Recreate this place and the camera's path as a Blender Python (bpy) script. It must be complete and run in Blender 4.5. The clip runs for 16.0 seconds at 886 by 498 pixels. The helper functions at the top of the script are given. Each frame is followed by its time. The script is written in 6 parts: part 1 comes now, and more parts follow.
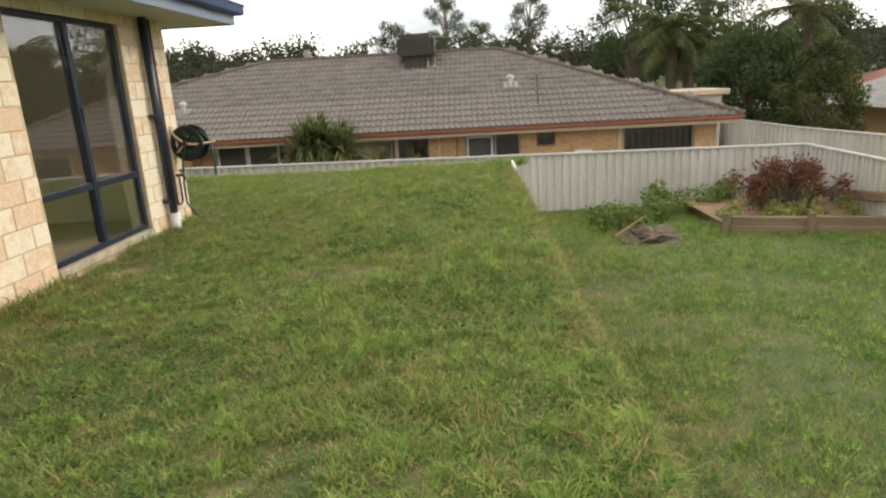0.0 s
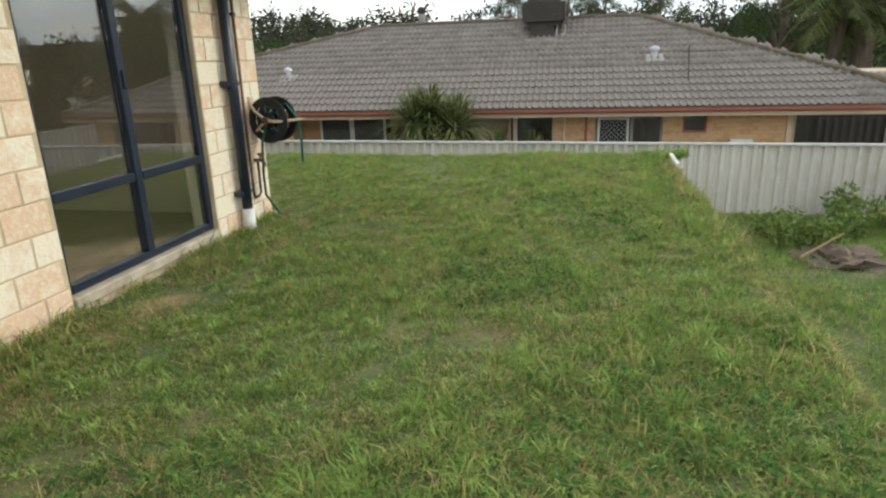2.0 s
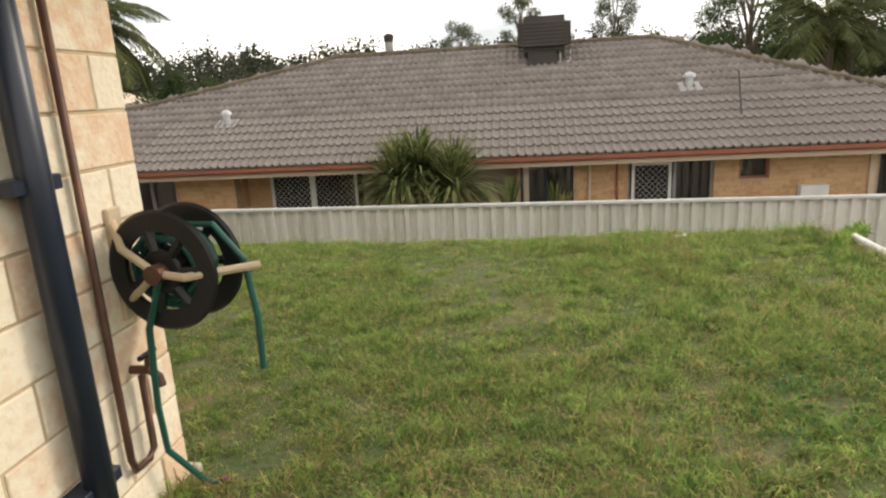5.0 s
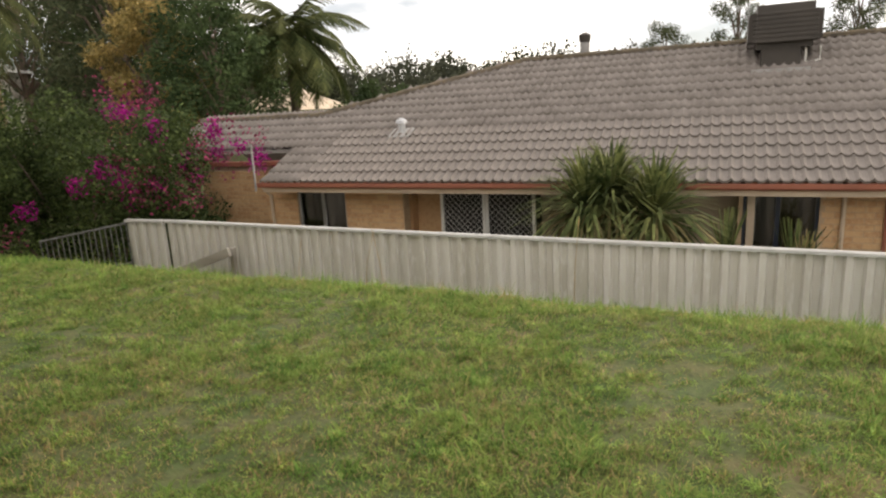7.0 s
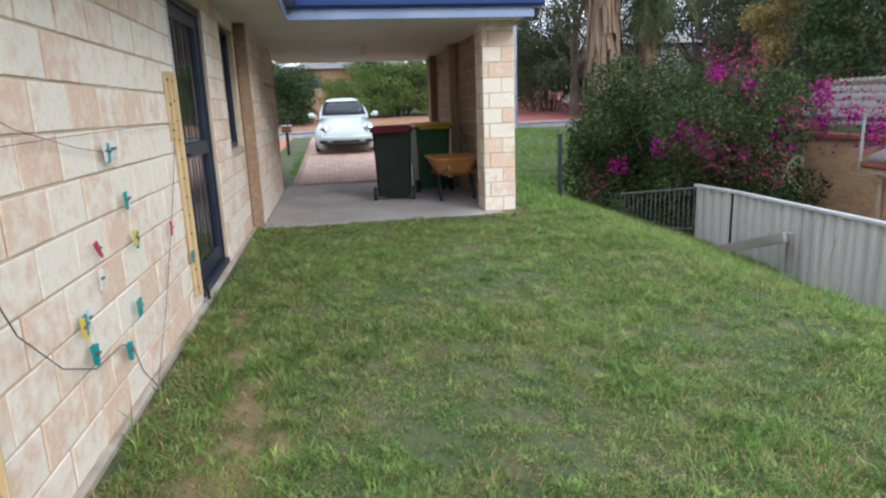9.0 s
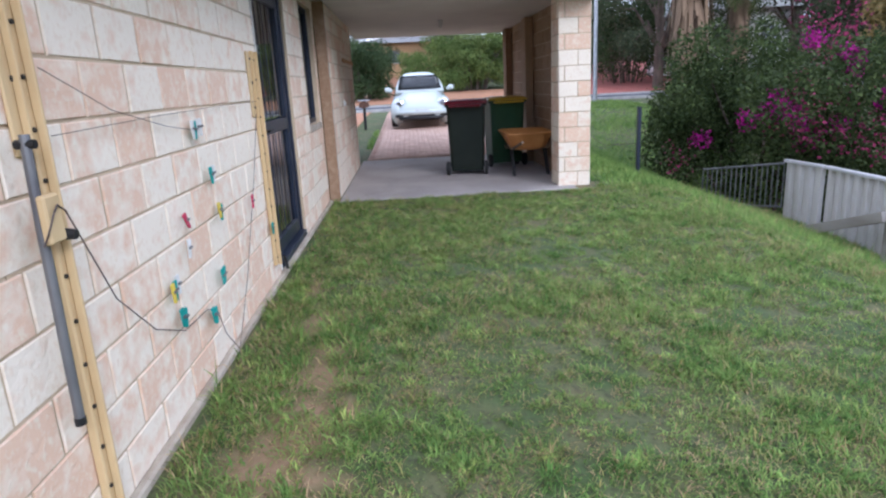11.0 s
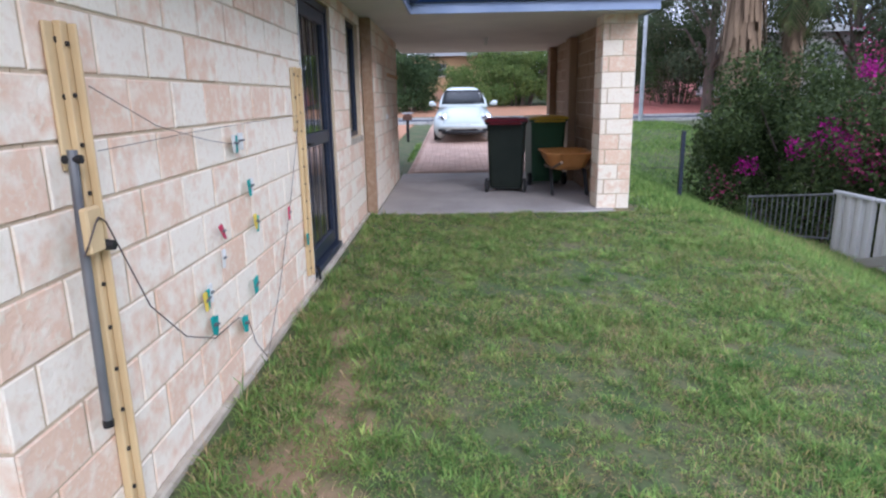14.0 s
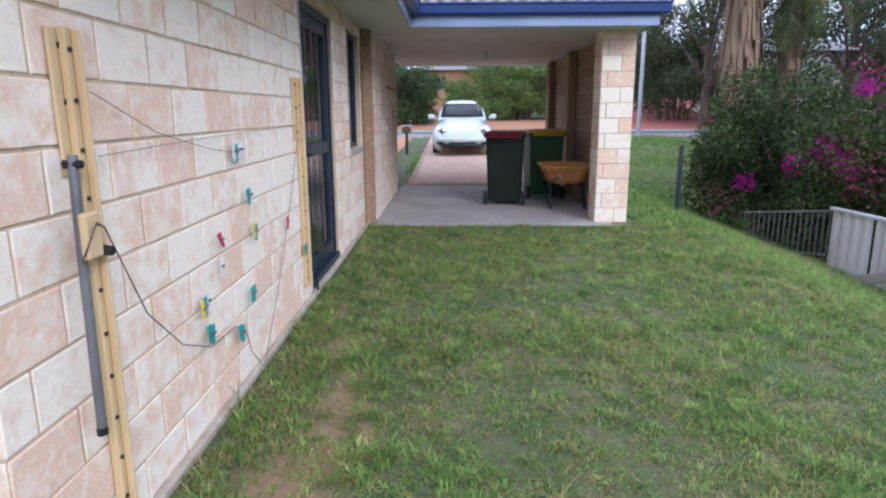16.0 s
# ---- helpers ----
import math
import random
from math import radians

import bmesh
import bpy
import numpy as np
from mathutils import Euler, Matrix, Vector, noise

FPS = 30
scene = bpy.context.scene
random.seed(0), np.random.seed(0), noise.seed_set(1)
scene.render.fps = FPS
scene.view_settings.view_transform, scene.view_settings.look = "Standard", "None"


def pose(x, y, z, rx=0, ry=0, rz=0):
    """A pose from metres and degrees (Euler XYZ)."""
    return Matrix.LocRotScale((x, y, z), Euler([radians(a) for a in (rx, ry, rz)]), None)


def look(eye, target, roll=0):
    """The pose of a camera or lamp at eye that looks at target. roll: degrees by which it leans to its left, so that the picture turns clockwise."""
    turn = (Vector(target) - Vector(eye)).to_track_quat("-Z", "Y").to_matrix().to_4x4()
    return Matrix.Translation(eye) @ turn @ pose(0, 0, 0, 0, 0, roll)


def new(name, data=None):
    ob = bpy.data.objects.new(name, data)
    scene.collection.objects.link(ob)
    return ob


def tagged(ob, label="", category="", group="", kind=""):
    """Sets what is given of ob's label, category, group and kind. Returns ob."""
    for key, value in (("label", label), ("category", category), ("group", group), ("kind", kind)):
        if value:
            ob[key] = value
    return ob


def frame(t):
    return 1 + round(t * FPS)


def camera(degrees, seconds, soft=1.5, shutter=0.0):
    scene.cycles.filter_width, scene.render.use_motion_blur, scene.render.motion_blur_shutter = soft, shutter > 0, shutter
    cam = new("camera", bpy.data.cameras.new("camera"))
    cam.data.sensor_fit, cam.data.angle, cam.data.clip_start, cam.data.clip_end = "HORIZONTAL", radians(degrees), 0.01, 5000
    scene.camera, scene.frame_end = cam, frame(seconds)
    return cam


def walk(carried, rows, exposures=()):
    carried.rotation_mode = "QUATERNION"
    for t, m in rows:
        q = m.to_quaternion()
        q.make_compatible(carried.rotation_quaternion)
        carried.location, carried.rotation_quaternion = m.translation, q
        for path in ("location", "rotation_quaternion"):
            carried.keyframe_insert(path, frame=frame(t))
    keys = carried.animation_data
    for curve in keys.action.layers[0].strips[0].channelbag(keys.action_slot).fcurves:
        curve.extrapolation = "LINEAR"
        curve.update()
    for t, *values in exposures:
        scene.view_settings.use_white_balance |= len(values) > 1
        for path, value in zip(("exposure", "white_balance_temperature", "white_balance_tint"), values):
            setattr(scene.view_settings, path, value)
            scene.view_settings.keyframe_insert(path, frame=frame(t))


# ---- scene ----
cam = camera(71.0, 16.0, soft=2.3)
PATH = [
    (0, (3.475, -7.405, 1.466), (3.373, -5.476, 0.949), -3.2),
    (0.5, (3.36, -6.926, 1.433), (3.058, -5.02, 0.908), -3.8),
    (1, (3.241, -6.485, 1.404), (2.802, -4.609, 0.868), -2.2),
    (1.5, (3.045, -5.986, 1.415), (2.474, -4.154, 0.851), -1.6),
    (2, (2.937, -5.514, 1.426), (2.524, -3.646, 0.841), -1.8),
    (2.5, (2.702, -4.98, 1.459), (2.147, -3.136, 0.918), -2.1),
    (3, (2.425, -4.445, 1.473), (1.88, -2.602, 0.919), -0.4),
    (3.5, (2.205, -3.942, 1.462), (1.788, -2.057, 0.939), -1.1),
    (4, (1.955, -3.378, 1.462), (1.541, -1.485, 0.965), -2.1),
    (4.2, (1.807, -3.132, 1.459), (1.47, -1.226, 0.952), -2.0),
    (6.3, (1.115, -0.816, 1.586), (0.888, 1.117, 1.126), -3.5),
    (6.5, (1.097, -0.721, 1.611), (0.764, 1.191, 1.127), -2.2),
    (7, (1.055, -0.446, 1.491), (0.246, 1.329, 1.048), -3.0),
    (7.5, (1.334, 0.249, 1.37), (-0.128, 1.538, 0.925), -3.3),
    (8, (1.366, 0.473, 1.283), (-0.373, 1.382, 0.895), -4.6),
    (8.5, (1.326, 0.746, 1.347), (-0.5, 1.447, 0.931), -3.2),
    (9, (1.262, 0.997, 1.318), (-0.661, 1.32, 0.873), -2.2),
    (9.5, (1.244, 1.09, 1.342), (-0.682, 1.228, 0.823), -6.1),
    (10, (1.215, 1.067, 1.331), (-0.713, 1.138, 0.803), -4.3),
    (10.2, (1.276, 1.029, 1.305), (-0.651, 1.127, 0.781), -3.9),
    (12.3, (1.332, 1.072, 1.399), (-0.602, 1.101, 0.892), -1.4),
    (12.5, (1.335, 1.087, 1.401), (-0.593, 1.132, 0.872), -1.7),
    (13, (1.34, 1.078, 1.385), (-0.6, 1.104, 0.9), -0.8),
    (13.5, (1.334, 1.082, 1.378), (-0.612, 1.058, 0.918), -1.1),
    (14, (1.334, 1.081, 1.379), (-0.609, 1.041, 0.907), -1.0),
    (14.5, (1.321, 1.07, 1.357), (-0.632, 0.995, 0.933), -0.9),
    (15, (1.326, 1.081, 1.373), (-0.623, 1.007, 0.928), -1.1),
    (15.5, (1.331, 1.075, 1.363), (-0.623, 1.017, 0.94), -0.5),
    (16, (1.332, 1.074, 1.369), (-0.62, 1.043, 0.937), -0.3),
]
walk(cam, [(t, look(eye, target, roll)) for t, eye, target, roll in PATH],
     [(0, 0.17, 7150, 8), (1, 0.12, 6550, 4), (2, 0.10, 6450, 3), (3, 0.14, 6600, 6), (4, 0.19, 7050, 10), (7, 0.18, 7350, 12), (7.5, 0.30, 7000, 13), (8.0, 0.36, 6600, 11), (8.5, 0.37, 6200, 11), (9.0, 0.33, 5550, 12), (9.5, 0.36, 5350, 16), (10, 0.36, 5220, 18), (12.3, 0.35, 5200, 19), (16, 0.35, 5220, 20)])

# ---- world and light ----
world = bpy.data.worlds.new("sky")
scene.world = world
world.use_nodes = True
wn, wl = world.node_tree.nodes, world.node_tree.links
wn.clear()
sky = wn.new("ShaderNodeTexSky")
sky.sky_type, sky.sun_disc = 'NISHITA', False
sky.sun_elevation, sky.sun_rotation = radians(28), radians(62)
sky_bg = wn.new("ShaderNodeBackground")
sky_bg.inputs["Strength"].default_value = 0.12
wl.new(sky.outputs[0], sky_bg.inputs["Color"])
cloud_bg = wn.new("ShaderNodeBackground")
cloud_bg.inputs["Strength"].default_value = 2.15
tc = wn.new("ShaderNodeTexCoord")
sq = wn.new("ShaderNodeMapping")
sq.inputs["Scale"].default_value = (1.0, 1.0, 3.2)
wl.new(tc.outputs["Generated"], sq.inputs["Vector"])
cn = wn.new("ShaderNodeTexNoise")
cn.inputs["Scale"].default_value, cn.inputs["Detail"].default_value = 2.6, 7
wl.new(sq.outputs[0], cn.inputs["Vector"])
cr = wn.new("ShaderNodeValToRGB")
cr.color_ramp.elements[0].position, cr.color_ramp.elements[0].color = 0.36, (0.40, 0.43, 0.48, 1)
cr.color_ramp.elements[1].position, cr.color_ramp.elements[1].color = 0.72, (1.0, 0.985, 0.96, 1)
wl.new(cn.outputs["Fac"], cr.inputs["Fac"])
wl.new(cr.outputs[0], cloud_bg.inputs["Color"])
gap = wn.new("ShaderNodeValToRGB")
gap.color_ramp.elements[0].position, gap.color_ramp.elements[0].color = 0.30, (0.25, 0.25, 0.25, 1)
gap.color_ramp.elements[1].position, gap.color_ramp.elements[1].color = 0.42, (1, 1, 1, 1)
wl.new(cn.outputs["Fac"], gap.inputs["Fac"])
wmix = wn.new("ShaderNodeMixShader")
wl.new(gap.outputs[0], wmix.inputs[0])
wl.new(sky_bg.outputs[0], wmix.inputs[1])
wl.new(cloud_bg.outputs[0], wmix.inputs[2])
wout = wn.new("ShaderNodeOutputWorld")
wl.new(wmix.outputs[0], wout.inputs["Surface"])

sun = new("sun", bpy.data.lights.new("sun", 'SUN'))
sun.data.energy, sun.data.angle, sun.data.color = 1.5, radians(18), (1.0, 0.93, 0.82)
sun.matrix_basis = look((30, 16, 18), (0, 0, 0))

# ---- helpers of this scene ----
EMPTY_SIZE = 0.1


def thing(name, at, label, category, group="", kind=""):
    ob = new(name)
    ob.empty_display_size = EMPTY_SIZE
    ob.matrix_basis = Matrix.Translation(at)
    return tagged(ob, label, category, group, kind)


def link_mesh(name, bm, material, smooth=False):
    me = bpy.data.meshes.new(name)
    bm.normal_update()
    bm.to_mesh(me)
    bm.free()
    for m in (material if isinstance(material, (list, tuple)) else [material]):
        me.materials.append(m)
    if smooth:
        me.polygons.foreach_set("use_smooth", [True] * len(me.polygons))
    return new(name, me)


def part(name, bm, material, parent, label="", smooth=False):
    """A mesh in world coordinates as a part of a thing or of another part."""
    ob = link_mesh(name, bm, material, smooth)
    ob.parent = parent
    if parent.type == 'EMPTY':
        ob.matrix_parent_inverse = parent.matrix_basis.inverted()
    if label:
        ob["label"] = label
    return ob


def solid(name, bm, material, label="", category="", group="", kind="", smooth=False):
    return tagged(link_mesh(name, bm, material, smooth), label, category, group, kind)


def box(bm, x0, x1, y0, y1, z0, z1, bev=0.0):
    vs = [bm.verts.new((x, y, z)) for x in (x0, x1) for y in (y0, y1) for z in (z0, z1)]
    fs = [bm.faces.new([vs[i] for i in f]) for f in ((0, 1, 3, 2), (4, 6, 7, 5), (0, 4, 5, 1), (2, 3, 7, 6), (0, 2, 6, 4), (1, 5, 7, 3))]
    if bev:
        es = list({e for f in fs for e in f.edges})
        bmesh.ops.bevel(bm, geom=es, offset=bev, segments=1, affect='EDGES', profile=0.7)
    return bm


def B(x0, x1, y0, y1, z0, z1, bev=0.0):
    return box(bmesh.new(), min(x0, x1), max(x0, x1), min(y0, y1), max(y0, y1), min(z0, z1), max(z0, z1), bev)


def tube(bm, pts, r, n=10, cap=True):
    """A tube along points; r is one radius or one for each point."""
    pts = [Vector(p) for p in pts]
    rs = r if isinstance(r, (list, tuple)) else [r] * len(pts)
    rings = []
    for i, p in enumerate(pts):
        d = (pts[min(i + 1, len(pts) - 1)] - pts[max(i - 1, 0)]).normalized()
        a = d.cross(Vector((0.31, 0.17, 0.93)))
        if a.length < 0.05:
            a = d.cross(Vector((1, 0, 0)))
        a.normalize()
        b = d.cross(a)
        rings.append([bm.verts.new(p + (a * math.cos(k * math.tau / n) + b * math.sin(k * math.tau / n)) * rs[i]) for k in range(n)])
    for u, v in zip(rings, rings[1:]):
        for k in range(n):
            bm.faces.new((u[k], u[(k + 1) % n], v[(k + 1) % n], v[k]))
    if cap:
        bm.faces.new(rings[0][::-1])
        bm.faces.new(rings[-1])
    return bm


def T(pts, r, n=10):
    return tube(bmesh.new(), pts, r, n)


def loft(bm, rings, close=True, caps=True):
    vr = [[bm.verts.new(p) for p in ring] for ring in rings]
    for u, v in zip(vr, vr[1:]):
        n = len(u)
        for k in range(n if close else n - 1):
            bm.faces.new((u[k], u[(k + 1) % n], v[(k + 1) % n], v[k]))
    if caps and close:
        bm.faces.new(vr[0][::-1])
        bm.faces.new(vr[-1])
    return bm


def raw_mesh(name, verts, faces, material, smooth=False):
    """A mesh straight from numpy arrays (faces all of one size)."""
    verts, faces = np.asarray(verts, np.float32), np.asarray(faces, np.int32)
    me = bpy.data.meshes.new(name)
    k = faces.shape[1]
    me.vertices.add(len(verts))
    me.vertices.foreach_set("co", verts.ravel())
    me.loops.add(faces.size)
    me.loops.foreach_set("vertex_index", faces.ravel())
    me.polygons.add(len(faces))
    me.polygons.foreach_set("loop_start", np.arange(0, faces.size, k, dtype=np.int32))
    if smooth:
        me.polygons.foreach_set("use_smooth", np.ones(len(faces), bool))
    me.update(calc_edges=True)
    me.materials.append(material)
    return new(name, me)


# ---- materials ----
def mat(name, c1, c2=None, scale=6.0, rough=0.8, metal=0.0, bump=0.0, fine=60.0, c3=None, by_object=0.0, spec=0.4, lo=0.35, hi=0.65, coords="Object", stretch=(1, 1, 1)):
    """Two colours mixed by a coarse noise, a third speckled over by a fine one, with a bump; by_object: how far each object differs in value."""
    m = bpy.data.materials.new(name)
    m.use_nodes = True
    n, l = m.node_tree.nodes, m.node_tree.links
    p = n["Principled BSDF"]
    p.inputs["Roughness"].default_value, p.inputs["Metallic"].default_value = rough, metal
    p.inputs["Specular IOR Level"].default_value = spec
    tex = n.new("ShaderNodeTexCoord")
    mp = n.new("ShaderNodeMapping")
    mp.inputs["Scale"].default_value = stretch
    l.new(tex.outputs[coords], mp.inputs["Vector"])
    big = n.new("ShaderNodeTexNoise")
    big.inputs["Scale"].default_value, big.inputs["Detail"].default_value = scale, 5
    l.new(mp.outputs[0], big.inputs["Vector"])
    ramp = n.new("ShaderNodeValToRGB")
    ramp.color_ramp.elements[0].position, ramp.color_ramp.elements[1].position = lo, hi
    ramp.color_ramp.elements[0].color = (*c1, 1)
    ramp.color_ramp.elements[1].color = (*(c2 or [v * 0.8 for v in c1]), 1)
    l.new(big.outputs["Fac"], ramp.inputs["Fac"])
    col = ramp.outputs[0]
    small = n.new("ShaderNodeTexNoise")
    small.inputs["Scale"].default_value, small.inputs["Detail"].default_value = fine, 4
    l.new(mp.outputs[0], small.inputs["Vector"])
    if c3:
        r3 = n.new("ShaderNodeValToRGB")
        r3.color_ramp.elements[0].position, r3.color_ramp.elements[1].position = 0.52, 0.68
        l.new(small.outputs["Fac"], r3.inputs["Fac"])
        mx = n.new("ShaderNodeMix")
        mx.data_type = 'RGBA'
        l.new(r3.outputs[0], mx.inputs["Factor"])
        l.new(col, mx.inputs["A"])
        mx.inputs["B"].default_value = (*c3, 1)
        col = mx.outputs["Result"]
    if by_object:
        info = n.new("ShaderNodeObjectInfo")
        hsv = n.new("ShaderNodeHueSaturation")
        mr = n.new("ShaderNodeMapRange")
        mr.inputs["To Min"].default_value, mr.inputs["To Max"].default_value = 1 - by_object, 1 + by_object
        l.new(info.outputs["Random"], mr.inputs["Value"])
        l.new(mr.outputs[0], hsv.inputs["Value"])
        l.new(col, hsv.inputs["Color"])
        col = hsv.outputs[0]
    l.new(col, p.inputs["Base Color"])
    if bump:
        bp = n.new("ShaderNodeBump")
        bp.inputs["Strength"].default_value, bp.inputs["Distance"].default_value = bump, 0.01
        l.new(small.outputs["Fac"], bp.inputs["Height"])
        l.new(bp.outputs[0], p.inputs["Normal"])
    return m


def brick_material(name, pale, peach, dark):
    """Blotched cream and peach blocks: each block leans to one of the two, with pale rubbed patches."""
    m = mat(name, pale, peach, 13.0, 0.9, bump=0.6, fine=42, c3=dark, lo=0.38, hi=0.62)
    n, l = m.node_tree.nodes, m.node_tree.links
    info = n.new("ShaderNodeObjectInfo")
    geo = next(k for k in n if k.type == 'TEX_COORD')
    add = n.new("ShaderNodeVectorMath")
    add.operation = 'MULTIPLY_ADD'
    comb = n.new("ShaderNodeCombineXYZ")
    for i in range(3):
        l.new(info.outputs["Random"], comb.inputs[i])
    l.new(comb.outputs[0], add.inputs[0])
    add.inputs[1].default_value = (37, 53, 71)
    l.new(geo.outputs["Object"], add.inputs[2])
    mp = next(k for k in n if k.type == 'MAPPING')
    l.new(add.outputs[0], mp.inputs["Vector"])
    ramp = next(k for k in n if k.type == 'VALTORGB')
    big = ramp.inputs["Fac"].links[0].from_socket
    shift = n.new("ShaderNodeMath")
    shift.operation = 'MULTIPLY_ADD'
    l.new(info.outputs["Random"], shift.inputs[0])
    shift.inputs[1].default_value = 0.46
    sub = n.new("ShaderNodeMath")
    sub.operation = 'SUBTRACT'
    l.new(big, sub.inputs[0])
    sub.inputs[1].default_value = 0.29
    l.new(sub.outputs[0], shift.inputs[2])
    l.new(shift.outputs[0], ramp.inputs["Fac"])
    return m


def glass(name, tint=(0.9, 0.93, 0.92), rough=0.0, ior=1.75):
    m = bpy.data.materials.new(name)
    m.use_nodes = True
    p = m.node_tree.nodes["Principled BSDF"]
    p.inputs["Base Color"].default_value = (*tint, 1)
    p.inputs["Transmission Weight"].default_value = 1.0
    p.inputs["Roughness"].default_value, p.inputs["IOR"].default_value = rough, ior
    return m


def leaf_material(name, c1, c2, scale=1.2, rough=0.7, spec=0.15, vary=0.35, straw=0.0, thin_mix=0.3):
    """Leaves and blades: two greens in patches, each leaf a little lighter or darker, a few bleached; part of the light goes through."""
    m = mat(name, c1, c2, scale, rough, fine=9, c3=tuple(v * 1.4 for v in c2), spec=spec, coords="Object")
    n, l = m.node_tree.nodes, m.node_tree.links
    base = n["Principled BSDF"].inputs["Base Color"].links[0].from_socket
    geo = n.new("ShaderNodeNewGeometry")
    tone = n.new("ShaderNodeValToRGB")
    tone.color_ramp.elements[0].color = (1 - vary, 1 - vary, 1 - vary, 1)
    tone.color_ramp.elements[1].color = (1 + 1.5 * vary + 2.2 * straw, 1 + vary + 0.7 * straw, 1 + vary + 0.5 * straw, 1)
    if straw:
        e = tone.color_ramp.elements.new(0.84)
        e.color = (1 + vary, 1 + vary, 1 + 0.6 * vary, 1)
    l.new(geo.outputs["Random Per Island"], tone.inputs["Fac"])
    each = n.new("ShaderNodeMix")
    each.data_type, each.blend_type = 'RGBA', 'MULTIPLY'
    each.inputs["Factor"].default_value = 1.0
    l.new(base, each.inputs["A"])
    l.new(tone.outputs[0], each.inputs["B"])
    base = each.outputs["Result"]
    l.new(base, n["Principled BSDF"].inputs["Base Color"])
    thin, both = n.new("ShaderNodeBsdfTranslucent"), n.new("ShaderNodeMixShader")
    both.inputs[0].default_value = thin_mix
    l.new(base, thin.inputs["Color"])
    l.new(n["Principled BSDF"].outputs[0], both.inputs[1])
    l.new(thin.outputs[0], both.inputs[2])
    l.new(both.outputs[0], next(k for k in n if k.type == 'OUTPUT_MATERIAL').inputs["Surface"])
    return m


M_BRICK = brick_material("cream_block", (0.80, 0.71, 0.57), (0.71, 0.50, 0.35), (0.74, 0.62, 0.47))
# cream block with the carport's inner shade in its colour; also the brown trim
M_BRICK_TAN_SHADE = brick_material("tan_and_shaded_block", (0.36, 0.25, 0.16), (0.27, 0.17, 0.10), (0.32, 0.22, 0.14))
M_MORTAR = mat("mortar", (0.57, 0.455, 0.31), (0.48, 0.375, 0.25), 9, 0.95, bump=0.4)
M_NAVY = mat("navy_frame", (0.012, 0.018, 0.034), (0.018, 0.025, 0.045), 4, 0.35, spec=0.5)
M_BLUE = mat("blue_gutter", (0.010, 0.030, 0.125), (0.016, 0.042, 0.16), 2, 0.3, spec=0.5)
M_STEEL = mat("pale_blue_flashing", (0.26, 0.31, 0.42), (0.20, 0.25, 0.36), 2, 0.35, metal=0.3)
M_SOFFIT = mat("soffit_board", (0.62, 0.59, 0.53), (0.56, 0.53, 0.48), 1.5, 0.8, bump=0.05)
M_PVC = mat("white_pvc", (0.70, 0.70, 0.68), (0.55, 0.54, 0.50), 12, 0.5)
M_GLASS = glass("window_glass", ior=2.05)
M_DARKGLASS = glass("dark_window_glass", (0.25, 0.27, 0.27))
M_CARPET = mat("beige_carpet", (0.36, 0.27, 0.20), (0.30, 0.22, 0.16), 3, 0.95, bump=0.3, fine=200)
M_PLASTER = mat("plaster", (0.78, 0.71, 0.60), (0.72, 0.66, 0.56), 2, 0.9)
M_CONCRETE = mat("concrete", (0.40, 0.36, 0.33), (0.30, 0.27, 0.25), 1.6, 0.85, bump=0.3, fine=70, c3=(0.45, 0.42, 0.38))
M_FOOTING = mat("footing_render", (0.50, 0.44, 0.35), (0.36, 0.30, 0.23), 7, 0.95, bump=0.5)
M_FENCE = mat("weathered_fence_sheet", (0.60, 0.57, 0.53), (0.49, 0.46, 0.41), 1.8, 0.6, fine=22, c3=(0.60, 0.58, 0.55), stretch=(1, 1, 0.25), by_object=0.05)
M_CAP = mat("fence_cap", (0.52, 0.51, 0.50), (0.42, 0.41, 0.40), 3, 0.5)
M_TILE = mat("grey_roof_tile", (0.215, 0.190, 0.175), (0.150, 0.130, 0.118), 3.0, 0.85, bump=0.4, fine=50, c3=(0.25, 0.22, 0.20), by_object=0.05)
M_TILE_OWN = mat("pale_roof_tile", (0.30, 0.27, 0.26), (0.22, 0.20, 0.19), 5, 0.75, bump=0.3, by_object=0.10)
M_RIDGE = mat("lichened_ridge", (0.24, 0.19, 0.14), (0.15, 0.13, 0.11), 6, 0.9, bump=0.4, c3=(0.28, 0.22, 0.10))
M_TERRA = mat("terracotta_gutter", (0.32, 0.115, 0.075), (0.26, 0.095, 0.065), 2, 0.45)
M_CREAM = mat("cream_fascia", (0.60, 0.48, 0.36), (0.52, 0.41, 0.30), 2, 0.6)
M_NBRICK = brick_material("orange_brick", (0.58, 0.37, 0.20), (0.47, 0.27, 0.135), (0.60, 0.41, 0.24))
M_NMORTAR = mat("sandy_mortar", (0.50, 0.37, 0.24), (0.42, 0.30, 0.19), 9, 0.95)
M_COOLER = mat("cooler_box_brown", (0.040, 0.033, 0.028), (0.055, 0.045, 0.038), 2, 0.5)
M_LEAD = mat("lead_flashing", (0.33, 0.32, 0.31), (0.24, 0.23, 0.22), 5, 0.6)
M_VENT = mat("galvanised_vent", (0.55, 0.56, 0.58), (0.42, 0.43, 0.45), 6, 0.4, metal=0.5)
M_DARK = mat("dark_gap", (0.010, 0.009, 0.008), (0.014, 0.012, 0.010), 3, 0.7)
M_WHITE = mat("white_paint", (0.72, 0.71, 0.68), (0.62, 0.61, 0.58), 3, 0.5)
M_BLACK = mat("black_plastic", (0.012, 0.012, 0.013), (0.018, 0.018, 0.019), 4, 0.45)
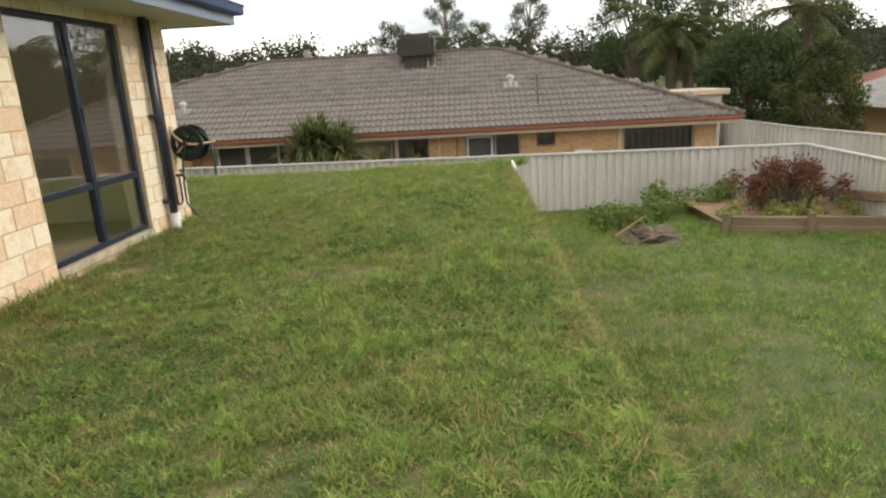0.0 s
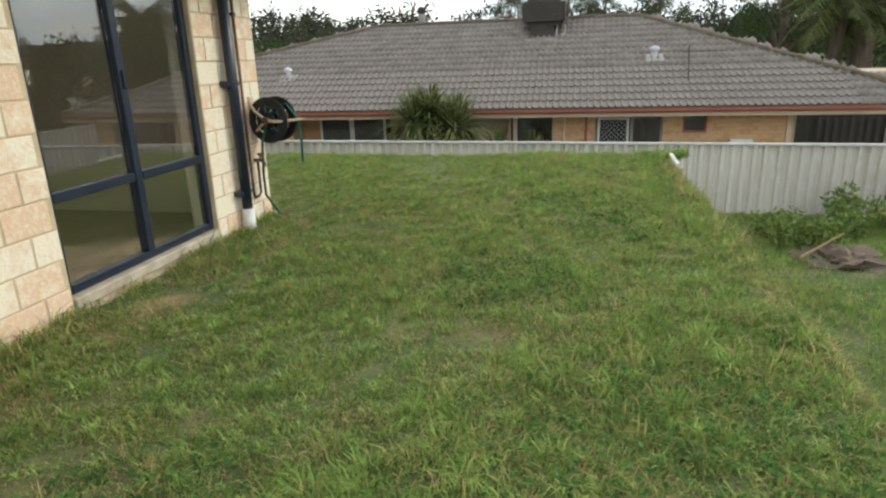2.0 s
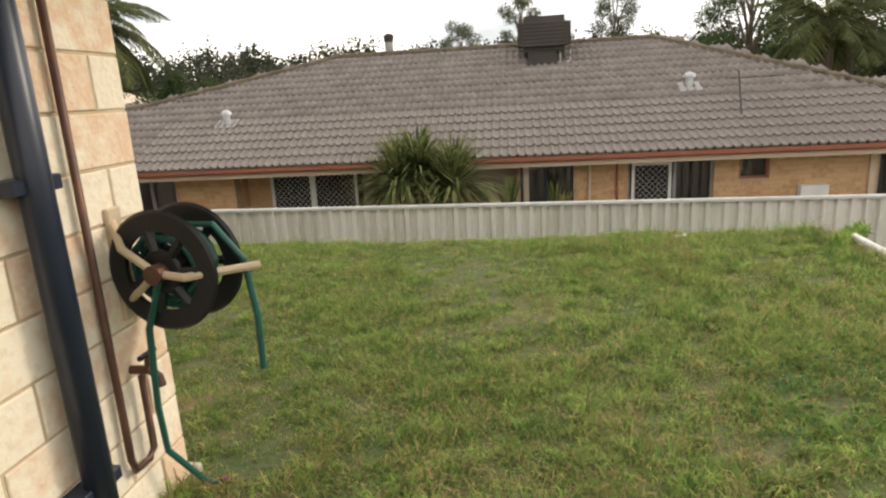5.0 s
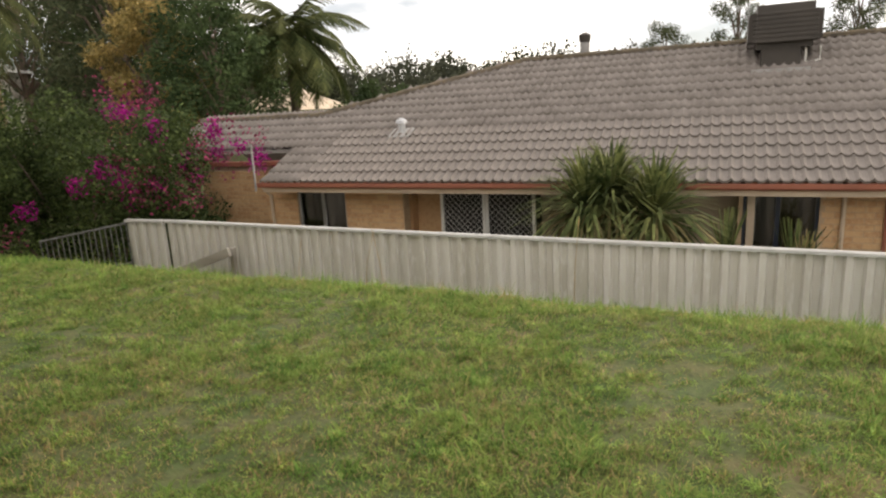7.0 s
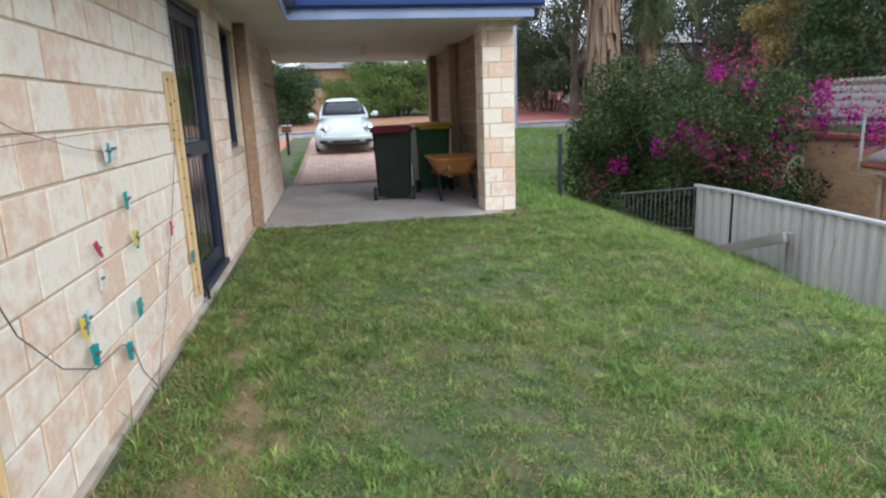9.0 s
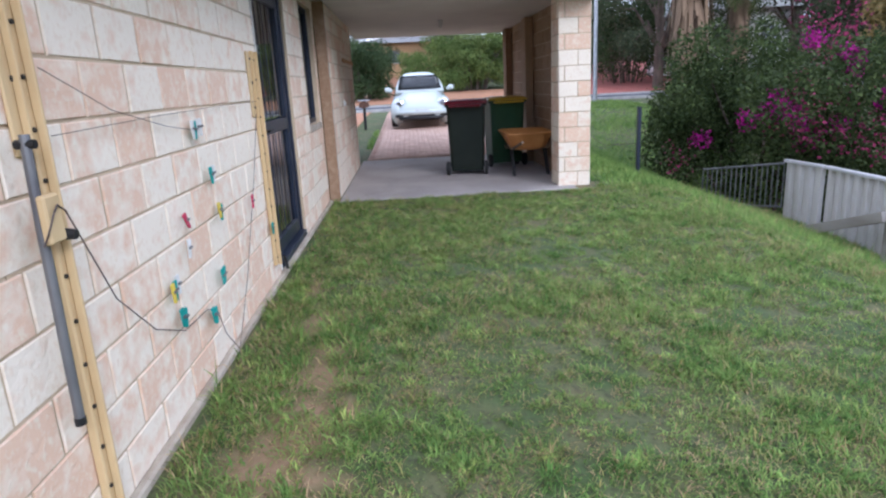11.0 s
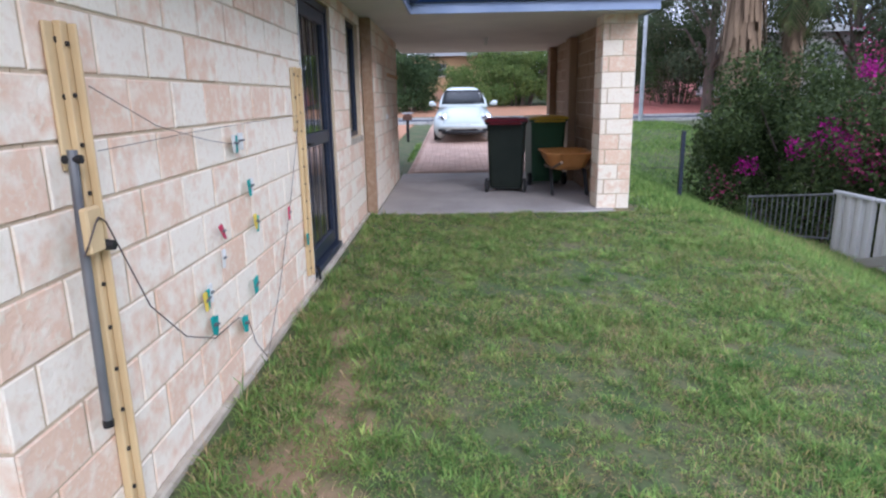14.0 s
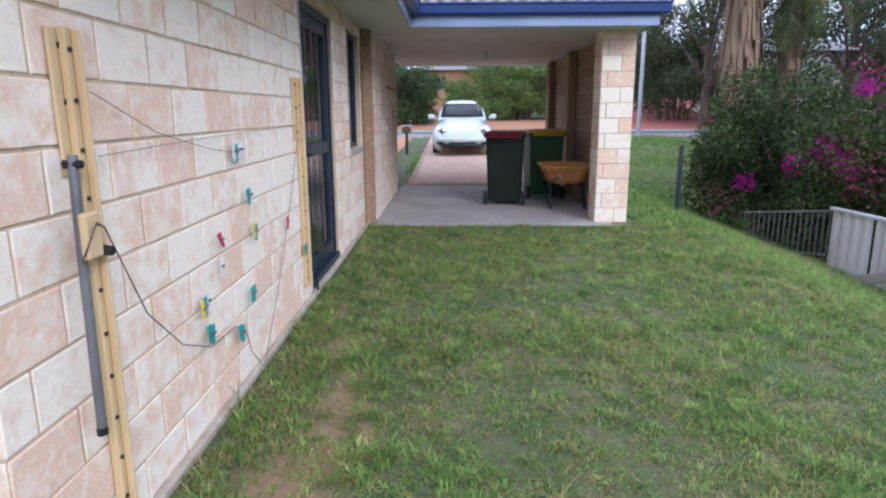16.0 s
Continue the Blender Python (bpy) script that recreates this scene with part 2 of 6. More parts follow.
M_GROUND = mat("grassy_soil", (0.065, 0.098, 0.030), (0.125, 0.118, 0.052), 3.0, 0.95, bump=0.8, fine=34, c3=(0.046, 0.050, 0.022), lo=0.38, hi=0.66)
_n, _l = M_GROUND.node_tree.nodes, M_GROUND.node_tree.links
_bare = _n.new("ShaderNodeAttribute")
_bare.attribute_name = "bare"
_soil = _n.new("ShaderNodeMix")
_soil.data_type = 'RGBA'
_bsdf = _n["Principled BSDF"]
_l.new(_bare.outputs["Fac"], _soil.inputs["Factor"])
_l.new(_bsdf.inputs["Base Color"].links[0].from_socket, _soil.inputs["A"])
_soil.inputs["B"].default_value = (0.33, 0.205, 0.12, 1)
_l.new(_soil.outputs["Result"], _bsdf.inputs["Base Color"])
M_GRASS = leaf_material("grass_green", (0.112, 0.210, 0.054), (0.222, 0.320, 0.092), 3.2, 0.8, 0.1, 0.36, 0.22, 0.38)
M_GRASS2 = leaf_material("grass_olive", (0.305, 0.300, 0.120), (0.180, 0.222, 0.072), 3.2, 0.8, 0.1, 0.36, 0.22, 0.38)
M_DRY = leaf_material("grass_dry", (0.44, 0.35, 0.19), (0.31, 0.24, 0.12), 2.2, 0.85, 0.1, 0.3)
M_CLOVER = leaf_material("clover", (0.035, 0.105, 0.028), (0.055, 0.130, 0.034), 2.0, 0.8, 0.1)
M_SOIL = mat("bare_sandy_soil", (0.30, 0.20, 0.125), (0.20, 0.135, 0.080), 5, 0.95, bump=0.8, fine=60)
M_ASPHALT = mat("asphalt", (0.075, 0.080, 0.095), (0.055, 0.060, 0.072), 2, 0.9, bump=0.3)
M_KERB = mat("kerb_concrete", (0.42, 0.41, 0.39), (0.33, 0.32, 0.30), 4, 0.85)
M_PAVER = mat("clay_paver", (0.58, 0.41, 0.32), (0.49, 0.33, 0.25), 6, 0.85, bump=0.3, by_object=0.16)
M_PAVEBED = mat("paving_sand", (0.40, 0.30, 0.22), (0.32, 0.23, 0.16), 8, 0.95)
M_REDROAD = mat("red_paved_verge", (0.40, 0.125, 0.095), (0.33, 0.105, 0.08), 1.5, 0.9, c3=(0.43, 0.17, 0.13))
M_GRAVEL = mat("orange_gravel", (0.42, 0.21, 0.115), (0.34, 0.18, 0.10), 1.2, 0.95, bump=0.4)
M_BARK = mat("grey_bark", (0.16, 0.12, 0.09), (0.09, 0.07, 0.055), 4, 0.95, bump=0.6, fine=20, stretch=(1, 1, 0.3))
M_THATCH = mat("dry_palm_skirt", (0.24, 0.165, 0.10), (0.15, 0.10, 0.065), 5, 0.95, bump=0.5, stretch=(1, 1, 0.15))
M_TIMBER = mat("weathered_sleeper", (0.25, 0.18, 0.12), (0.15, 0.11, 0.075), 3, 0.9, bump=0.5, stretch=(0.2, 1, 1))
M_GREYWOOD = mat("silvered_wood", (0.36, 0.33, 0.29), (0.25, 0.22, 0.19), 4, 0.9, bump=0.5, stretch=(0.2, 1, 1))
M_BATTEN = mat("cream_batten", (0.62, 0.46, 0.24), (0.54, 0.39, 0.20), 3, 0.6)
M_POLE = mat("grey_pole", (0.20, 0.20, 0.20), (0.13, 0.13, 0.135), 6, 0.45, metal=0.4)
M_WIRE = mat("dark_wire", (0.12, 0.085, 0.075), (0.09, 0.065, 0.06), 8, 0.6)
M_HOSE = mat("green_hose", (0.012, 0.095, 0.075), (0.016, 0.075, 0.060), 8, 0.4)
M_BEIGE = mat("beige_plastic", (0.58, 0.46, 0.32), (0.50, 0.39, 0.27), 6, 0.5)
M_COPPER = mat("dull_copper", (0.16, 0.085, 0.060), (0.10, 0.058, 0.045), 9, 0.5, metal=0.6)
M_RED = mat("red_plastic", (0.11, 0.006, 0.014), (0.08, 0.004, 0.010), 3, 0.4)
M_YELLOW = mat("yellow_plastic", (0.55, 0.36, 0.02), (0.45, 0.28, 0.02), 3, 0.45)
M_BINGREEN = mat("green_bin", (0.020, 0.075, 0.030), (0.016, 0.058, 0.024), 3, 0.45)
M_BINDARK = mat("dark_green_bin", (0.009, 0.013, 0.010), (0.013, 0.018, 0.013), 3, 0.55, spec=0.2)
M_BARROW = mat("orange_barrow_tray", (0.60, 0.29, 0.09), (0.50, 0.22, 0.06), 4, 0.6)
M_CARPAINT = mat("white_car_paint", (0.52, 0.57, 0.55), (0.48, 0.53, 0.51), 1, 0.18, spec=0.6)
M_CARGLASS = mat("car_glass", (0.05, 0.055, 0.06), (0.04, 0.045, 0.05), 2, 0.06, spec=1.0)
M_CHROME = mat("chrome", (0.7, 0.7, 0.72), (0.6, 0.6, 0.62), 3, 0.15, metal=1.0)
M_LAMP = glass("lamp_lens", (0.9, 0.92, 0.95))
M_RUBBER = mat("rubber", (0.015, 0.015, 0.015), (0.022, 0.022, 0.022), 6, 0.8)
M_TEAL = mat("teal_peg", (0.02, 0.30, 0.27), (0.02, 0.25, 0.23), 6, 0.5)
M_PEGYEL = mat("yellow_peg", (0.65, 0.52, 0.08), (0.6, 0.46, 0.06), 6, 0.5)
M_PEGRED = mat("pink_peg", (0.50, 0.04, 0.10), (0.42, 0.03, 0.08), 6, 0.5)
M_BOUG = leaf_material("bougainvillea_leaf", (0.026, 0.048, 0.015), (0.060, 0.092, 0.030), 1.6, vary=0.5)
M_BRACT = leaf_material("magenta_bract", (0.21, 0.008, 0.135), (0.30, 0.018, 0.19), 3.0)
M_BRACT_DULL = leaf_material("faded_bract", (0.17, 0.022, 0.070), (0.23, 0.045, 0.10), 3.0)
M_HEDGE = leaf_material("hedge_leaf", (0.085, 0.150, 0.040), (0.145, 0.205, 0.058), 0.9)
M_DKLEAF = leaf_material("dark_leaf", (0.036, 0.066, 0.026), (0.060, 0.094, 0.036), 0.6)
M_YELLEAF = leaf_material("olive_gold_leaf", (0.23, 0.195, 0.07), (0.33, 0.265, 0.105), 0.9)
M_GUM = leaf_material("gum_leaf", (0.045, 0.066, 0.034), (0.075, 0.092, 0.046), 0.5)
M_WOODS = leaf_material("far_gum_leaf", (0.036, 0.046, 0.032), (0.058, 0.066, 0.042), 0.3)
M_PALM = leaf_material("palm_leaf", (0.045, 0.070, 0.026), (0.085, 0.100, 0.036), 0.8)
M_YUCCA = leaf_material("yucca_leaf", (0.060, 0.100, 0.036), (0.140, 0.175, 0.066), 2.0, vary=0.55)
M_YUCCADRY = leaf_material("dry_yucca_leaf", (0.28, 0.24, 0.12), (0.20, 0.18, 0.085), 2.0)
M_RUST = leaf_material("rusty_shrub", (0.15, 0.065, 0.040), (0.10, 0.050, 0.030), 3.0)

# ---- ground ----
def smooth(a, b, v):
    t = np.clip((v - a) / (b - a), 0, 1)
    return t * t * (3 - 2 * t)


def height(x, y):
    """The ground's height: terrace lawn, bank down to the fence, sunken yard, street side and far hills."""
    x, y = np.asarray(x, float), np.asarray(y, float)
    bank = smooth(-21, -13, x)
    west = smooth(-5.0, -8.0, x)
    z = -1.22 * smooth(3.6 - 0.4 * west, 7.15 + 0.85 * west, y) * bank - 0.9 * smooth(7.2, 7.32, y) * smooth(-12, -9, x)
    z = z + 0.30 * smooth(-10, -25, x) + 0.075 * np.clip(-31 - x, 0, 30) * smooth(-31, -34, x)
    z = z + 0.045 * np.clip(y - 24, 0, 60) * smooth(24, 40, y)
    low = smooth(4.17, 4.24, x) * (1 - smooth(7.2, 7.32, y))
    return z * (1 - low) + (-1.5 - 0.12 * smooth(2, 7, y)) * low


def axis(fine, lo, hi, far, extra):
    a = list(np.arange(lo, hi, fine)) + list(extra)
    step, v = fine, hi
    while v < far:
        a.append(v)
        step = min(step * 1.25, max(step, 0.5)) if v < hi + 8 else step * 1.35
        v += step
    step, v = fine, lo
    while v > -far:
        step = min(step * 1.25, max(step, 0.5)) if v > lo - 8 else step * 1.35
        v -= step
        a.append(v)
    return np.unique(np.round(a, 3))


def fbm(x, y, s, seed):
    """Cheap smooth noise on arrays: a sum of rotated sines."""
    r = np.random.default_rng(seed)
    out = 0
    for k in range(7):
        a, f, p = r.random() * math.tau, s * (0.6 + 1.5 * r.random()), r.random() * math.tau
        out = out + np.sin((x * math.cos(a) + y * math.sin(a)) * f + p + 1.3 * np.sin((x * math.sin(a) - y * math.cos(a)) * f * 0.7 + p * 2))
    return out / 7


def turf(x, y):
    """Low humps of the unmown lawn, flat against the walls and the carport."""
    room = np.clip((np.maximum(x, y) - 0.05) / 0.5, 0, 1) * np.clip((x + 6.1) / 0.5, 0, 1) * np.clip((4.1 - x) / 0.3, 0, 1)
    return (0.026 * fbm(x, y, 1.9, 60) + 0.030 * fbm(x, y, 5.0, 61) + 0.016 * fbm(x, y, 13.0, 62)) * room


BARE = [(-1.39, 0.52, 0.30, 0.22), (-0.94, 0.48, 0.40, 0.22), (-0.60, 0.42, 0.40, 0.24), (-2.13, 0.40, 0.40, 0.10), (-2.9, 0.32, 0.3, 0.07), (-0.30, 0.60, 0.2, 0.14), (-1.75, 0.55, 0.18, 0.08), (-1.1, 0.70, 0.12, 0.07),
        (0.60, -1.22, 0.14, 0.42), (0.42, -2.4, 0.14, 0.42), (0.30, -3.5, 0.12, 0.40)]


def bare(x, y):
    b = np.zeros_like(x)
    for cx, cy, rx, ry in BARE:
        b = np.maximum(b, 1.05 - np.hypot((x - cx) / rx, (y - cy) / ry) + 0.5 * fbm(x, y, 9, 5) + 0.7 * fbm(x, y, 24, 6))
    return np.clip(b * 1.6, 0, 1)


gx, gy = axis(0.10, -7, 5, 900, (4.17, 4.205, 4.24, -25, -31, *np.arange(-24.4, -7.2, 0.6))), axis(0.10, -7.5, 7.6, 900, (7.18, 7.2, 7.26, 7.32, 3.75))
X, Y = np.meshgrid(gx, gy, indexing="ij")
Z = height(X, Y)
Z = Z + turf(X, Y) * (Y < 7)
i, j = np.meshgrid(np.arange(len(gx) - 1), np.arange(len(gy) - 1), indexing="ij")
k = (i * len(gy) + j).ravel()
ground = raw_mesh("ground", np.stack([X, Y, Z], -1).reshape(-1, 3), np.stack([k, k + len(gy), k + len(gy) + 1, k + 1], -1), M_GROUND, True)
att = ground.data.attributes.new("bare", 'FLOAT', 'POINT')
thatch = np.clip(0.5 * fbm(X, Y, 3.0, 44) + 0.4 * fbm(X, Y, 11.0, 45) - 0.12, 0, 0.4)
att.data.foreach_set("value", np.clip(np.maximum(0.72 * bare(X, Y), thatch * (X > -12) * (X < 14)), 0, 1).astype(np.float32).ravel())
tagged(ground, "rough grassy soil of a terraced back yard", "ground", kind="structure")


def sheet(name, x0, x1, y0, y1, up, material, label, category, nx=12, ny=8, kind="structure"):
    xs, ys = np.linspace(x0, x1, nx), np.linspace(y0, y1, ny)
    A, C = np.meshgrid(xs, ys, indexing="ij")
    i, j = np.meshgrid(np.arange(nx - 1), np.arange(ny - 1), indexing="ij")
    k = (i * ny + j).ravel()
    ob = raw_mesh(name, np.stack([A, C, height(A, C) + up], -1).reshape(-1, 3), np.stack([k, k + ny, k + ny + 1, k + 1], -1), material, True)
    return tagged(ob, label, category, kind=kind)


sheet("road", -31, -25.4, -60, 60, 0.03, M_ASPHALT, "grey asphalt street along the front of the lots", "road", 6, 40)
for kx in (-25.4, -31.0):
    kb = bmesh.new()
    for n in range(30):
        ya, yb = -60 + n * 4, -56.03 + n * 4
        zz = float(height(kx, ya))
        box(kb, kx - 0.08, kx + 0.08, ya, yb, zz - 0.1, zz + 0.13, 0.01)
    solid("kerb", kb, M_KERB, "pale concrete kerb along the street", "kerb", kind="structure")
sheet("red_verge", -60, -31.2, 8.2, 24, 0.05, M_REDROAD, "red brick-paved driveway across the street", "driveway", 14, 8)
sheet("gravel_verge", -37.5, -31.2, -14, 8.0, 0.05, M_GRAVEL, "orange gravel verge across the street", "verge", 8, 8)
sheet("gravel_drive", -70, -37.4, -0.6, 2.4, 0.06, M_GRAVEL, "sandy drive running uphill between hedges", "driveway", 14, 4)
sheet("garden_bed", -25, -15.0, -2.6, -0.55, 0.03, M_GRAVEL, "brown mulched strip beside the driveway", "verge", 8, 4)

# ---- own house: walls, openings, soffits ----
WALL_TOP = 2.30
COURSE, LENGTH, JOINT = 0.183, 0.325, 0.011


def cells(u0, u1, v0, v1, holes):
    us = sorted({u0, u1, *[q for h in holes for q in h[:2] if u0 < q < u1]})
    vs = sorted({v0, v1, *[q for h in holes for q in h[2:] if v0 < q < v1]})
    for a, b in zip(us, us[1:]):
        for c, d in zip(vs, vs[1:]):
            if not any(h[0] <= (a + b) / 2 <= h[1] and h[2] <= (c + d) / 2 <= h[3] for h in holes):
                yield a, b, c, d


def wall(name, along, plane, out, u0, u1, z0, z1, thick, holes, material, label, kind="structure"):
    """A wall in the plane (along 'x' or 'y') with rectangular holes through it; out is the side that its face looks to."""
    bm = bmesh.new()
    for a, b, c, d in cells(u0, u1, z0, z1, holes):
        p, q = sorted((plane - out * 0.007, plane - out * thick))
        box(bm, *((a, b, p, q) if along == 'x' else (p, q, a, b)), c, d)
    bmesh.ops.remove_doubles(bm, verts=bm.verts, dist=0.0005)
    return solid(name, bm, material, label, "wall", kind=kind)


BRICKS = {}


def brick_mesh(w, h, depth, material):
    key = (round(w, 2), round(h, 3), depth, material.name)
    if key not in BRICKS:
        w, c = key[0], 0.0035
        bm = bmesh.new()
        back = [bm.verts.new(p) for p in ((-w / 2, 0, -h / 2), (w / 2, 0, -h / 2), (w / 2, 0, h / 2), (-w / 2, 0, h / 2))]
        rim = [bm.verts.new((v.co.x, -depth + c, v.co.z)) for v in back]
        face = [bm.verts.new((v.co.x - math.copysign(c, v.co.x), -depth, v.co.z - math.copysign(c, v.co.z))) for v in back]
        for u, v in ((back, rim), (rim, face)):
            for n in range(4):
                bm.faces.new((u[n], u[(n + 1) % 4], v[(n + 1) % 4], v[n]))
        bm.faces.new(face)
        bmesh.ops.recalc_face_normals(bm, faces=bm.faces)
        me = bpy.data.meshes.new("brick")
        bm.to_mesh(me)
        bm.free()
        me.materials.append(material)
        BRICKS[key] = me
    return BRICKS[key]


def lay(parent, along, plane, out, u0, u1, z0, n, holes, material, length=LENGTH, course=COURSE, joint=JOINT, depth=0.007, phase=0.0):
    """Bricks in running bond on a wall's face, each one an object; they stop at the holes."""
    made = 0
    for row in range(n):
        zc = z0 + (row + 0.5) * course
        cuts = [(u0, u1)]
        for h in holes:
            if h[2] < zc < h[3]:
                cuts = [s for a, b in cuts for s in ((a, min(b, h[0])), (max(a, h[1]), b)) if s[1] - s[0] > 0.03]
        for a, b in cuts:
            u = math.floor(a / length) * length + phase + (0.5 * length if row % 2 else 0) - length
            while u < b:
                p, q = max(u, a), min(u + length, b)
                if q - p > 0.05:
                    ob = bpy.data.objects.new("brick", brick_mesh(q - p - joint, course - joint, depth, material))
                    scene.collection.objects.link(ob)
                    sink = random.uniform(-0.002, 0.0015)
                    at = plane - out * (depth - sink)
                    if along == 'x':
                        ob.matrix_basis = pose((p + q) / 2, at, zc, 0, random.uniform(-0.3, 0.3), 180 if out > 0 else 0)
                    else:
                        ob.matrix_basis = pose(at, (p + q) / 2, zc, random.uniform(-0.3, 0.3), 0, 90 if out > 0 else -90)
                    ob.parent = parent
                    made += 1
                u += length
    return made


WIN1, WIN2 = (-2.57, -0.955, 0.10, 2.21), (-5.55, -3.84, 0.10, 2.21)
SDOOR, SWIN = (-4.45, -3.22, 0.04, 2.17), (-6.08, -5.26, 0.98, 2.20)
wall_a = wall("wall_east", 'y', 0.0, 1, -9.0, -0.007, -0.25, WALL_TOP, 0.23, [WIN1, WIN2], M_MORTAR, "cream and peach block wall of the house facing the lawn")
wall_b = wall("wall_north", 'x', 0.0, 1, -6.23, -0.235, -0.25, WALL_TOP, 0.23, [SDOOR, SWIN], M_MORTAR, "cream and peach block wall along the side of the house")
wall_c = wall("wall_carport_left", 'x', 0.11, 1, -9.7, -6.235, -0.25, WALL_TOP, 0.25, [], M_MORTAR, "block wall along the inside of the carport")
wall_d = wall("wall_carport_right", 'x', 3.06, -1, -12.0, -6.78, -0.25, WALL_TOP, 0.16, [], M_MORTAR, "block side wall of the carport")
solid("wall_south", B(-14, 0, -9.25, -9.02, -0.25, WALL_TOP), M_PLASTER, "plain rendered end wall of the house", "wall", kind="structure")
solid("wall_west", B(-9.9, -9.72, -9.0, -0.15, -0.25, WALL_TOP), M_PLASTER, "plain rendered front wall of the house", "wall", kind="structure")
solid("footing_north", B(-6.2, 0.035, 0.002, 0.04, -0.3, 0.035, 0.008), M_FOOTING, "rough rendered footing ledge at the wall's foot", "footing", kind="structure")
solid("footing_east", B(0.002, 0.03, -9.0, -0.002, -0.3, 0.01, 0.006), M_FOOTING, "rough rendered footing ledge at the wall's foot", "footing", kind="structure")

# rooms behind the openings
solid("floor_inside", B(-11.9, -0.26, -8.95, -0.26, 0.02, 0.09), M_CARPET, "beige carpet of the empty room", "floor", kind="structure")
solid("ceiling_inside", B(-11.9, -0.24, -8.95, -0.24, 2.36, 2.40), M_PLASTER, "plain white ceiling of the empty room", "ceiling", kind="structure")
solid("wall_room_back", B(-3.9, -3.8, -8.9, -0.3, 0.095, 2.355), M_PLASTER, "plain cream room wall", "wall", kind="structure")
solid("wall_room_side", B(-3.795, -0.27, -3.25, -3.15, 0.095, 2.355), M_PLASTER, "plain cream room wall", "wall", kind="structure")
solid("wall_room_end", B(-3.795, -0.27, -0.36, -0.262, 0.095, 2.355), M_PLASTER, "plain cream room wall", "wall", kind="structure")


def sliding_window(name, y0, y1, z0, z1, rail, label, two=True):
    w = thing(name, (0, (y0 + y1) / 2, z0), label, "window", kind="structure")
    f = 0.055
    xa, xb = -0.115, -0.045
    fr = bmesh.new()
    for a in ((y0, y0 + f, z0, z1), (y1 - f, y1, z0, z1), (y0 + f, y1 - f, z1 - f, z1), (y0 + f, y1 - f, z0, z0 + f)):
        box(fr, xa, xb, *a, 0.004)
    part("window_frame", fr, M_NAVY, w, "dark navy aluminium frame")
    mid = (y0 + y1) / 2
    part("mullion", B(xa + 0.004, xb + 0.008, mid - 0.033, mid + 0.033, z0 + f, z1 - f, 0.004), M_NAVY, w)
    for a, b, dx in ((y0 + f, mid - 0.034, 0), (mid + 0.034, y1 - f, 0.012)):
        part("mid_rail", B(xa + 0.006 + dx, xb + dx, a, b, rail - 0.03, rail + 0.03, 0.004), M_NAVY, w)
        for c, d in ((z0 + f, rail - 0.03), (rail + 0.03, z1 - f)):
            g = part("pane", B(-0.083 + dx, -0.078 + dx, a, b, c, d), M_GLASS, w)
            g.visible_shadow = False
    part("window_handle", B(xb, xb + 0.025, mid - 0.012, mid + 0.012, 1.30, 1.42, 0.005), M_NAVY, w)
    part("window_sill", B(-0.2, 0.02, y0, y1, z0 - 0.075, z0 - 0.004, 0.008), M_FOOTING, w, "cream brick sill")
    jb = bmesh.new()
    for a in ((y0 - 0.0, y0 + 0.012), (y1 - 0.012, y1)):
        box(jb, -0.23, -0.12, a[0], a[1], z0, z1)
    part("reveal", jb, M_PLASTER, w)
    return w


sliding_window("window_1", WIN1[0], WIN1[1], 0.115, 2.21, 0.71, "tall navy-framed sliding window of an empty room")
sliding_window("window_2", WIN2[0], WIN2[1], 0.115, 2.21, 0.71, "tall navy-framed sliding window of an empty room")

door = thing("door_1", (-3.83, 0, 0.05), "navy-framed glazed side door with a security screen", "door", kind="structure")
x0, x1, z0, z1 = SDOOR
fr = bmesh.new()
for a in ((x0, x0 + 0.06, z0, z1), (x1 - 0.06, x1, z0, z1)):
    box(fr, a[0], a[1], -0.13, -0.03, a[2], a[3], 0.004)
box(fr, x0 + 0.06, x1 - 0.06, -0.13, -0.03, z1 - 0.06, z1, 0.004)
part("door_frame", fr, M_NAVY, door, "dark navy aluminium frame")
part("threshold", B(x0 + 0.06, x1 - 0.06, -0.15, 0.012, z0, z0 + 0.05, 0.005), M_NAVY, door)
lf = bmesh.new()
for a in ((x0 + 0.065, x0 + 0.15, z0 + 0.055, z1 - 0.065), (x1 - 0.15, x1 - 0.065, z0 + 0.055, z1 - 0.065)):
    box(lf, a[0], a[1], -0.10, -0.045, a[2], a[3], 0.004)
for c, d in ((z0 + 0.055, z0 + 0.17), (1.02, 1.12), (z1 - 0.16, z1 - 0.065)):
    box(lf, x0 + 0.15, x1 - 0.15, -0.10, -0.045, c, d, 0.004)
leaf = part("door_leaf", lf, M_NAVY, door)
for c, d in ((z0 + 0.17, 1.02), (1.12, z1 - 0.16)):
    g = part("pane", B(x0 + 0.15, x1 - 0.15, -0.078, -0.072, c, d), M_DARKGLASS, leaf)
    g.visible_shadow = False
    gb = bmesh.new()
    for n in range(1, 4):
        u = x0 + 0.15 + n * (x1 - x0 - 0.30) / 4
        box(gb, u - 0.006, u + 0.006, -0.066, -0.058, c, d)
    part("screen_bar", gb, M_NAVY, leaf)
part("door_handle", T([(x1 - 0.11, -0.045, 1.06), (x1 - 0.11, 0.01, 1.06), (x1 - 0.2, 0.01, 1.06)], 0.011), M_BLACK, leaf)
part("weather_strip", B(x1 - 0.004, x1 + 0.012, 0.0, 0.008, z0, z1), M_WHITE, door, "white ragged sealant strip")
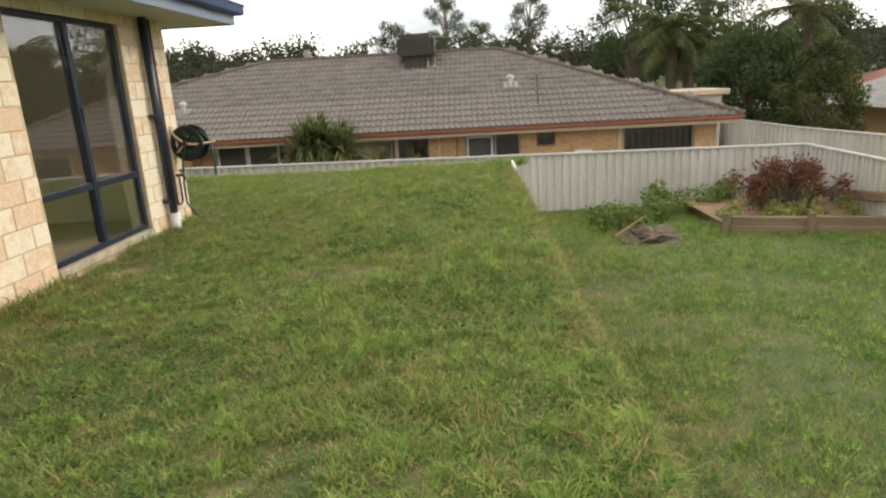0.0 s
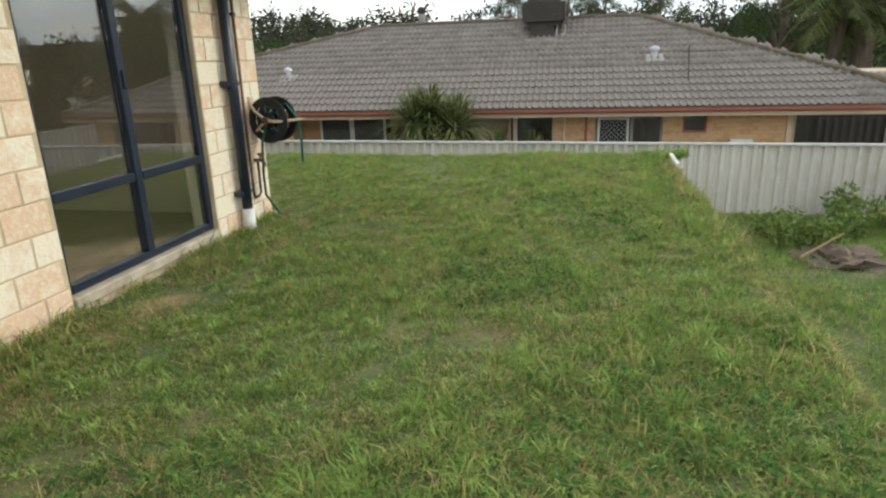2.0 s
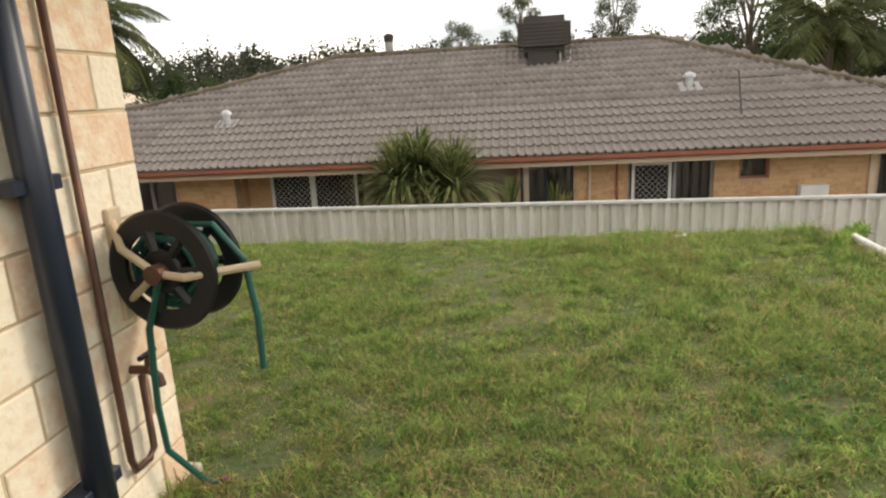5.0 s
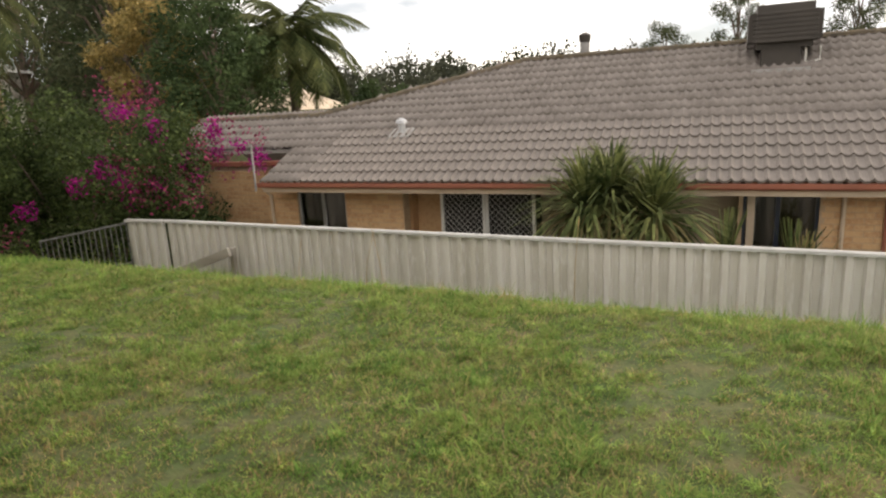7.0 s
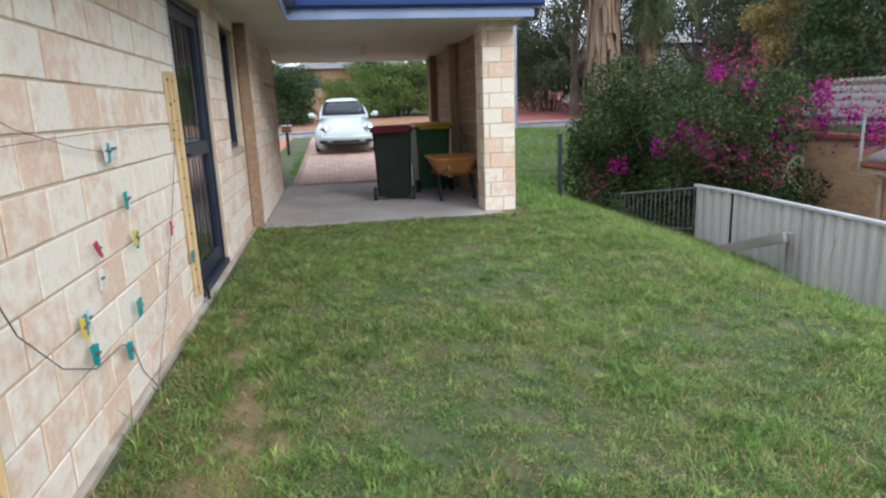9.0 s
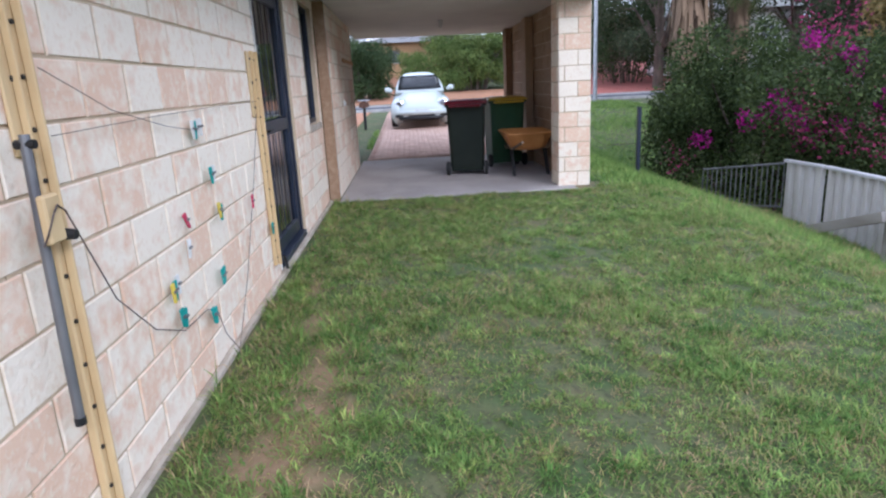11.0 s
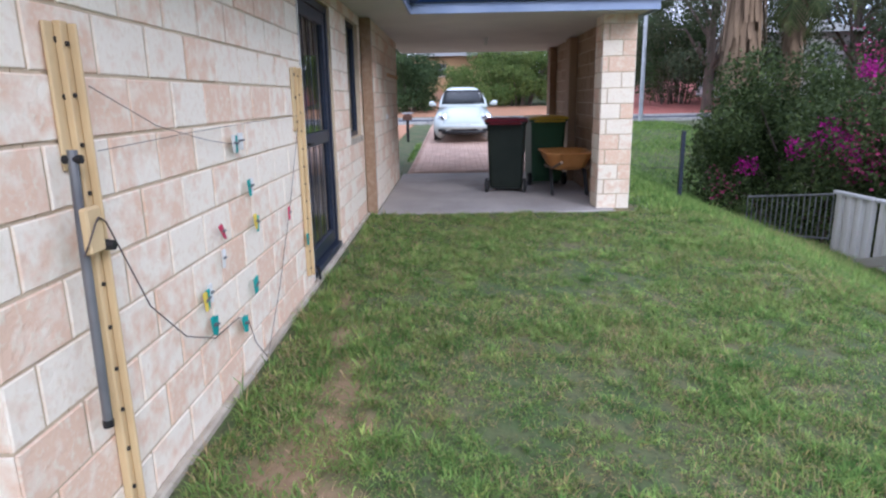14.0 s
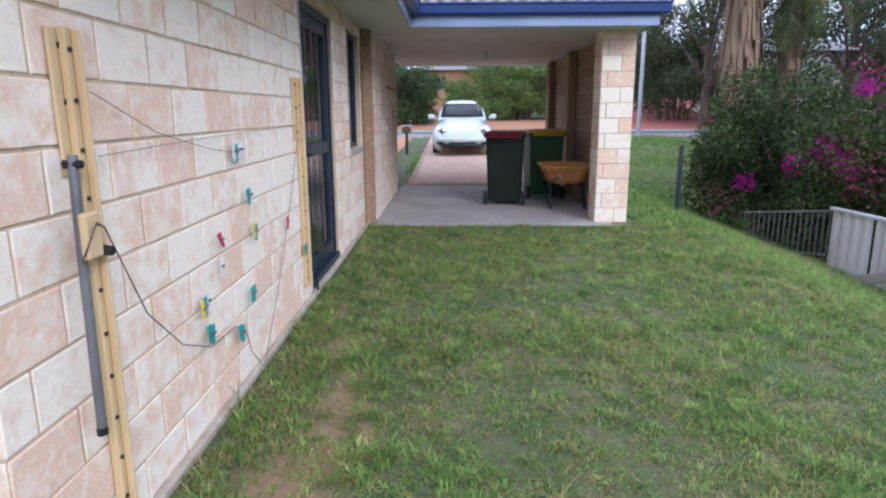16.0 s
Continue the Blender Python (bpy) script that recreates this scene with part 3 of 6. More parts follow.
part("door_sill", B(x0, x1, -0.2, 0.03, -0.02, z0 - 0.003, 0.006), M_FOOTING, door, "cream brick sill")

swin = thing("window_3", (-5.67, 0, 1.0), "small dark side window in a navy frame", "window", kind="structure")
x0, x1, z0, z1 = SWIN
fr = bmesh.new()
for a in ((x0, x0 + 0.05, z0, z1), (x1 - 0.05, x1, z0, z1), (x0 + 0.05, x1 - 0.05, z0, z0 + 0.05), (x0 + 0.05, x1 - 0.05, z1 - 0.05, z1)):
    box(fr, a[0], a[1], -0.12, -0.05, a[2], a[3], 0.004)
part("window_frame", fr, M_NAVY, swin)
part("pane", B(x0 + 0.05, x1 - 0.05, -0.085, -0.08, z0 + 0.05, z1 - 0.05), M_DARKGLASS, swin)
part("window_sill", B(x0, x1, -0.2, 0.012, z0 - 0.07, z0 - 0.003, 0.006), M_FOOTING, swin)

# carport
slab = solid("floor_carport", B(-10.35, -6.16, 0.115, 3.05, -0.12, 0.012, 0.01), M_CONCRETE, "worn grey concrete carport slab", "floor", kind="structure")
pier = thing("pillar_front", (-6.58, 3.05, -0.1), "cream block pillar at the carport's corner", "pillar", kind="structure")
part("core", B(-6.773, -6.387, 2.857, 3.243, -0.25, WALL_TOP - 0.02), M_MORTAR, pier)
# piers darkened by colour for the shade under the carport roof
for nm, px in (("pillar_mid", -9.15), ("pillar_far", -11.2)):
    solid(nm, B(px - 0.17, px + 0.17, 2.93, 3.055, -0.1, WALL_TOP - 0.02, 0.006), M_BRICK_TAN_SHADE, "block pier of the carport wall", "pillar", kind="structure")
solid("trim_carport", B(-6.25, -6.20, 0.01, 0.13, -0.05, WALL_TOP - 0.01, 0.004), M_BRICK_TAN_SHADE, "rust-brown joint strip at the wall's step", "trim", kind="structure")
solid("soffit_carport", B(-12.3, -5.93, 0.0, 3.32, WALL_TOP + 0.002, WALL_TOP + 0.02), M_SOFFIT, "plain off-white carport ceiling boards", "ceiling", kind="structure")
solid("soffit_north", B(-5.925, 0.62, 0.0, 0.60, WALL_TOP + 0.002, WALL_TOP + 0.02), M_SOFFIT, "off-white eave soffit", "ceiling", kind="structure")
solid("soffit_east", B(0.0, 0.62, -9.3, -0.003, WALL_TOP + 0.002, WALL_TOP + 0.02), M_SOFFIT, "off-white eave soffit", "ceiling", kind="structure")
cl = thing("ceiling_light", (-9.0, 1.6, 2.30), "small pale batten-holder lamp without shade", "lamp")
part("holder", T([(-9.0, 1.6, 2.30), (-9.0, 1.6, 2.255)], 0.04, 14), M_WHITE, cl)
part("bulb", T([(-9.0, 1.6, 2.256), (-9.0, 1.6, 2.23), (-9.0, 1.6, 2.19), (-9.0, 1.6, 2.17)], [0.014, 0.028, 0.03, 0.012], 14), M_WHITE, cl, smooth=True)


def gutter(name, pts, label):
    """A quad gutter swept along points in plan (out is to the right of the way), on its fascia."""
    prof = ((0.0, 0.11), (0.0, 0.0), (0.075, 0.0), (0.095, 0.02), (0.10, 0.10), (0.115, 0.115), (0.105, 0.13), (0.09, 0.118), (0.085, 0.02), (0.01, 0.012), (0.01, 0.11))
    bm = bmesh.new()
    rings = []
    for n, p in enumerate(pts):
        a = Vector(pts[max(n - 1, 0)][:2])
        b = Vector(p[:2])
        c = Vector(pts[min(n + 1, len(pts) - 1)][:2])
        d1, d2 = (b - a if n else c - b).normalized(), (c - b if n < len(pts) - 1 else b - a).normalized()
        n1, n2 = Vector((d1.y, -d1.x)), Vector((d2.y, -d2.x))
        o = (n1 + n2) / (1 + n1.dot(n2))
        rings.append([(b.x + o.x * u, b.y + o.y * u, p[2] + v) for u, v in prof])
    loft(bm, rings)
    return solid(name, bm, M_BLUE, label, "gutter", kind="structure")


gutter("gutter_eaves", [(0.64, -9.3, 2.40), (0.64, 0.62, 2.40), (-5.93, 0.62, 2.40), (-5.93, 3.36, 2.40), (-12.3, 3.36, 2.40)], "dark blue steel gutter along the eaves")
fa = bmesh.new()
box(fa, -5.955, -5.925, 0.605, 3.36, 2.285, 2.42, 0.003)
box(fa, -5.925, 0.62, 0.60, 0.618, 2.285, 2.42)
box(fa, 0.62, 0.638, -9.3, 0.618, 2.285, 2.42)
box(fa, -12.3, -5.955, 3.33, 3.358, 2.285, 2.42)
solid("fascia", fa, M_STEEL, "pale blue steel fascia board under the gutter", "fascia", kind="structure")

rf = bmesh.new()
va = [rf.verts.new(p) for p in ((0.62, -9.3, 2.51), (0.62, 0.6, 2.51), (-5.0, 0.6, 2.51), (-5.5, -4.4, 4.9), (-5.0, -9.3, 2.51), (-12.4, -9.3, 2.51), (-12.4, 0.6, 2.51), (-7.5, -4.4, 4.9))]
for f in ((0, 1, 3), (1, 2, 6, 7, 3), (6, 5, 7), (0, 3, 7, 5, 4)):
    rf.faces.new([va[n] for n in f])
bmesh.ops.recalc_face_normals(rf, faces=rf.faces)
solid("roof_main", rf, M_TILE_OWN, "grey tiled hip roof of the house", "roof", kind="structure")
rc = bmesh.new()
vc = [rc.verts.new(p) for p in ((-5.95, 0.4, 2.50), (-5.95, 3.38, 2.50), (-7.8, 1.45, 3.12), (-12.3, 3.38, 2.50), (-12.3, -0.5, 2.9), (-7.9, -0.5, 3.12))]
for f in ((0, 1, 2), (1, 3, 4, 5, 2), (0, 2, 5)):
    rc.faces.new([vc[n] for n in f])
bmesh.ops.recalc_face_normals(rc, faces=rc.faces)
roof_c = solid("roof_carport", rc, M_TILE_OWN, "grey tiled roof over the carport", "roof", kind="structure")
TILE_PROFILE = [(0.0, 0.0), (0.035, 0.005), (0.075, 0.048), (0.115, 0.005), (0.15, 0.0), (0.185, 0.005), (0.225, 0.048), (0.265, 0.005), (0.30, 0.0)]


def tile_geometry(length=0.36, drop=0.034):
    """One interlocking roof tile lying along +y from its lower lip at the origin, rising slightly off the row below."""
    v, f = [], []
    for yy, up in ((0.0, drop), (length, 0.0)):
        v += [(u, yy, z + up) for u, z in TILE_PROFILE]
    n = len(TILE_PROFILE)
    v += [(u, 0.0, z - 0.004) for u, z in TILE_PROFILE]
    f += [(k, k + 1, n + k + 1, n + k) for k in range(n - 1)]
    f += [(2 * n + k, 2 * n + k + 1, k + 1, k) for k in range(n - 1)]
    return np.array(v), np.array(f)


TV, TF = tile_geometry()
TILE_MESH = {}


def tile_object(parent, m, material):
    if material.name not in TILE_MESH:
        me = bpy.data.meshes.new("roof_tile")
        me.from_pydata(TV.tolist(), [], TF.tolist())
        me.materials.append(material)
        TILE_MESH[material.name] = me
    ob = bpy.data.objects.new("roof_tile", TILE_MESH[material.name])
    scene.collection.objects.link(ob)
    ob.parent = parent
    ob.matrix_basis = m
    return ob


# ---- fence ----
FENCE_Y = 7.2


def fence_top(x):
    return -0.14 - 0.009 * (x + 8)


def rib_sheet(p, q, z0, z1a, z1b):
    """A ribbed steel sheet from p to q in plan."""
    p, q = Vector(p), Vector(q)
    d = (q - p).normalized()
    o = Vector((d.y, -d.x))
    bm = bmesh.new()
    pat = ((0.0, 0.0), (0.062, 0.0), (0.085, 0.050), (0.152, 0.050), (0.175, 0.0))
    length, u, prof = (q - p).length, 0.0, []
    while u < length:
        prof += [(u + a, b) for a, b in pat if u + a < length]
        u += 0.190
    prof.append((length, 0.0))
    rings = []
    for sgn in (0.0, 0.008):
        for top in (False, True):
            rings.append([((p + d * a + o * (b - sgn)).x, (p + d * a + o * (b - sgn)).y, (z1a + (z1b - z1a) * a / length) if top else z0) for a, b in prof])
    lo, hi, lo2, hi2 = [[bm.verts.new(c) for c in ring] for ring in rings]
    for n in range(len(prof) - 1):
        bm.faces.new((lo[n], lo[n + 1], hi[n + 1], hi[n]))
        bm.faces.new((lo2[n + 1], lo2[n], hi2[n], hi2[n + 1]))
        bm.faces.new((hi[n], hi[n + 1], hi2[n + 1], hi2[n]))
    return bm


def fence_run(name, pts, z0, tops, label):
    fe = thing(name, (*pts[0], z0), label, "fence")
    for n, (p, q) in enumerate(zip(pts, pts[1:])):
        za, zb = tops[n], tops[n + 1]
        part("fence_sheet", rib_sheet(p, q, z0, za - 0.02, zb - 0.02), M_FENCE, fe)
        d = (Vector(q) - Vector(p)).normalized()
        o = Vector((d.y, -d.x))
        cap = bmesh.new()
        loft(cap, [[(e[0] + o.x * u, e[1] + o.y * u, z + v) for u, v in ((-0.022, -0.035), (-0.022, 0.0), (-0.012, 0.012), (0.056, 0.012), (0.068, 0.0), (0.068, -0.035))] for e, z in ((p, za), (q, zb))])
        part("fence_cap", cap, M_CAP, fe, "pale folded steel cap")
        c = Vector(p)
        part("fence_post", B(c.x - 0.03, c.x + 0.03, c.y + 0.035, c.y + 0.085, z0 - 0.2, za - 0.03, 0.004), M_FENCE, fe)
    return fe


xs = [-7.6, -5.2, -2.85, -0.5, 1.85, 4.2, 6.55, 8.9, 11.1]
fence_run("boundary_fence", [(x, FENCE_Y) for x in xs], -1.9, [fence_top(x) for x in xs], "weathered ribbed steel boundary fence with a pale cap")
ys = [7.2, 4.85, 2.5, 0.1, -2.3, -4.7, -7.0]
fence_run("side_fence", [(11.12, y) for y in ys], -1.9, [fence_top(11.1) - 0.02 * n for n in range(len(ys))], "weathered ribbed steel side fence of the sunken yard")
fence_run("leaning_fence_panel", [(-8.35, 7.02), (-7.62, 7.17)], -1.7, [-0.12, -0.14], "loose end panel of the ribbed steel fence")
fence_run("far_fence", [(12.4, 17.5), (12.6, 14.8), (13.4, 12.0), (14.6, 9.4), (15.4, 7.6)], -2.1, [-0.22, -0.28, -0.40, -0.50, -0.6], "pale ribbed fence of the lot behind")

# ---- neighbour's house ----
NY, NZ = 9.55, -2.1
W1, RECESS, DOOR, GLZ, SMALL, STRIPE = (-6.62, -5.50, -0.9, 0.05), (-4.25, 1.30, NZ, 0.12), (1.36, 2.34, NZ, 0.05), (3.32, 4.82, NZ, 0.08), (5.25, 5.76, -0.34, 0.10), (7.56, 9.42, -1.0, 0.06)
n_holes = [W1, RECESS, DOOR, GLZ, SMALL, STRIPE]
house = thing("neighbour_house", (1.5, NY, NZ), "low orange-brick house with a grey tiled hip roof", "house")
n_wall = bmesh.new()
for a, b, c, d in cells(-7.4, 10.0, NZ, 0.14, n_holes):
    box(n_wall, a, b, NY + 0.006, NY + 0.24, c, d)
for a in ((-7.4, -7.16), (9.76, 10.0)):
    box(n_wall, a[0], a[1], NY + 0.24, 16.5, NZ, 0.14)
box(n_wall, -7.4, 10.0, 16.5, 16.74, NZ, 0.14)
box(n_wall, -7.16, 9.76, 10.9, 11.05, NZ, 0.14)
n_front = part("brick_wall", n_wall, M_NMORTAR, house, "orange-brown face brick wall")
wing = bmesh.new()
box(wing, -9.4, -7.41, 9.906, 10.1, NZ, 0.40)
box(wing, -9.4, -9.2, 10.1, 14.0, NZ, 0.40)
n_wing = part("wing_wall", wing, M_NMORTAR, house, "orange-brown face brick wall")
part("recess_floor", B(-4.25, 1.3, NY + 0.25, 10.89, NZ - 0.05, NZ + 0.02), M_CONCRETE, house)

# roof: front slope tiled
EY, EZ, RY, RZ = 9.0, 0.30, 13.3, 2.40
PITCH = math.atan2(RZ - EZ, RY - EY)


def roof_left(y):
    return -7.0 if y < 9.95 else (-10.6 if y < 11.35 else -7.07 + (y - 11.35) / (RY - 11.35) * 4.1)


def roof_right(y):
    return 10.4 - (y - EY) / (RY - EY) * 5.95


rb = bmesh.new()
drop = 0.012


def rz(y):
    return EZ + (y - EY) * math.tan(PITCH) - drop


pts = [(-7.0, EY), (10.4, EY), (4.45, RY), (-2.97, RY), (-7.07, 11.35), (-10.6, 11.35), (-10.6, 9.95), (-7.0, 9.95)]
va = [rb.verts.new((x, y, rz(y))) for x, y in pts]
rb.faces.new(va)
vb = [rb.verts.new(p) for p in ((10.4, 17.4, rz(EY)), (-7.0, 17.4, rz(EY)), (-10.6, 13.0, rz(EY)))]
rb.faces.new((va[1], vb[0], va[2]))
rb.faces.new((va[2], vb[0], vb[1], va[3]))
rb.faces.new((va[3], vb[1], va[4]))
rb.faces.new((va[4], vb[1], vb[2], va[5]))
bmesh.ops.solidify(rb, geom=rb.faces[:], thickness=0.03)
n_roof = part("roof", rb, M_TILE, house, "weathered grey concrete tile roof")

singles, rest_v, rest_f, count = [], [], [], 0
ca, sa = math.cos(PITCH), math.sin(PITCH)
row, y = 0, EY - 0.05
while y < RY - 0.12:
    xl, xr = roof_left(max(y, EY)), roof_right(max(y, EY))
    x = xl
    while x + 0.05 < xr:
        m = Matrix.Translation((x, y + random.uniform(-0.004, 0.004), EZ + (y - EY) * math.tan(PITCH) + random.uniform(-0.002, 0.003))) @ Matrix.Rotation(PITCH, 4, 'X')
        if row < 6 and -6.2 < x < 8.4 and len(singles) < 300:
            singles.append(m)
        else:
            R3 = np.array(m.to_3x3())
            rest_f.append(TF + len(TV) * count)
            rest_v.append(TV @ R3.T + np.array(m.translation))
            count += 1
        x += 0.30
    y += 0.32 * ca
    row += 1
rest = raw_mesh("upper_tiling", np.concatenate(rest_v), np.concatenate(rest_f), M_TILE)
rest.parent = n_roof
tagged(rest, kind="stuff")
for m in singles:
    tile_object(n_roof, m, M_TILE)


def ridge(a, b, r=0.115):
    """Ridge caps end to end between two points, each one a lapped half round."""
    a, b = Vector(a), Vector(b)
    n = max(1, round((b - a).length / 0.40))
    d = (b - a) / n
    side = d.cross(Vector((0, 0, 1))).normalized()
    up = side.cross(d).normalized()
    for k in range(n):
        bm = bmesh.new()
        rings = []
        for s, g in ((0.0, 1.12), (0.5, 1.0), (1.06, 0.96)):
            c = a + d * (k + s)
            rings.append([c + side * math.cos(t) * r * g + up * (math.sin(t) * r * 0.75 * g - 0.03) for t in np.linspace(0, math.pi, 7)])
        loft(bm, rings, close=False)
        bmesh.ops.solidify(bm, geom=bm.faces[:], thickness=0.012)
        part("ridge_cap", bm, M_RIDGE, n_roof)


ridge((10.45, EY - 0.05, EZ + 0.02), (4.45, RY, RZ + 0.02))
ridge((4.45, RY, RZ + 0.02), (-2.97, RY, RZ + 0.02))
ridge((-2.97, RY, RZ + 0.02), (-7.07, 11.35, rz(11.35) + 0.05))
ridge((-7.07, 11.35, rz(11.35) + 0.04), (-10.6, 11.35, rz(11.35) + 0.04))

part("fascia", B(-7.0, 10.4, EY + 0.03, EY + 0.06, 0.085, 0.235), M_CREAM, house, "cream painted fascia board")
gb = bmesh.new()
loft(gb, [[(x, EY + 0.03 - u, 0.175 + v) for u, v in ((0, 0), (0.08, 0), (0.105, 0.03), (0.11, 0.095), (0.0, 0.095))] for x in (-7.05, 10.45)])
part("gutter", gb, M_TERRA, house, "terracotta red gutter")
part("wing_gutter", B(-10.6, -7.08, 9.84, 9.95, 0.50, 0.60, 0.01), M_TERRA, house)
part("wing_fascia", B(-10.6, -7.08, 9.951, 9.98, 0.38, 0.52), M_CREAM, house)
part("eave_soffit", B(-6.99, 10.39, EY + 0.061, NY + 0.3, 0.145, 0.16), M_CREAM, house)
part("eave_end_fascia", B(10.36, 10.40, EY + 0.061, 17.3, 0.10, 0.24), M_CREAM, house)


def n_window(name, h, y, bars, material=M_DARKGLASS, frame_mat=M_LEAD):
    w = part(name, B(h[0], h[1], y + 0.10, y + 0.11, h[2], h[3]), material, house)
    fb = bmesh.new()
    for a in ((h[0], h[0] + 0.045, h[2], h[3]), (h[1] - 0.045, h[1], h[2], h[3]), (h[0] + 0.045, h[1] - 0.045, h[3] - 0.045, h[3]), (h[0] + 0.045, h[1] - 0.045, h[2], h[2] + 0.045)):
        box(fb, a[0], a[1], y + 0.05, y + 0.098, a[2], a[3])
    part("window_frame", fb, frame_mat, w)
    for u in bars:
        part("mullion", B(u - 0.03, u + 0.03, y + 0.045, y + 0.095, h[2] + 0.046, h[3] - 0.046), frame_mat, w)
    return w


n_window("front_window", W1, NY, [-6.04])
n_window("glazed_door", (1.36, 2.34, NZ, 0.05), NY, [1.5, 1.82], frame_mat=M_NAVY)
gd = n_window("sliding_door", GLZ, NY, [4.15])
n_window("small_window", SMALL, NY, [], frame_mat=M_TERRA)
sw = n_window("curtained_window", STRIPE, NY, [])
cu = bmesh.new()
uu = np.linspace(STRIPE[0] + 0.05, STRIPE[1] - 0.05, 70)
loft(cu, [[(u, NY + 0.15 + 0.02 * math.sin(u * 38), z) for u in uu] for z in (-1.0, 0.06)], close=False)
part("curtain", cu, mat("striped_curtain", (0.20, 0.13, 0.11), (0.10, 0.065, 0.06), 7, 0.9, stretch=(1, 0.01, 0.01)), sw, "brown striped curtain")
part("recess_post", B(1.42, 1.52, NY - 0.02, NY + 0.003, NZ, 0.12), M_CREAM, house)
part("corner_post", B(7.40, 7.50, NY - 0.05, NY + 0.004, NZ, 0.14, 0.005), M_CREAM, house)
part("downpipe", T([(2.62, NY - 0.03, 0.14), (2.62, NY - 0.03, NZ)], 0.03), M_CREAM, house)
part("downpipe", T([(-7.25, 9.32, 0.12), (-7.22, 9.5, -0.05), (-7.2, 9.52, NZ)], 0.035), M_CREAM, house)
part("downpipe", T([(3.12, NY - 0.03, 0.14), (3.12, NY - 0.03, NZ)], 0.025), M_TERRA, house)
part("meter_box", B(6.25, 6.72, NY - 0.16, NY + 0.004, -1.0, -0.47, 0.01), M_WHITE, house, "white painted meter box")
part("aerial_pole", T([(-7.15, 9.0, 0.1), (-7.15, 9.0, 0.98)], 0.022), M_LEAD, house)


def lattice(x0, x1, z0, z1, y):
    s = part("screen_door", B(x0, x1, y + 0.05, y + 0.06, z0, z1), M_DARK, house, "dark screen with white diamond mesh")
    fb = bmesh.new()
    for a in ((x0, x0 + 0.05, z0, z1), (x1 - 0.05, x1, z0, z1), (x0 + 0.05, x1 - 0.05, z1 - 0.05, z1)):
        box(fb, a[0], a[1], y - 0.02, y + 0.03, a[2], a[3])
    part("screen_frame", fb, M_WHITE, s)
    gb = bmesh.new()
    w, hgt = x1 - x0, z1 - z0
    for k in np.arange(-hgt, w, 0.11):
        for sgn in (1, -1):
            ends = []
            for zz in (0, hgt):
                ends.append((k + zz if sgn > 0 else k + hgt - zz, zz))
            (ua, za), (ub, zb) = ends
            if ua > ub:
                (ua, za), (ub, zb) = (ub, zb), (ua, za)
            lo, hi = max(ua, 0), min(ub, w)
            if hi - lo < 0.03:
                continue
            sl = (zb - za) / (ub - ua)
            tube(gb, [(x0 + lo, y + 0.02, z0 + za + (lo - ua) * sl), (x0 + hi, y + 0.02, z0 + za + (hi - ua) * sl)], 0.0045, 4)
    part("diamond_mesh", gb, M_CAP, s)


lattice(3.38, 4.08, -1.1, 0.02, NY - 0.01)
lattice(-3.55, -2.70, -1.1, 0.10, NY + 0.12)
lattice(-2.69, -1.80, -1.1, 0.10, NY + 0.12)
part("recess_wall", B(-1.79, 1.29, NY + 0.55, NY + 0.62, NZ, 0.13), M_CREAM, house)
part("recess_return", B(-4.25, -4.20, NY + 0.245, NY + 0.49, NZ, 0.13), M_NBRICK, house)
part("recess_side", B(-4.24, -3.56, NY + 0.5, NY + 0.56, NZ, 0.13), M_NBRICK, house)
part("recess_backing", B(-3.55, -1.80, NY + 0.5, NY + 0.56, NZ, 0.13), M_DARK, house)

# cooler, flue, vents, aerial on the roof
co = thing("evaporative_cooler", (1.85, 12.7, 2.2), "dark brown box cooler on a roof duct", "air cooler")
part("duct", B(1.50, 2.12, 12.25, 12.85, 1.75, 2.22, 0.01), M_COOLER, co)
part("duct_flashing", B(1.36, 2.26, 12.05, 13.05, 1.80, 1.86), M_LEAD, co)
cb = bmesh.new()
box(cb, 1.28, 2.42, 12.1, 13.1, 2.20, 2.93)
bmesh.ops.bevel(cb, geom=cb.edges[:], offset=0.13, segments=4, affect='EDGES')
part("housing", cb, M_COOLER, co, smooth=False)
lv = bmesh.new()
for n in range(7):
    box(lv, 1.36, 2.34, 12.085, 12.099, 2.30 + n * 0.075, 2.345 + n * 0.075, 0.004)
part("louvre", lv, M_COOLER, co)
part("drain_frame", T([(2.20, 12.35, 2.2), (2.20, 12.35, 1.92), (2.42, 12.35, 1.98), (2.42, 12.35, 2.2)], 0.018), M_WHITE, co)
for piece in co.children:
    piece.location.x += 0.09
fl = thing("flue", (-1.95, 14.6, 2.0), "grey metal flue pipe with a cap", "chimney")
part("pipe", T([(-1.95, 14.6, 1.7), (-1.95, 14.6, 2.78)], 0.11, 16), M_LEAD, fl)
part("cap", T([(-1.95, 14.6, 2.79), (-1.95, 14.6, 2.95), (-1.95, 14.6, 3.0)], [0.12, 0.14, 0.05], 16), M_COOLER, fl)


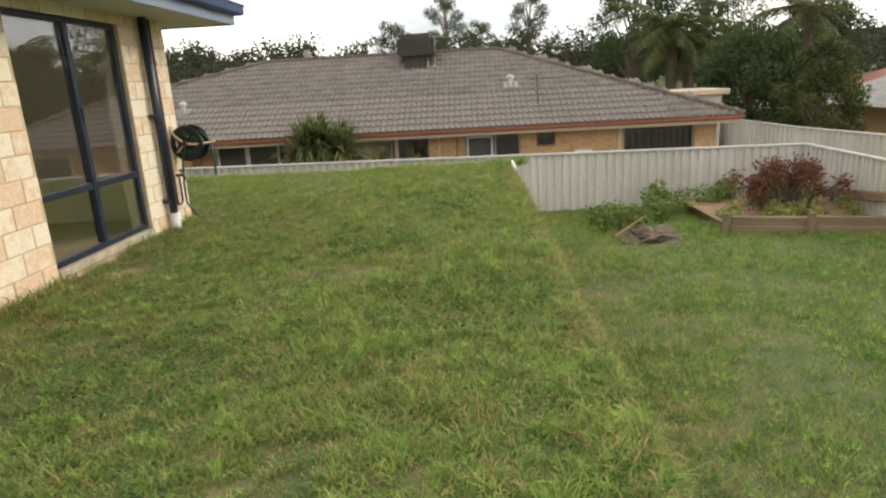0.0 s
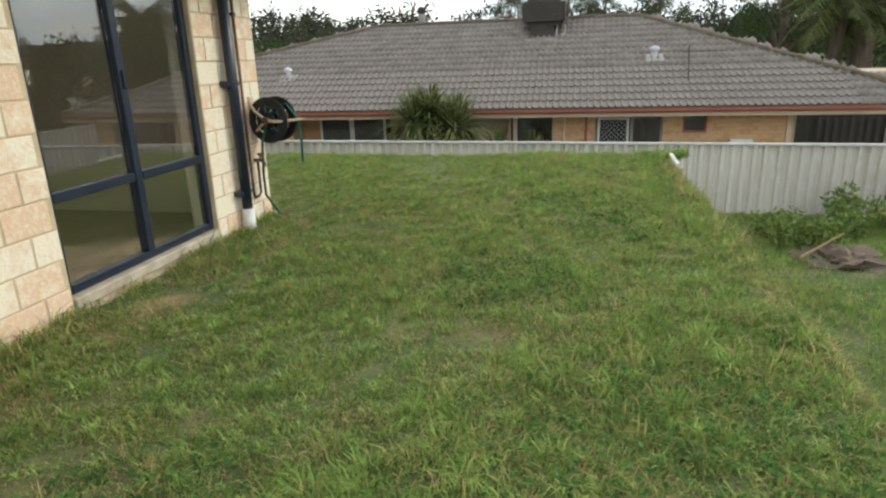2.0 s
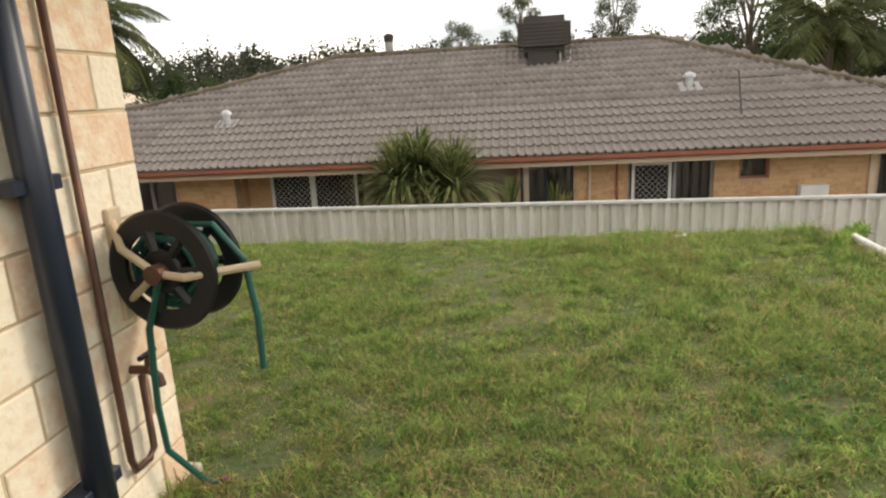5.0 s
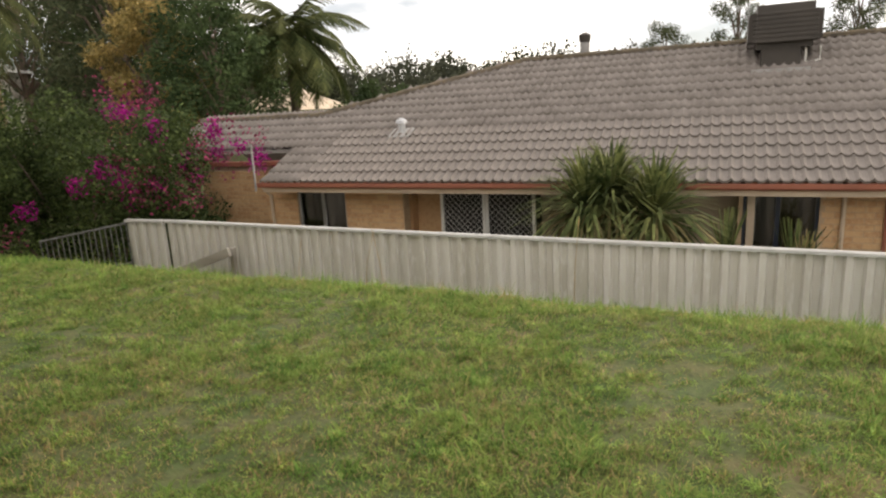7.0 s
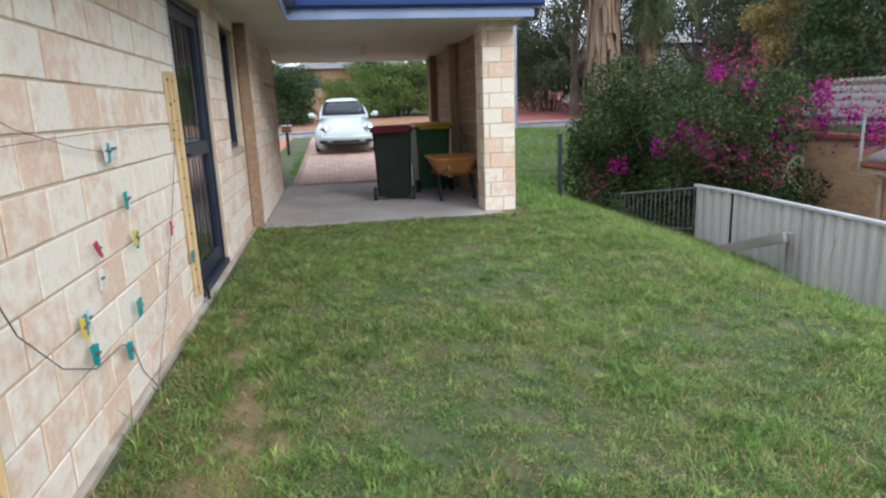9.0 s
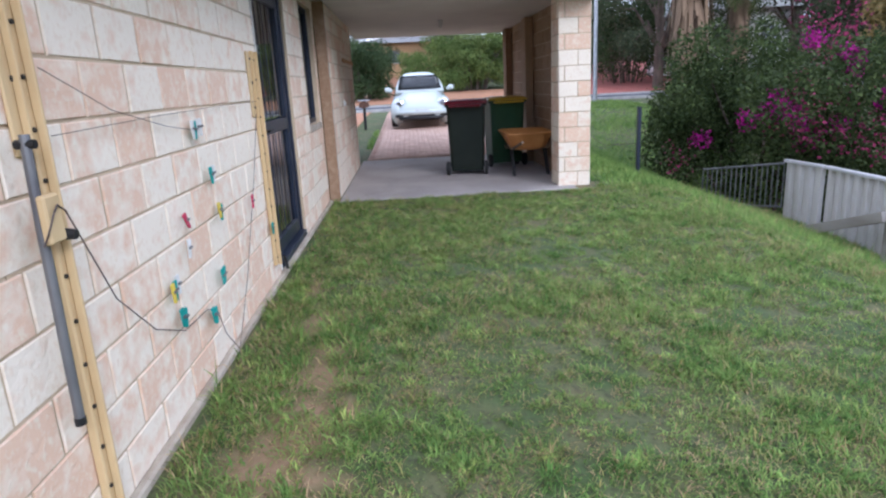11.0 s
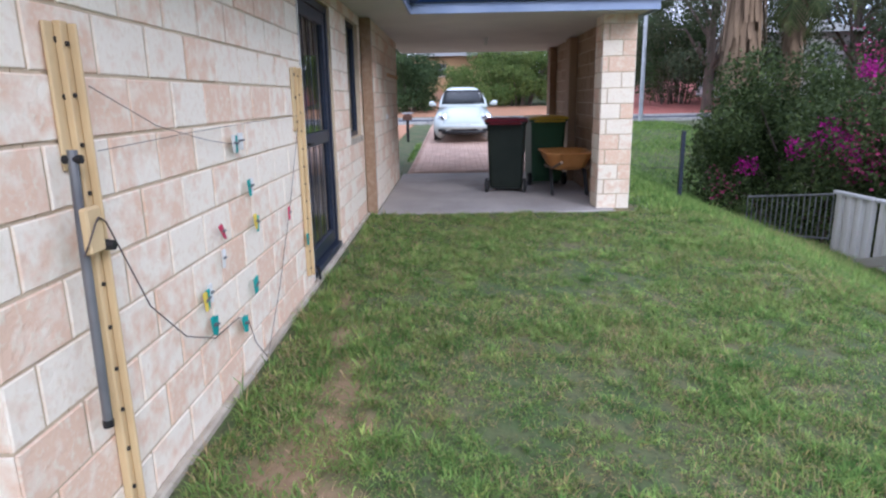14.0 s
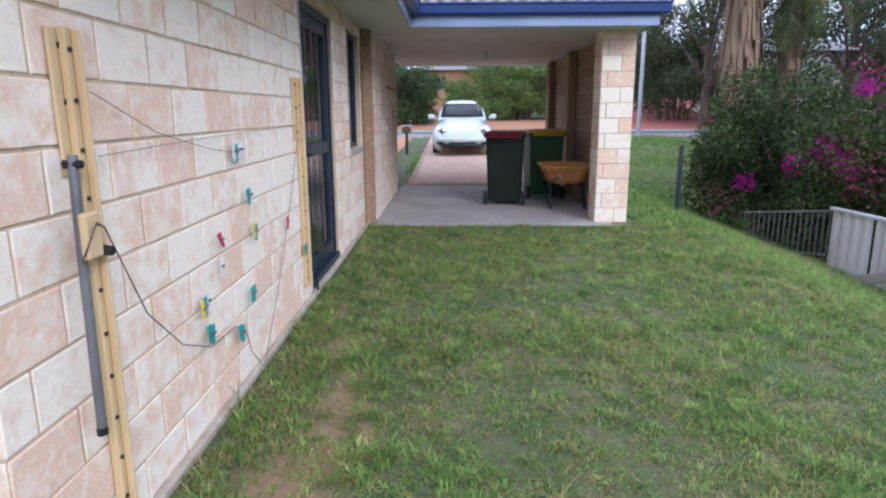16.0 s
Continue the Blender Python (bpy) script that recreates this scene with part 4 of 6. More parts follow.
def roof_vent(x, y):
    z = rz(y) + 0.03
    v = thing("roof_vent", (x, y, z), "small galvanised roof vent on lead flashing", "vent", "vents on the tiled roof")
    part("pipe", T([(x, y, z - 0.05), (x, y, z + 0.20)], 0.075, 14), M_VENT, v)
    part("cowl", T([(x, y, z + 0.19), (x, y, z + 0.24), (x, y, z + 0.29)], [0.12, 0.11, 0.03], 14), M_VENT, v)
    fb = B(x - 0.22, x + 0.22, y - 0.22, y + 0.15, -0.006, 0.012, 0.004)
    bmesh.ops.rotate(fb, verts=fb.verts, cent=(x, y, 0), matrix=Matrix.Rotation(PITCH, 3, 'X'))
    bmesh.ops.translate(fb, verts=fb.verts, vec=(0, 0, z + 0.02))
    part("flashing", fb, M_LEAD, v)


roof_vent(4.69, 11.0)
roof_vent(-4.68, 10.5)
an = thing("antenna", (5.35, 10.3, 0.9), "thin old television aerial on the roof", "antenna")
part("mast", T([(5.35, 9.9, 0.75), (5.35, 10.2, 1.55)], 0.016, 8), M_COOLER, an)
part("boom", T([(5.2, 10.15, 1.42), (6.1, 10.3, 1.42)], 0.012, 8), M_COOLER, an)
for n in range(6):
    part("element", T([(5.28 + n * 0.14, 9.95 + n * 0.02, 1.42), (5.28 + n * 0.14, 10.45 + n * 0.02, 1.42)], 0.006, 6), M_COOLER, an)

# ---- plants ----
rng = np.random.default_rng(7)


def leaf_cloud(centres, radii, n, size, aspect=2.2, droop=0.2, squash=1.0, shell=0.55):
    """Leaves as folded quads scattered through overlapping clumps; returns vertices and quads."""
    centres, radii = np.asarray(centres, float), np.asarray(radii, float)
    w = radii ** 2
    pick = rng.choice(len(centres), n, p=w / w.sum())
    d = rng.normal(size=(n, 3))
    d /= np.linalg.norm(d, axis=1)[:, None]
    r = radii[pick] * (shell + (1 - shell) * rng.random(n)) ** 0.8 * (0.85 + 0.3 * rng.random(n))
    c = centres[pick] + d * r[:, None] * np.array([1, 1, squash])
    a = rng.normal(size=(n, 3)) + d * 0.6
    a[:, 2] -= droop
    a /= np.linalg.norm(a, axis=1)[:, None]
    b = np.cross(a, d + rng.normal(size=(n, 3)) * 0.5)
    b /= np.linalg.norm(b, axis=1)[:, None] + 1e-9
    s = (size * (0.6 + 0.8 * rng.random(n)))[:, None]
    v = np.stack([c - a * s * 0.5, c + b * s / aspect * 0.5 + a * s * 0.05, c + a * s * 0.5, c - b * s / aspect * 0.5 + a * s * 0.05], 1)
    return v.reshape(-1, 3), np.arange(n * 4).reshape(-1, 4)


def clumps(centre, spread, n, rad, flat=1.0):
    c = np.array(centre) + rng.normal(size=(n, 3)) * np.array(spread) * 0.5
    return c, rad * (0.55 + 0.9 * rng.random(n))


def foliage(name, parent, centres, radii, n, size, material, **kw):
    v, f = leaf_cloud(centres, radii, n, size, **kw)
    ob = raw_mesh(name, v, f, material)
    ob.parent = parent
    ob.matrix_parent_inverse = parent.matrix_basis.inverted()
    return ob


def tree(name, x, y, z, h, spread, leaves, material, label, size=0.22, trunk=0.16, n=4500, group="", low=0.45, lobes=16):
    t = thing(name, (x, y, z), label, "tree", group)
    bm = bmesh.new()
    top = Vector((x + rng.normal() * 0.2, y + rng.normal() * 0.2, z + h * 0.75))
    tube(bm, [(x, y, z - 0.3), (x + 0.05, y, z + h * 0.3), top], [trunk, trunk * 0.75, trunk * 0.2], 8)
    limbs = bmesh.new()
    cc, rr = [], []
    for k in range(lobes):
        ang = k * 2.4 + rng.random() * 0.8
        lv = low + (1 - low) * (k + 0.5) / lobes
        rad = spread * (0.25 + 0.75 * math.sin(min(1, (1 - lv) / (1 - low) * 1.15 + 0.15) * math.pi * 0.55)) * (0.6 + 0.4 * rng.random())
        e = Vector((x + math.cos(ang) * rad, y + math.sin(ang) * rad, z + h * lv))
        s = Vector((x, y, z + h * max(0.2, lv - 0.25)))
        tube(limbs, [s, (s + e) / 2 + Vector((0, 0, 0.1 * h)), e], [trunk * 0.35, trunk * 0.2, 0.015], 5)
        cc.append(e)
        rr.append(spread * (0.28 + 0.22 * rng.random()))
    part("trunk", bm, M_BARK, t)
    tagged(part("limb_tangle", limbs, M_BARK, t), kind="stuff")
    foliage("crown", t, cc, rr, int(n * 1.7), size * 0.72, material, squash=0.8, shell=0.3)
    return t


def palm(name, x, y, z, h, frond, nf, material, label, trunk=0.2, skirt=False, n_leaf=26, droop=0.55):
    t = thing(name, (x, y, z), label, "palm tree")
    part("trunk", T([(x, y, z - 0.3), (x + 0.05, y, z + h * 0.5), (x, y, z + h)], [trunk, trunk * 0.85, trunk * 0.7], 10), M_BARK, t)
    if skirt:
        v = []
        for k in range(420):
            a, r, zz = rng.random() * math.tau, trunk * (0.8 + 1.0 * rng.random()), z + h * (0.25 + 0.7 * rng.random())
            p = np.array([x + math.cos(a) * r, y + math.sin(a) * r, zz])
            w = np.array([-math.sin(a), math.cos(a), 0]) * (0.05 + 0.07 * rng.random())
            q = p + np.array([math.cos(a) * 0.25, math.sin(a) * 0.12, -0.8 - 0.8 * rng.random()])
            v += [p - w, p + w, q + w * 0.4, q - w * 0.4]
        sk = raw_mesh("dead_frond_skirt", np.array(v), np.arange(len(v)).reshape(-1, 4), M_THATCH)
        sk.parent = t
        sk.matrix_parent_inverse = t.matrix_basis.inverted()
    for k in range(nf):
        a = k * 2.39996 + rng.random() * 0.3
        el = 1.1 - 1.5 * (k / nf) + rng.normal() * 0.1
        L = frond * (0.8 + 0.35 * rng.random())
        d = np.array([math.cos(a), math.sin(a), 0])
        pts = []
        for s in np.linspace(0, 1, 9):
            g = el - droop * 1.9 * s
            pts.append((pts[-1] if pts else np.array([x, y, z + h])) + (d * math.cos(g) + np.array([0, 0, math.sin(g)])) * (L / 8 if pts else 0))
        pts = np.array(pts)
        v = []
        side = np.array([-d[1], d[0], 0])
        for s in np.linspace(0.12, 0.99, n_leaf):
            u = s * 8
            i0 = min(int(u), 7)
            p = pts[i0] + (pts[i0 + 1] - pts[i0]) * (u - i0)
            fw = (pts[i0 + 1] - pts[i0]) / np.linalg.norm(pts[i0 + 1] - pts[i0])
            ln = L * 0.26 * math.sin(math.pi * (0.18 + 0.8 * s)) * (0.85 + 0.3 * rng.random())
            for sg in (-1, 1):
                tip = p + (side * sg * 0.75 + fw * 0.5 + np.array([0, 0, -0.35 - 0.3 * rng.random()])) * ln
                w = fw * 0.035 * L / 2.2
                v += [p - w, p + w, tip + w * 0.2, tip - w * 0.2]
        bmv = np.concatenate([np.array(v)])
        fr_ob = raw_mesh("frond", bmv, np.arange(len(bmv)).reshape(-1, 4), material)
        fr_ob.parent = t
        fr_ob.matrix_parent_inverse = t.matrix_basis.inverted()
        stalk = T([tuple(p) for p in pts[::2]], [0.035, 0.028, 0.02, 0.013, 0.006], 5)
        st = link_mesh("stalk", stalk, material)
        st.parent = fr_ob
    return t


def yucca(x, y, z, heads, label):
    t = thing("cabbage_palm", (x, y, z), label, "plant")
    part("trunk", T([(x, y, z - 0.1), (x, y, z + 1.2), heads[0]], [0.12, 0.10, 0.07], 8), M_BARK, t)
    for n, hd in enumerate(heads):
        if n:
            part("branch", T([(x, y, z + 1.0), tuple((Vector((x, y, z + 1.3)) + Vector(hd)) / 2), hd], [0.09, 0.08, 0.06], 8), M_BARK, t)
        for material, cnt, lo, hi, nm in ((M_YUCCA, 300, -0.65, 1.3, "leaf_head"), (M_YUCCADRY, 70, -1.1, -0.1, "dry_leaves")):
            v = []
            for k in range(cnt):
                a, el = rng.random() * math.tau, lo + (hi - lo) * rng.random()
                L = 1.02 * (0.8 + 0.35 * rng.random())
                d = np.array([math.cos(a) * math.cos(el), math.sin(a) * math.cos(el), math.sin(el)])
                s = np.array([-math.sin(a), math.cos(a), 0]) * 0.021
                p0 = np.array(hd) + d * 0.05
                p1 = p0 + d * L * 0.55
                p2 = p1 + (d + np.array([0, 0, -0.5])) * L * 0.45
                v += [p0 - s * 0.8, p0 + s * 0.8, p1 + s, p1 - s, p1 - s, p1 + s, p2 + s * 0.12, p2 - s * 0.12]
            ob = raw_mesh(nm, np.array(v), np.arange(len(v)).reshape(-1, 4), material)
            ob.parent = t
            ob.matrix_parent_inverse = t.matrix_basis.inverted()
    return t


def shrub(name, centres, radii, n, size, material, label, category="shrub", stems=True, **kw):
    c = np.asarray(centres, float)
    base = (float(c[:, 0].mean()), float(c[:, 1].mean()), float(height(c[:, 0].mean(), c[:, 1].mean())))
    t = thing(name, base, label, category)
    if stems:
        bm = bmesh.new()
        for q in c[:24]:
            tube(bm, [(base[0] + (q[0] - base[0]) * 0.35, base[1] + (q[1] - base[1]) * 0.35, float(height(base[0] + (q[0] - base[0]) * 0.35, base[1] + (q[1] - base[1]) * 0.35)) - 0.1), tuple((q + np.array(base)) / 2 + np.array([0, 0, 0.1])), tuple(q)], [0.05, 0.03, 0.01], 5)
        tagged(part("stem_tangle", bm, M_BARK, t), kind="stuff")
    foliage("leaves", t, centres, radii, n, size, material, **kw)
    return t


yucca(-0.40, 8.4, NZ, [(-0.70, 8.4, 0.03), (0.24, 8.36, -0.06), (-0.38, 8.6, 0.13)], "green cabbage palm with dry lower leaves behind the fence")
for px, pz in ((1.15, 0.0), (1.95, -0.12), (2.1, -0.28)):
    t = thing("garden_sprout", (px, 8.6, NZ), "yellow-green strappy plant against the brick wall", "plant")
    v = []
    for k in range(22):
        a, el = rng.random() * math.tau, 0.9 + 0.6 * rng.random()
        d = np.array([math.cos(a) * math.cos(el), math.sin(a) * math.cos(el), math.sin(el)])
        s = np.array([-math.sin(a), math.cos(a), 0]) * 0.03
        p0 = np.array([px, 8.6, pz - 0.75])
        p1 = p0 + d * 0.75
        v += [p0 - s, p0 + s, p1 + s * 0.2, p1 - s * 0.2]
    ob = raw_mesh("leaves", np.array(v), np.arange(len(v)).reshape(-1, 4), M_YUCCA if pz > -0.2 else M_YUCCADRY)
    ob.parent = t
    ob.matrix_parent_inverse = t.matrix_basis.inverted()
    part("stem", T([(px, 8.6, NZ - 0.1), (px, 8.6, pz - 0.7)], [0.05, 0.03], 6), M_BARK, t)

# bougainvillea
bc = []
for k in range(110):
    u = rng.random()
    bx, by = -14.2 + 6.0 * rng.random(), 5.9 + 4.2 * rng.random()
    top = 2.0 - 0.16 * abs(bx + 10.8) ** 1.3 - 0.10 * max(0, by - 7.0) ** 1.5 - 0.2 * max(0, 6.4 - by)
    bc.append((bx, by, -1.0 + (top + 1.0) * (0.08 + 0.92 * rng.random())))
bc = [q for q in bc if not (q[0] > -10.4 and q[1] < 6.9) and q[1] > 5.3 + 0.38 * (-9.0 - q[0])]
bc += [(-10.6, 6.3, -0.4), (-10.9, 6.5, 0.3), (-11.2, 6.6, 0.9), (-11.6, 6.8, 1.4), (-10.9, 6.6, 1.6), (-11.5, 7.2, 1.9), (-12.2, 7.2, 0.4), (-12.0, 7.1, 1.1), (-10.4, 7.2, -0.6), (-9.6, 7.4, -0.7)]
br = 0.42 + 0.28 * rng.random(len(bc))
boug = shrub("bougainvillea", bc, br, 60000, 0.080, M_BOUG, "huge dark green bougainvillea with magenta flowers", "shrub", squash=0.85, aspect=1.7)
fc = [(-8.67, 6.93, 0.80), (-8.55, 7.1, 0.62), (-8.45, 7.2, 0.5), (-8.9, 6.6, 0.5), (-8.41, 7.35, 1.7), (-8.2, 7.8, 1.45), (-9.3, 7.2, 0.55), (-8.4, 8.6, 0.75), (-8.0, 9.0, 0.85), (-7.6, 9.2, 0.95), (-8.0, 9.0, 1.2), (-8.7, 8.2, 1.25), (-8.2, 8.6, 0.45), (-8.6, 8.0, 0.35), (-9.6, 8.0, 1.75), (-7.4, 9.5, 0.75), (-9.9, 6.3, 0.1), (-7.9, 8.9, 1.35), (-8.9, 7.7, 0.1), (-7.3, 9.3, 0.6)]
flowers = foliage("flower_mass", boug, fc, np.full(len(fc), 0.22), 2200, 0.055, M_BRACT, aspect=1.3, shell=0.2)
flowers["label"] = "bright magenta papery flowers"
fd = [(x + rng.normal() * 0.3, y + rng.normal() * 0.3, z + rng.normal() * 0.25) for x, y, z in fc]
foliage("faded_flower_mass", boug, fd, np.full(len(fd), 0.42), 1500, 0.055, M_BRACT_DULL, aspect=1.3, shell=0.2)

# mid-distance trees and palms
palm("queen_palm", -15.2, 21.2, -1.5, 6.3, 3.7, 34, M_PALM, "tall palm with drooping feathery fronds", 0.22, n_leaf=34, droop=0.75)
palm("thatched_palm", -19.2, 10.1, 0.0, 6.8, 2.6, 18, M_PALM, "palm with a brown skirt of dead fronds", 0.32, skirt=True)
palm("thatched_palm", -19.6, 11.9, -0.2, 5.6, 2.6, 22, M_PALM, "palm with a brown skirt of dead fronds", 0.13, skirt=True, droop=0.9)
tree("background_gum", -24.5, 20.8, -0.3, 9.5, 3.4, 5, M_GUM, "large grey-green gum tree behind the palms", 0.27, n=10920, low=0.15, lobes=24, trunk=0.3)
tree("background_gum", -33.5, 14.8, 0.4, 10.5, 3.6, 5, M_GUM, "large grey-green gum tree behind the palms", 0.27, n=10920, low=0.15, lobes=24, trunk=0.3)
tree("background_gum", -25.5, 24.0, -0.6, 10.0, 3.6, 5, M_DKLEAF, "large dark tree behind the palms", 0.27, n=10920, low=0.15, lobes=24, trunk=0.3)
tree("golden_tree", -18.7, 17.3, -1.2, 7.4, 1.7, 5, M_YELLEAF, "olive-gold leafy garden tree", 0.24, n=7000, low=0.3, lobes=22)
tree("background_gum", -35.5, 23.5, 1.0, 11.0, 4.2, 5, M_GUM, "large grey-green gum tree behind the palms", 0.3, n=10000, low=0.12, lobes=26, trunk=0.3)
tree("background_gum", -42.0, 30.5, 1.4, 11.0, 4.6, 5, M_GUM, "large grey-green gum tree behind the palms", 0.3, n=10000, low=0.12, lobes=26, trunk=0.3)
tree("dark_tree", -15.6, 17.4, -1.5, 7.4, 2.1, 5, M_DKLEAF, "dense dark green garden tree", 0.24, n=7000, low=0.25, lobes=22)
tree("dark_tree", -14.0, 26.0, -2.0, 4.6, 2.2, 5, M_DKLEAF, "low dark bushy tree behind the roof", 0.3, n=3500, low=0.3)
tree("dark_tree", -20.5, 24.0, -1.5, 5.6, 2.2, 5, M_GUM, "grey-green gum tree behind the roof", 0.3, n=3500, low=0.4)
palm("fan_palm", 14.0, 26.5, -2.1, 5.6, 3.3, 26, M_PALM, "large palm with dark drooping fronds", 0.35)
palm("fan_palm", 15.2, 27.5, -2.1, 5.0, 3.0, 22, M_PALM, "large palm with dark drooping fronds", 0.35)
palm("fan_palm", 21.5, 28.0, -2.1, 6.2, 3.0, 20, M_PALM, "large palm with dark drooping fronds", 0.3)
tree("round_bush_tree", 14.4, 17.8, -2.1, 4.7, 1.9, 5, M_DKLEAF, "dense dark rounded garden tree", 0.20, n=13000, low=0.15, lobes=34)
tree("round_bush_tree", 14.9, 13.9, -2.1, 4.1, 1.15, 5, M_PALM, "dense green rounded garden tree", 0.15, n=9000, low=0.18, lobes=26)
tree("tall_pine", 19.0, 36.0, -2.0, 13.5, 3.4, 5, M_DKLEAF, "tall dark tree behind the palms", 0.27, n=10920, low=0.3, lobes=24, trunk=0.35)
tree("tall_pine", 15.5, 40.0, -2.0, 11.5, 3.0, 5, M_DKLEAF, "tall dark tree behind the palms", 0.27, n=8820, low=0.3, lobes=22, trunk=0.3)
tree("tall_pine", 25.0, 34.0, -2.0, 6.8, 2.6, 5, M_GUM, "tall dark tree behind the palms", 0.27, n=7560, low=0.3, lobes=20, trunk=0.3)
for gx2, gy2, gh in ((9.2, 52.5, 10.5), (1.7, 53.0, 10.5), (-4.0, 60.0, 9.0), (5.0, 58.0, 8.5)):
    tree("gum_tree", gx2, gy2, float(height(gx2, gy2)), gh - float(height(gx2, gy2)) - 1.5, 2.0, 5, M_GUM, "tall open-crowned gum tree on the skyline", 0.22, n=5200, low=0.3, lobes=18, trunk=0.2, group="gums on the skyline")

# far woods all round: one mass
wv, wf, off = [], [], 0
for k in range(360):
    north = k > 110
    a = radians(15 + 150 * rng.random()) if north else rng.random() * math.tau
    far = 62 + 70 * rng.random()
    x, y = math.cos(a) * far, math.sin(a) * far
    if -70 < x < -25 and abs(y - 3) < 9:
        continue
    z = float(height(x, y))
    if north:
        g = 1.5 + far * math.tan(radians((2.3 + 2.4 * rng.random() ** 2) * (0.72 if x > 30 else 1.0))) - z
    else:
        g = (5.2 + 2.2 * rng.random() + 0.03 * (far - 60) - max(0, z) * 0.55) * (0.6 if x > 22 else 1.0)
    nlobe = 7
    cc = [(x + rng.normal() * 1.9, y + rng.normal() * 1.9, z + g * (0.18 + 0.8 * q / nlobe)) for q in range(nlobe)]
    v, f = leaf_cloud(cc, np.full(nlobe, 1.5 + 0.7 * rng.random()), 600, 0.50, aspect=1.7, shell=0.2)
    wv.append(v)
    wf.append(f + off)
    off += len(v)
woods = raw_mesh("far_woods", np.concatenate(wv), np.concatenate(wf), M_WOODS)
tagged(woods, "grey-green gum woods along the skyline", "woods", kind="stuff")
bd = bmesh.new()
ring = [(math.cos(a) * 150, math.sin(a) * 150) for a in np.linspace(0, math.tau, 73)[:-1]]
loft(bd, [[(x, y, -4) for x, y in ring], [(x, y, 7.0 + 1.6 * noise.noise((x * 0.05, y * 0.05, 1))) for x, y in ring]], caps=False)
solid("backdrop", bd, M_WOODS, "distant wooded rise", "hill", kind="structure")

# hedges across the street
def hedge(name, cx, cy, sx, sy, h, n, material, label):
    z = float(height(cx, cy))
    cc = [(cx + (rng.random() - 0.5) * sx, cy + (rng.random() - 0.5) * sy, z + h * (0.12 + 0.72 * rng.random())) for _ in range(70)]
    return shrub(name, cc, np.full(70, min(sx, sy, h) * 0.22), int(n * 2.4), 0.15, material, label, "hedge", squash=0.8)


hedge("clipped_hedge", -38.5, 4.9, 3.2, 5.0, 3.7, 10000, M_HEDGE, "large rounded green hedge across the street")
hedge("dark_hedge", -35.5, -1.6, 3.0, 3.0, 3.4, 6500, M_DKLEAF, "dark green hedge across the street")
hedge("small_hedge", -45, 1.9, 2.5, 2.4, 2.4, 2500, M_HEDGE, "small round green bush beside the uphill drive")
hedge("street_bush", -37.5, 14.4, 4.5, 5.0, 5.6, 8000, M_DKLEAF, "green bush beside the red driveway")
hedge("street_bush", -38.0, 29.5, 6.0, 6.0, 5.6, 4500, M_DKLEAF, "dark bush beside the red driveway")
hedge("street_thicket", -50, 8.5, 4.0, 10.0, 7.5, 9000, M_DKLEAF, "tall dark green thicket behind the hedges")
hedge("street_thicket", -52, -6.0, 4.0, 12.0, 7.0, 8000, M_DKLEAF, "tall dark green thicket behind the hedges")
hedge("street_thicket", -47, 17.0, 5.0, 7.0, 9.0, 9000, M_GUM, "tall grey-green thicket beside the red driveway")
for tx, ty, th in ((-44, 8.5, 8.5), (-48, -4, 9), (-46, 14, 9.5), (-42, -9, 8), (-50, 3.5, 9.0), (-33, 27, 8.5), (-28, 31, 8.0)):
    tree("street_tree", tx, ty, float(height(tx, ty)), th, 2.8, 5, M_GUM, "leafy tree across the street", 0.24, n=5200, low=0.3, lobes=16, group="trees across the street")


def far_house(name, x, y, z, w, d, h, wall_m, roof_m, label):
    t = thing(name, (x, y, z), label, "house")
    part("wall", B(x - w / 2, x + w / 2, y - d / 2, y + d / 2, z - 0.5, z + h), wall_m, t)
    bm = bmesh.new()
    e = 0.5
    a = [bm.verts.new(p) for p in ((x - w / 2 - e, y - d / 2 - e, z + h), (x + w / 2 + e, y - d / 2 - e, z + h), (x + w / 2 + e, y + d / 2 + e, z + h), (x - w / 2 - e, y + d / 2 + e, z + h), (x - w / 6, y, z + h + 1.4), (x + w / 6, y, z + h + 1.4))]
    for f in ((0, 1, 5, 4), (1, 2, 5), (2, 3, 4, 5), (3, 0, 4), (3, 2, 1, 0)):
        bm.faces.new([a[n] for n in f])
    part("roof", bm, roof_m, t)
    for s in (-0.25, 0.25):
        win = part("window", B(x + s * w - 0.6, x + s * w + 0.6, y - d / 2 - 0.03, y - d / 2 - 0.004, z + 1.0, z + 2.0), M_DARKGLASS, t)
        part("frame", B(x + s * w - 0.66, x + s * w + 0.66, y - d / 2 - 0.02, y - d / 2 - 0.002, z + 0.94, z + 0.998), M_WHITE, win)
        win2 = part("window", B(x + w / 2 + 0.004, x + w / 2 + 0.03, y + s * d - 0.5, y + s * d + 0.5, z + 1.0, z + 2.0), M_DARKGLASS, t)
        part("frame", B(x + w / 2 + 0.002, x + w / 2 + 0.02, y + s * d - 0.55, y + s * d + 0.55, z + 0.94, z + 0.998), M_WHITE, win2)
    return t


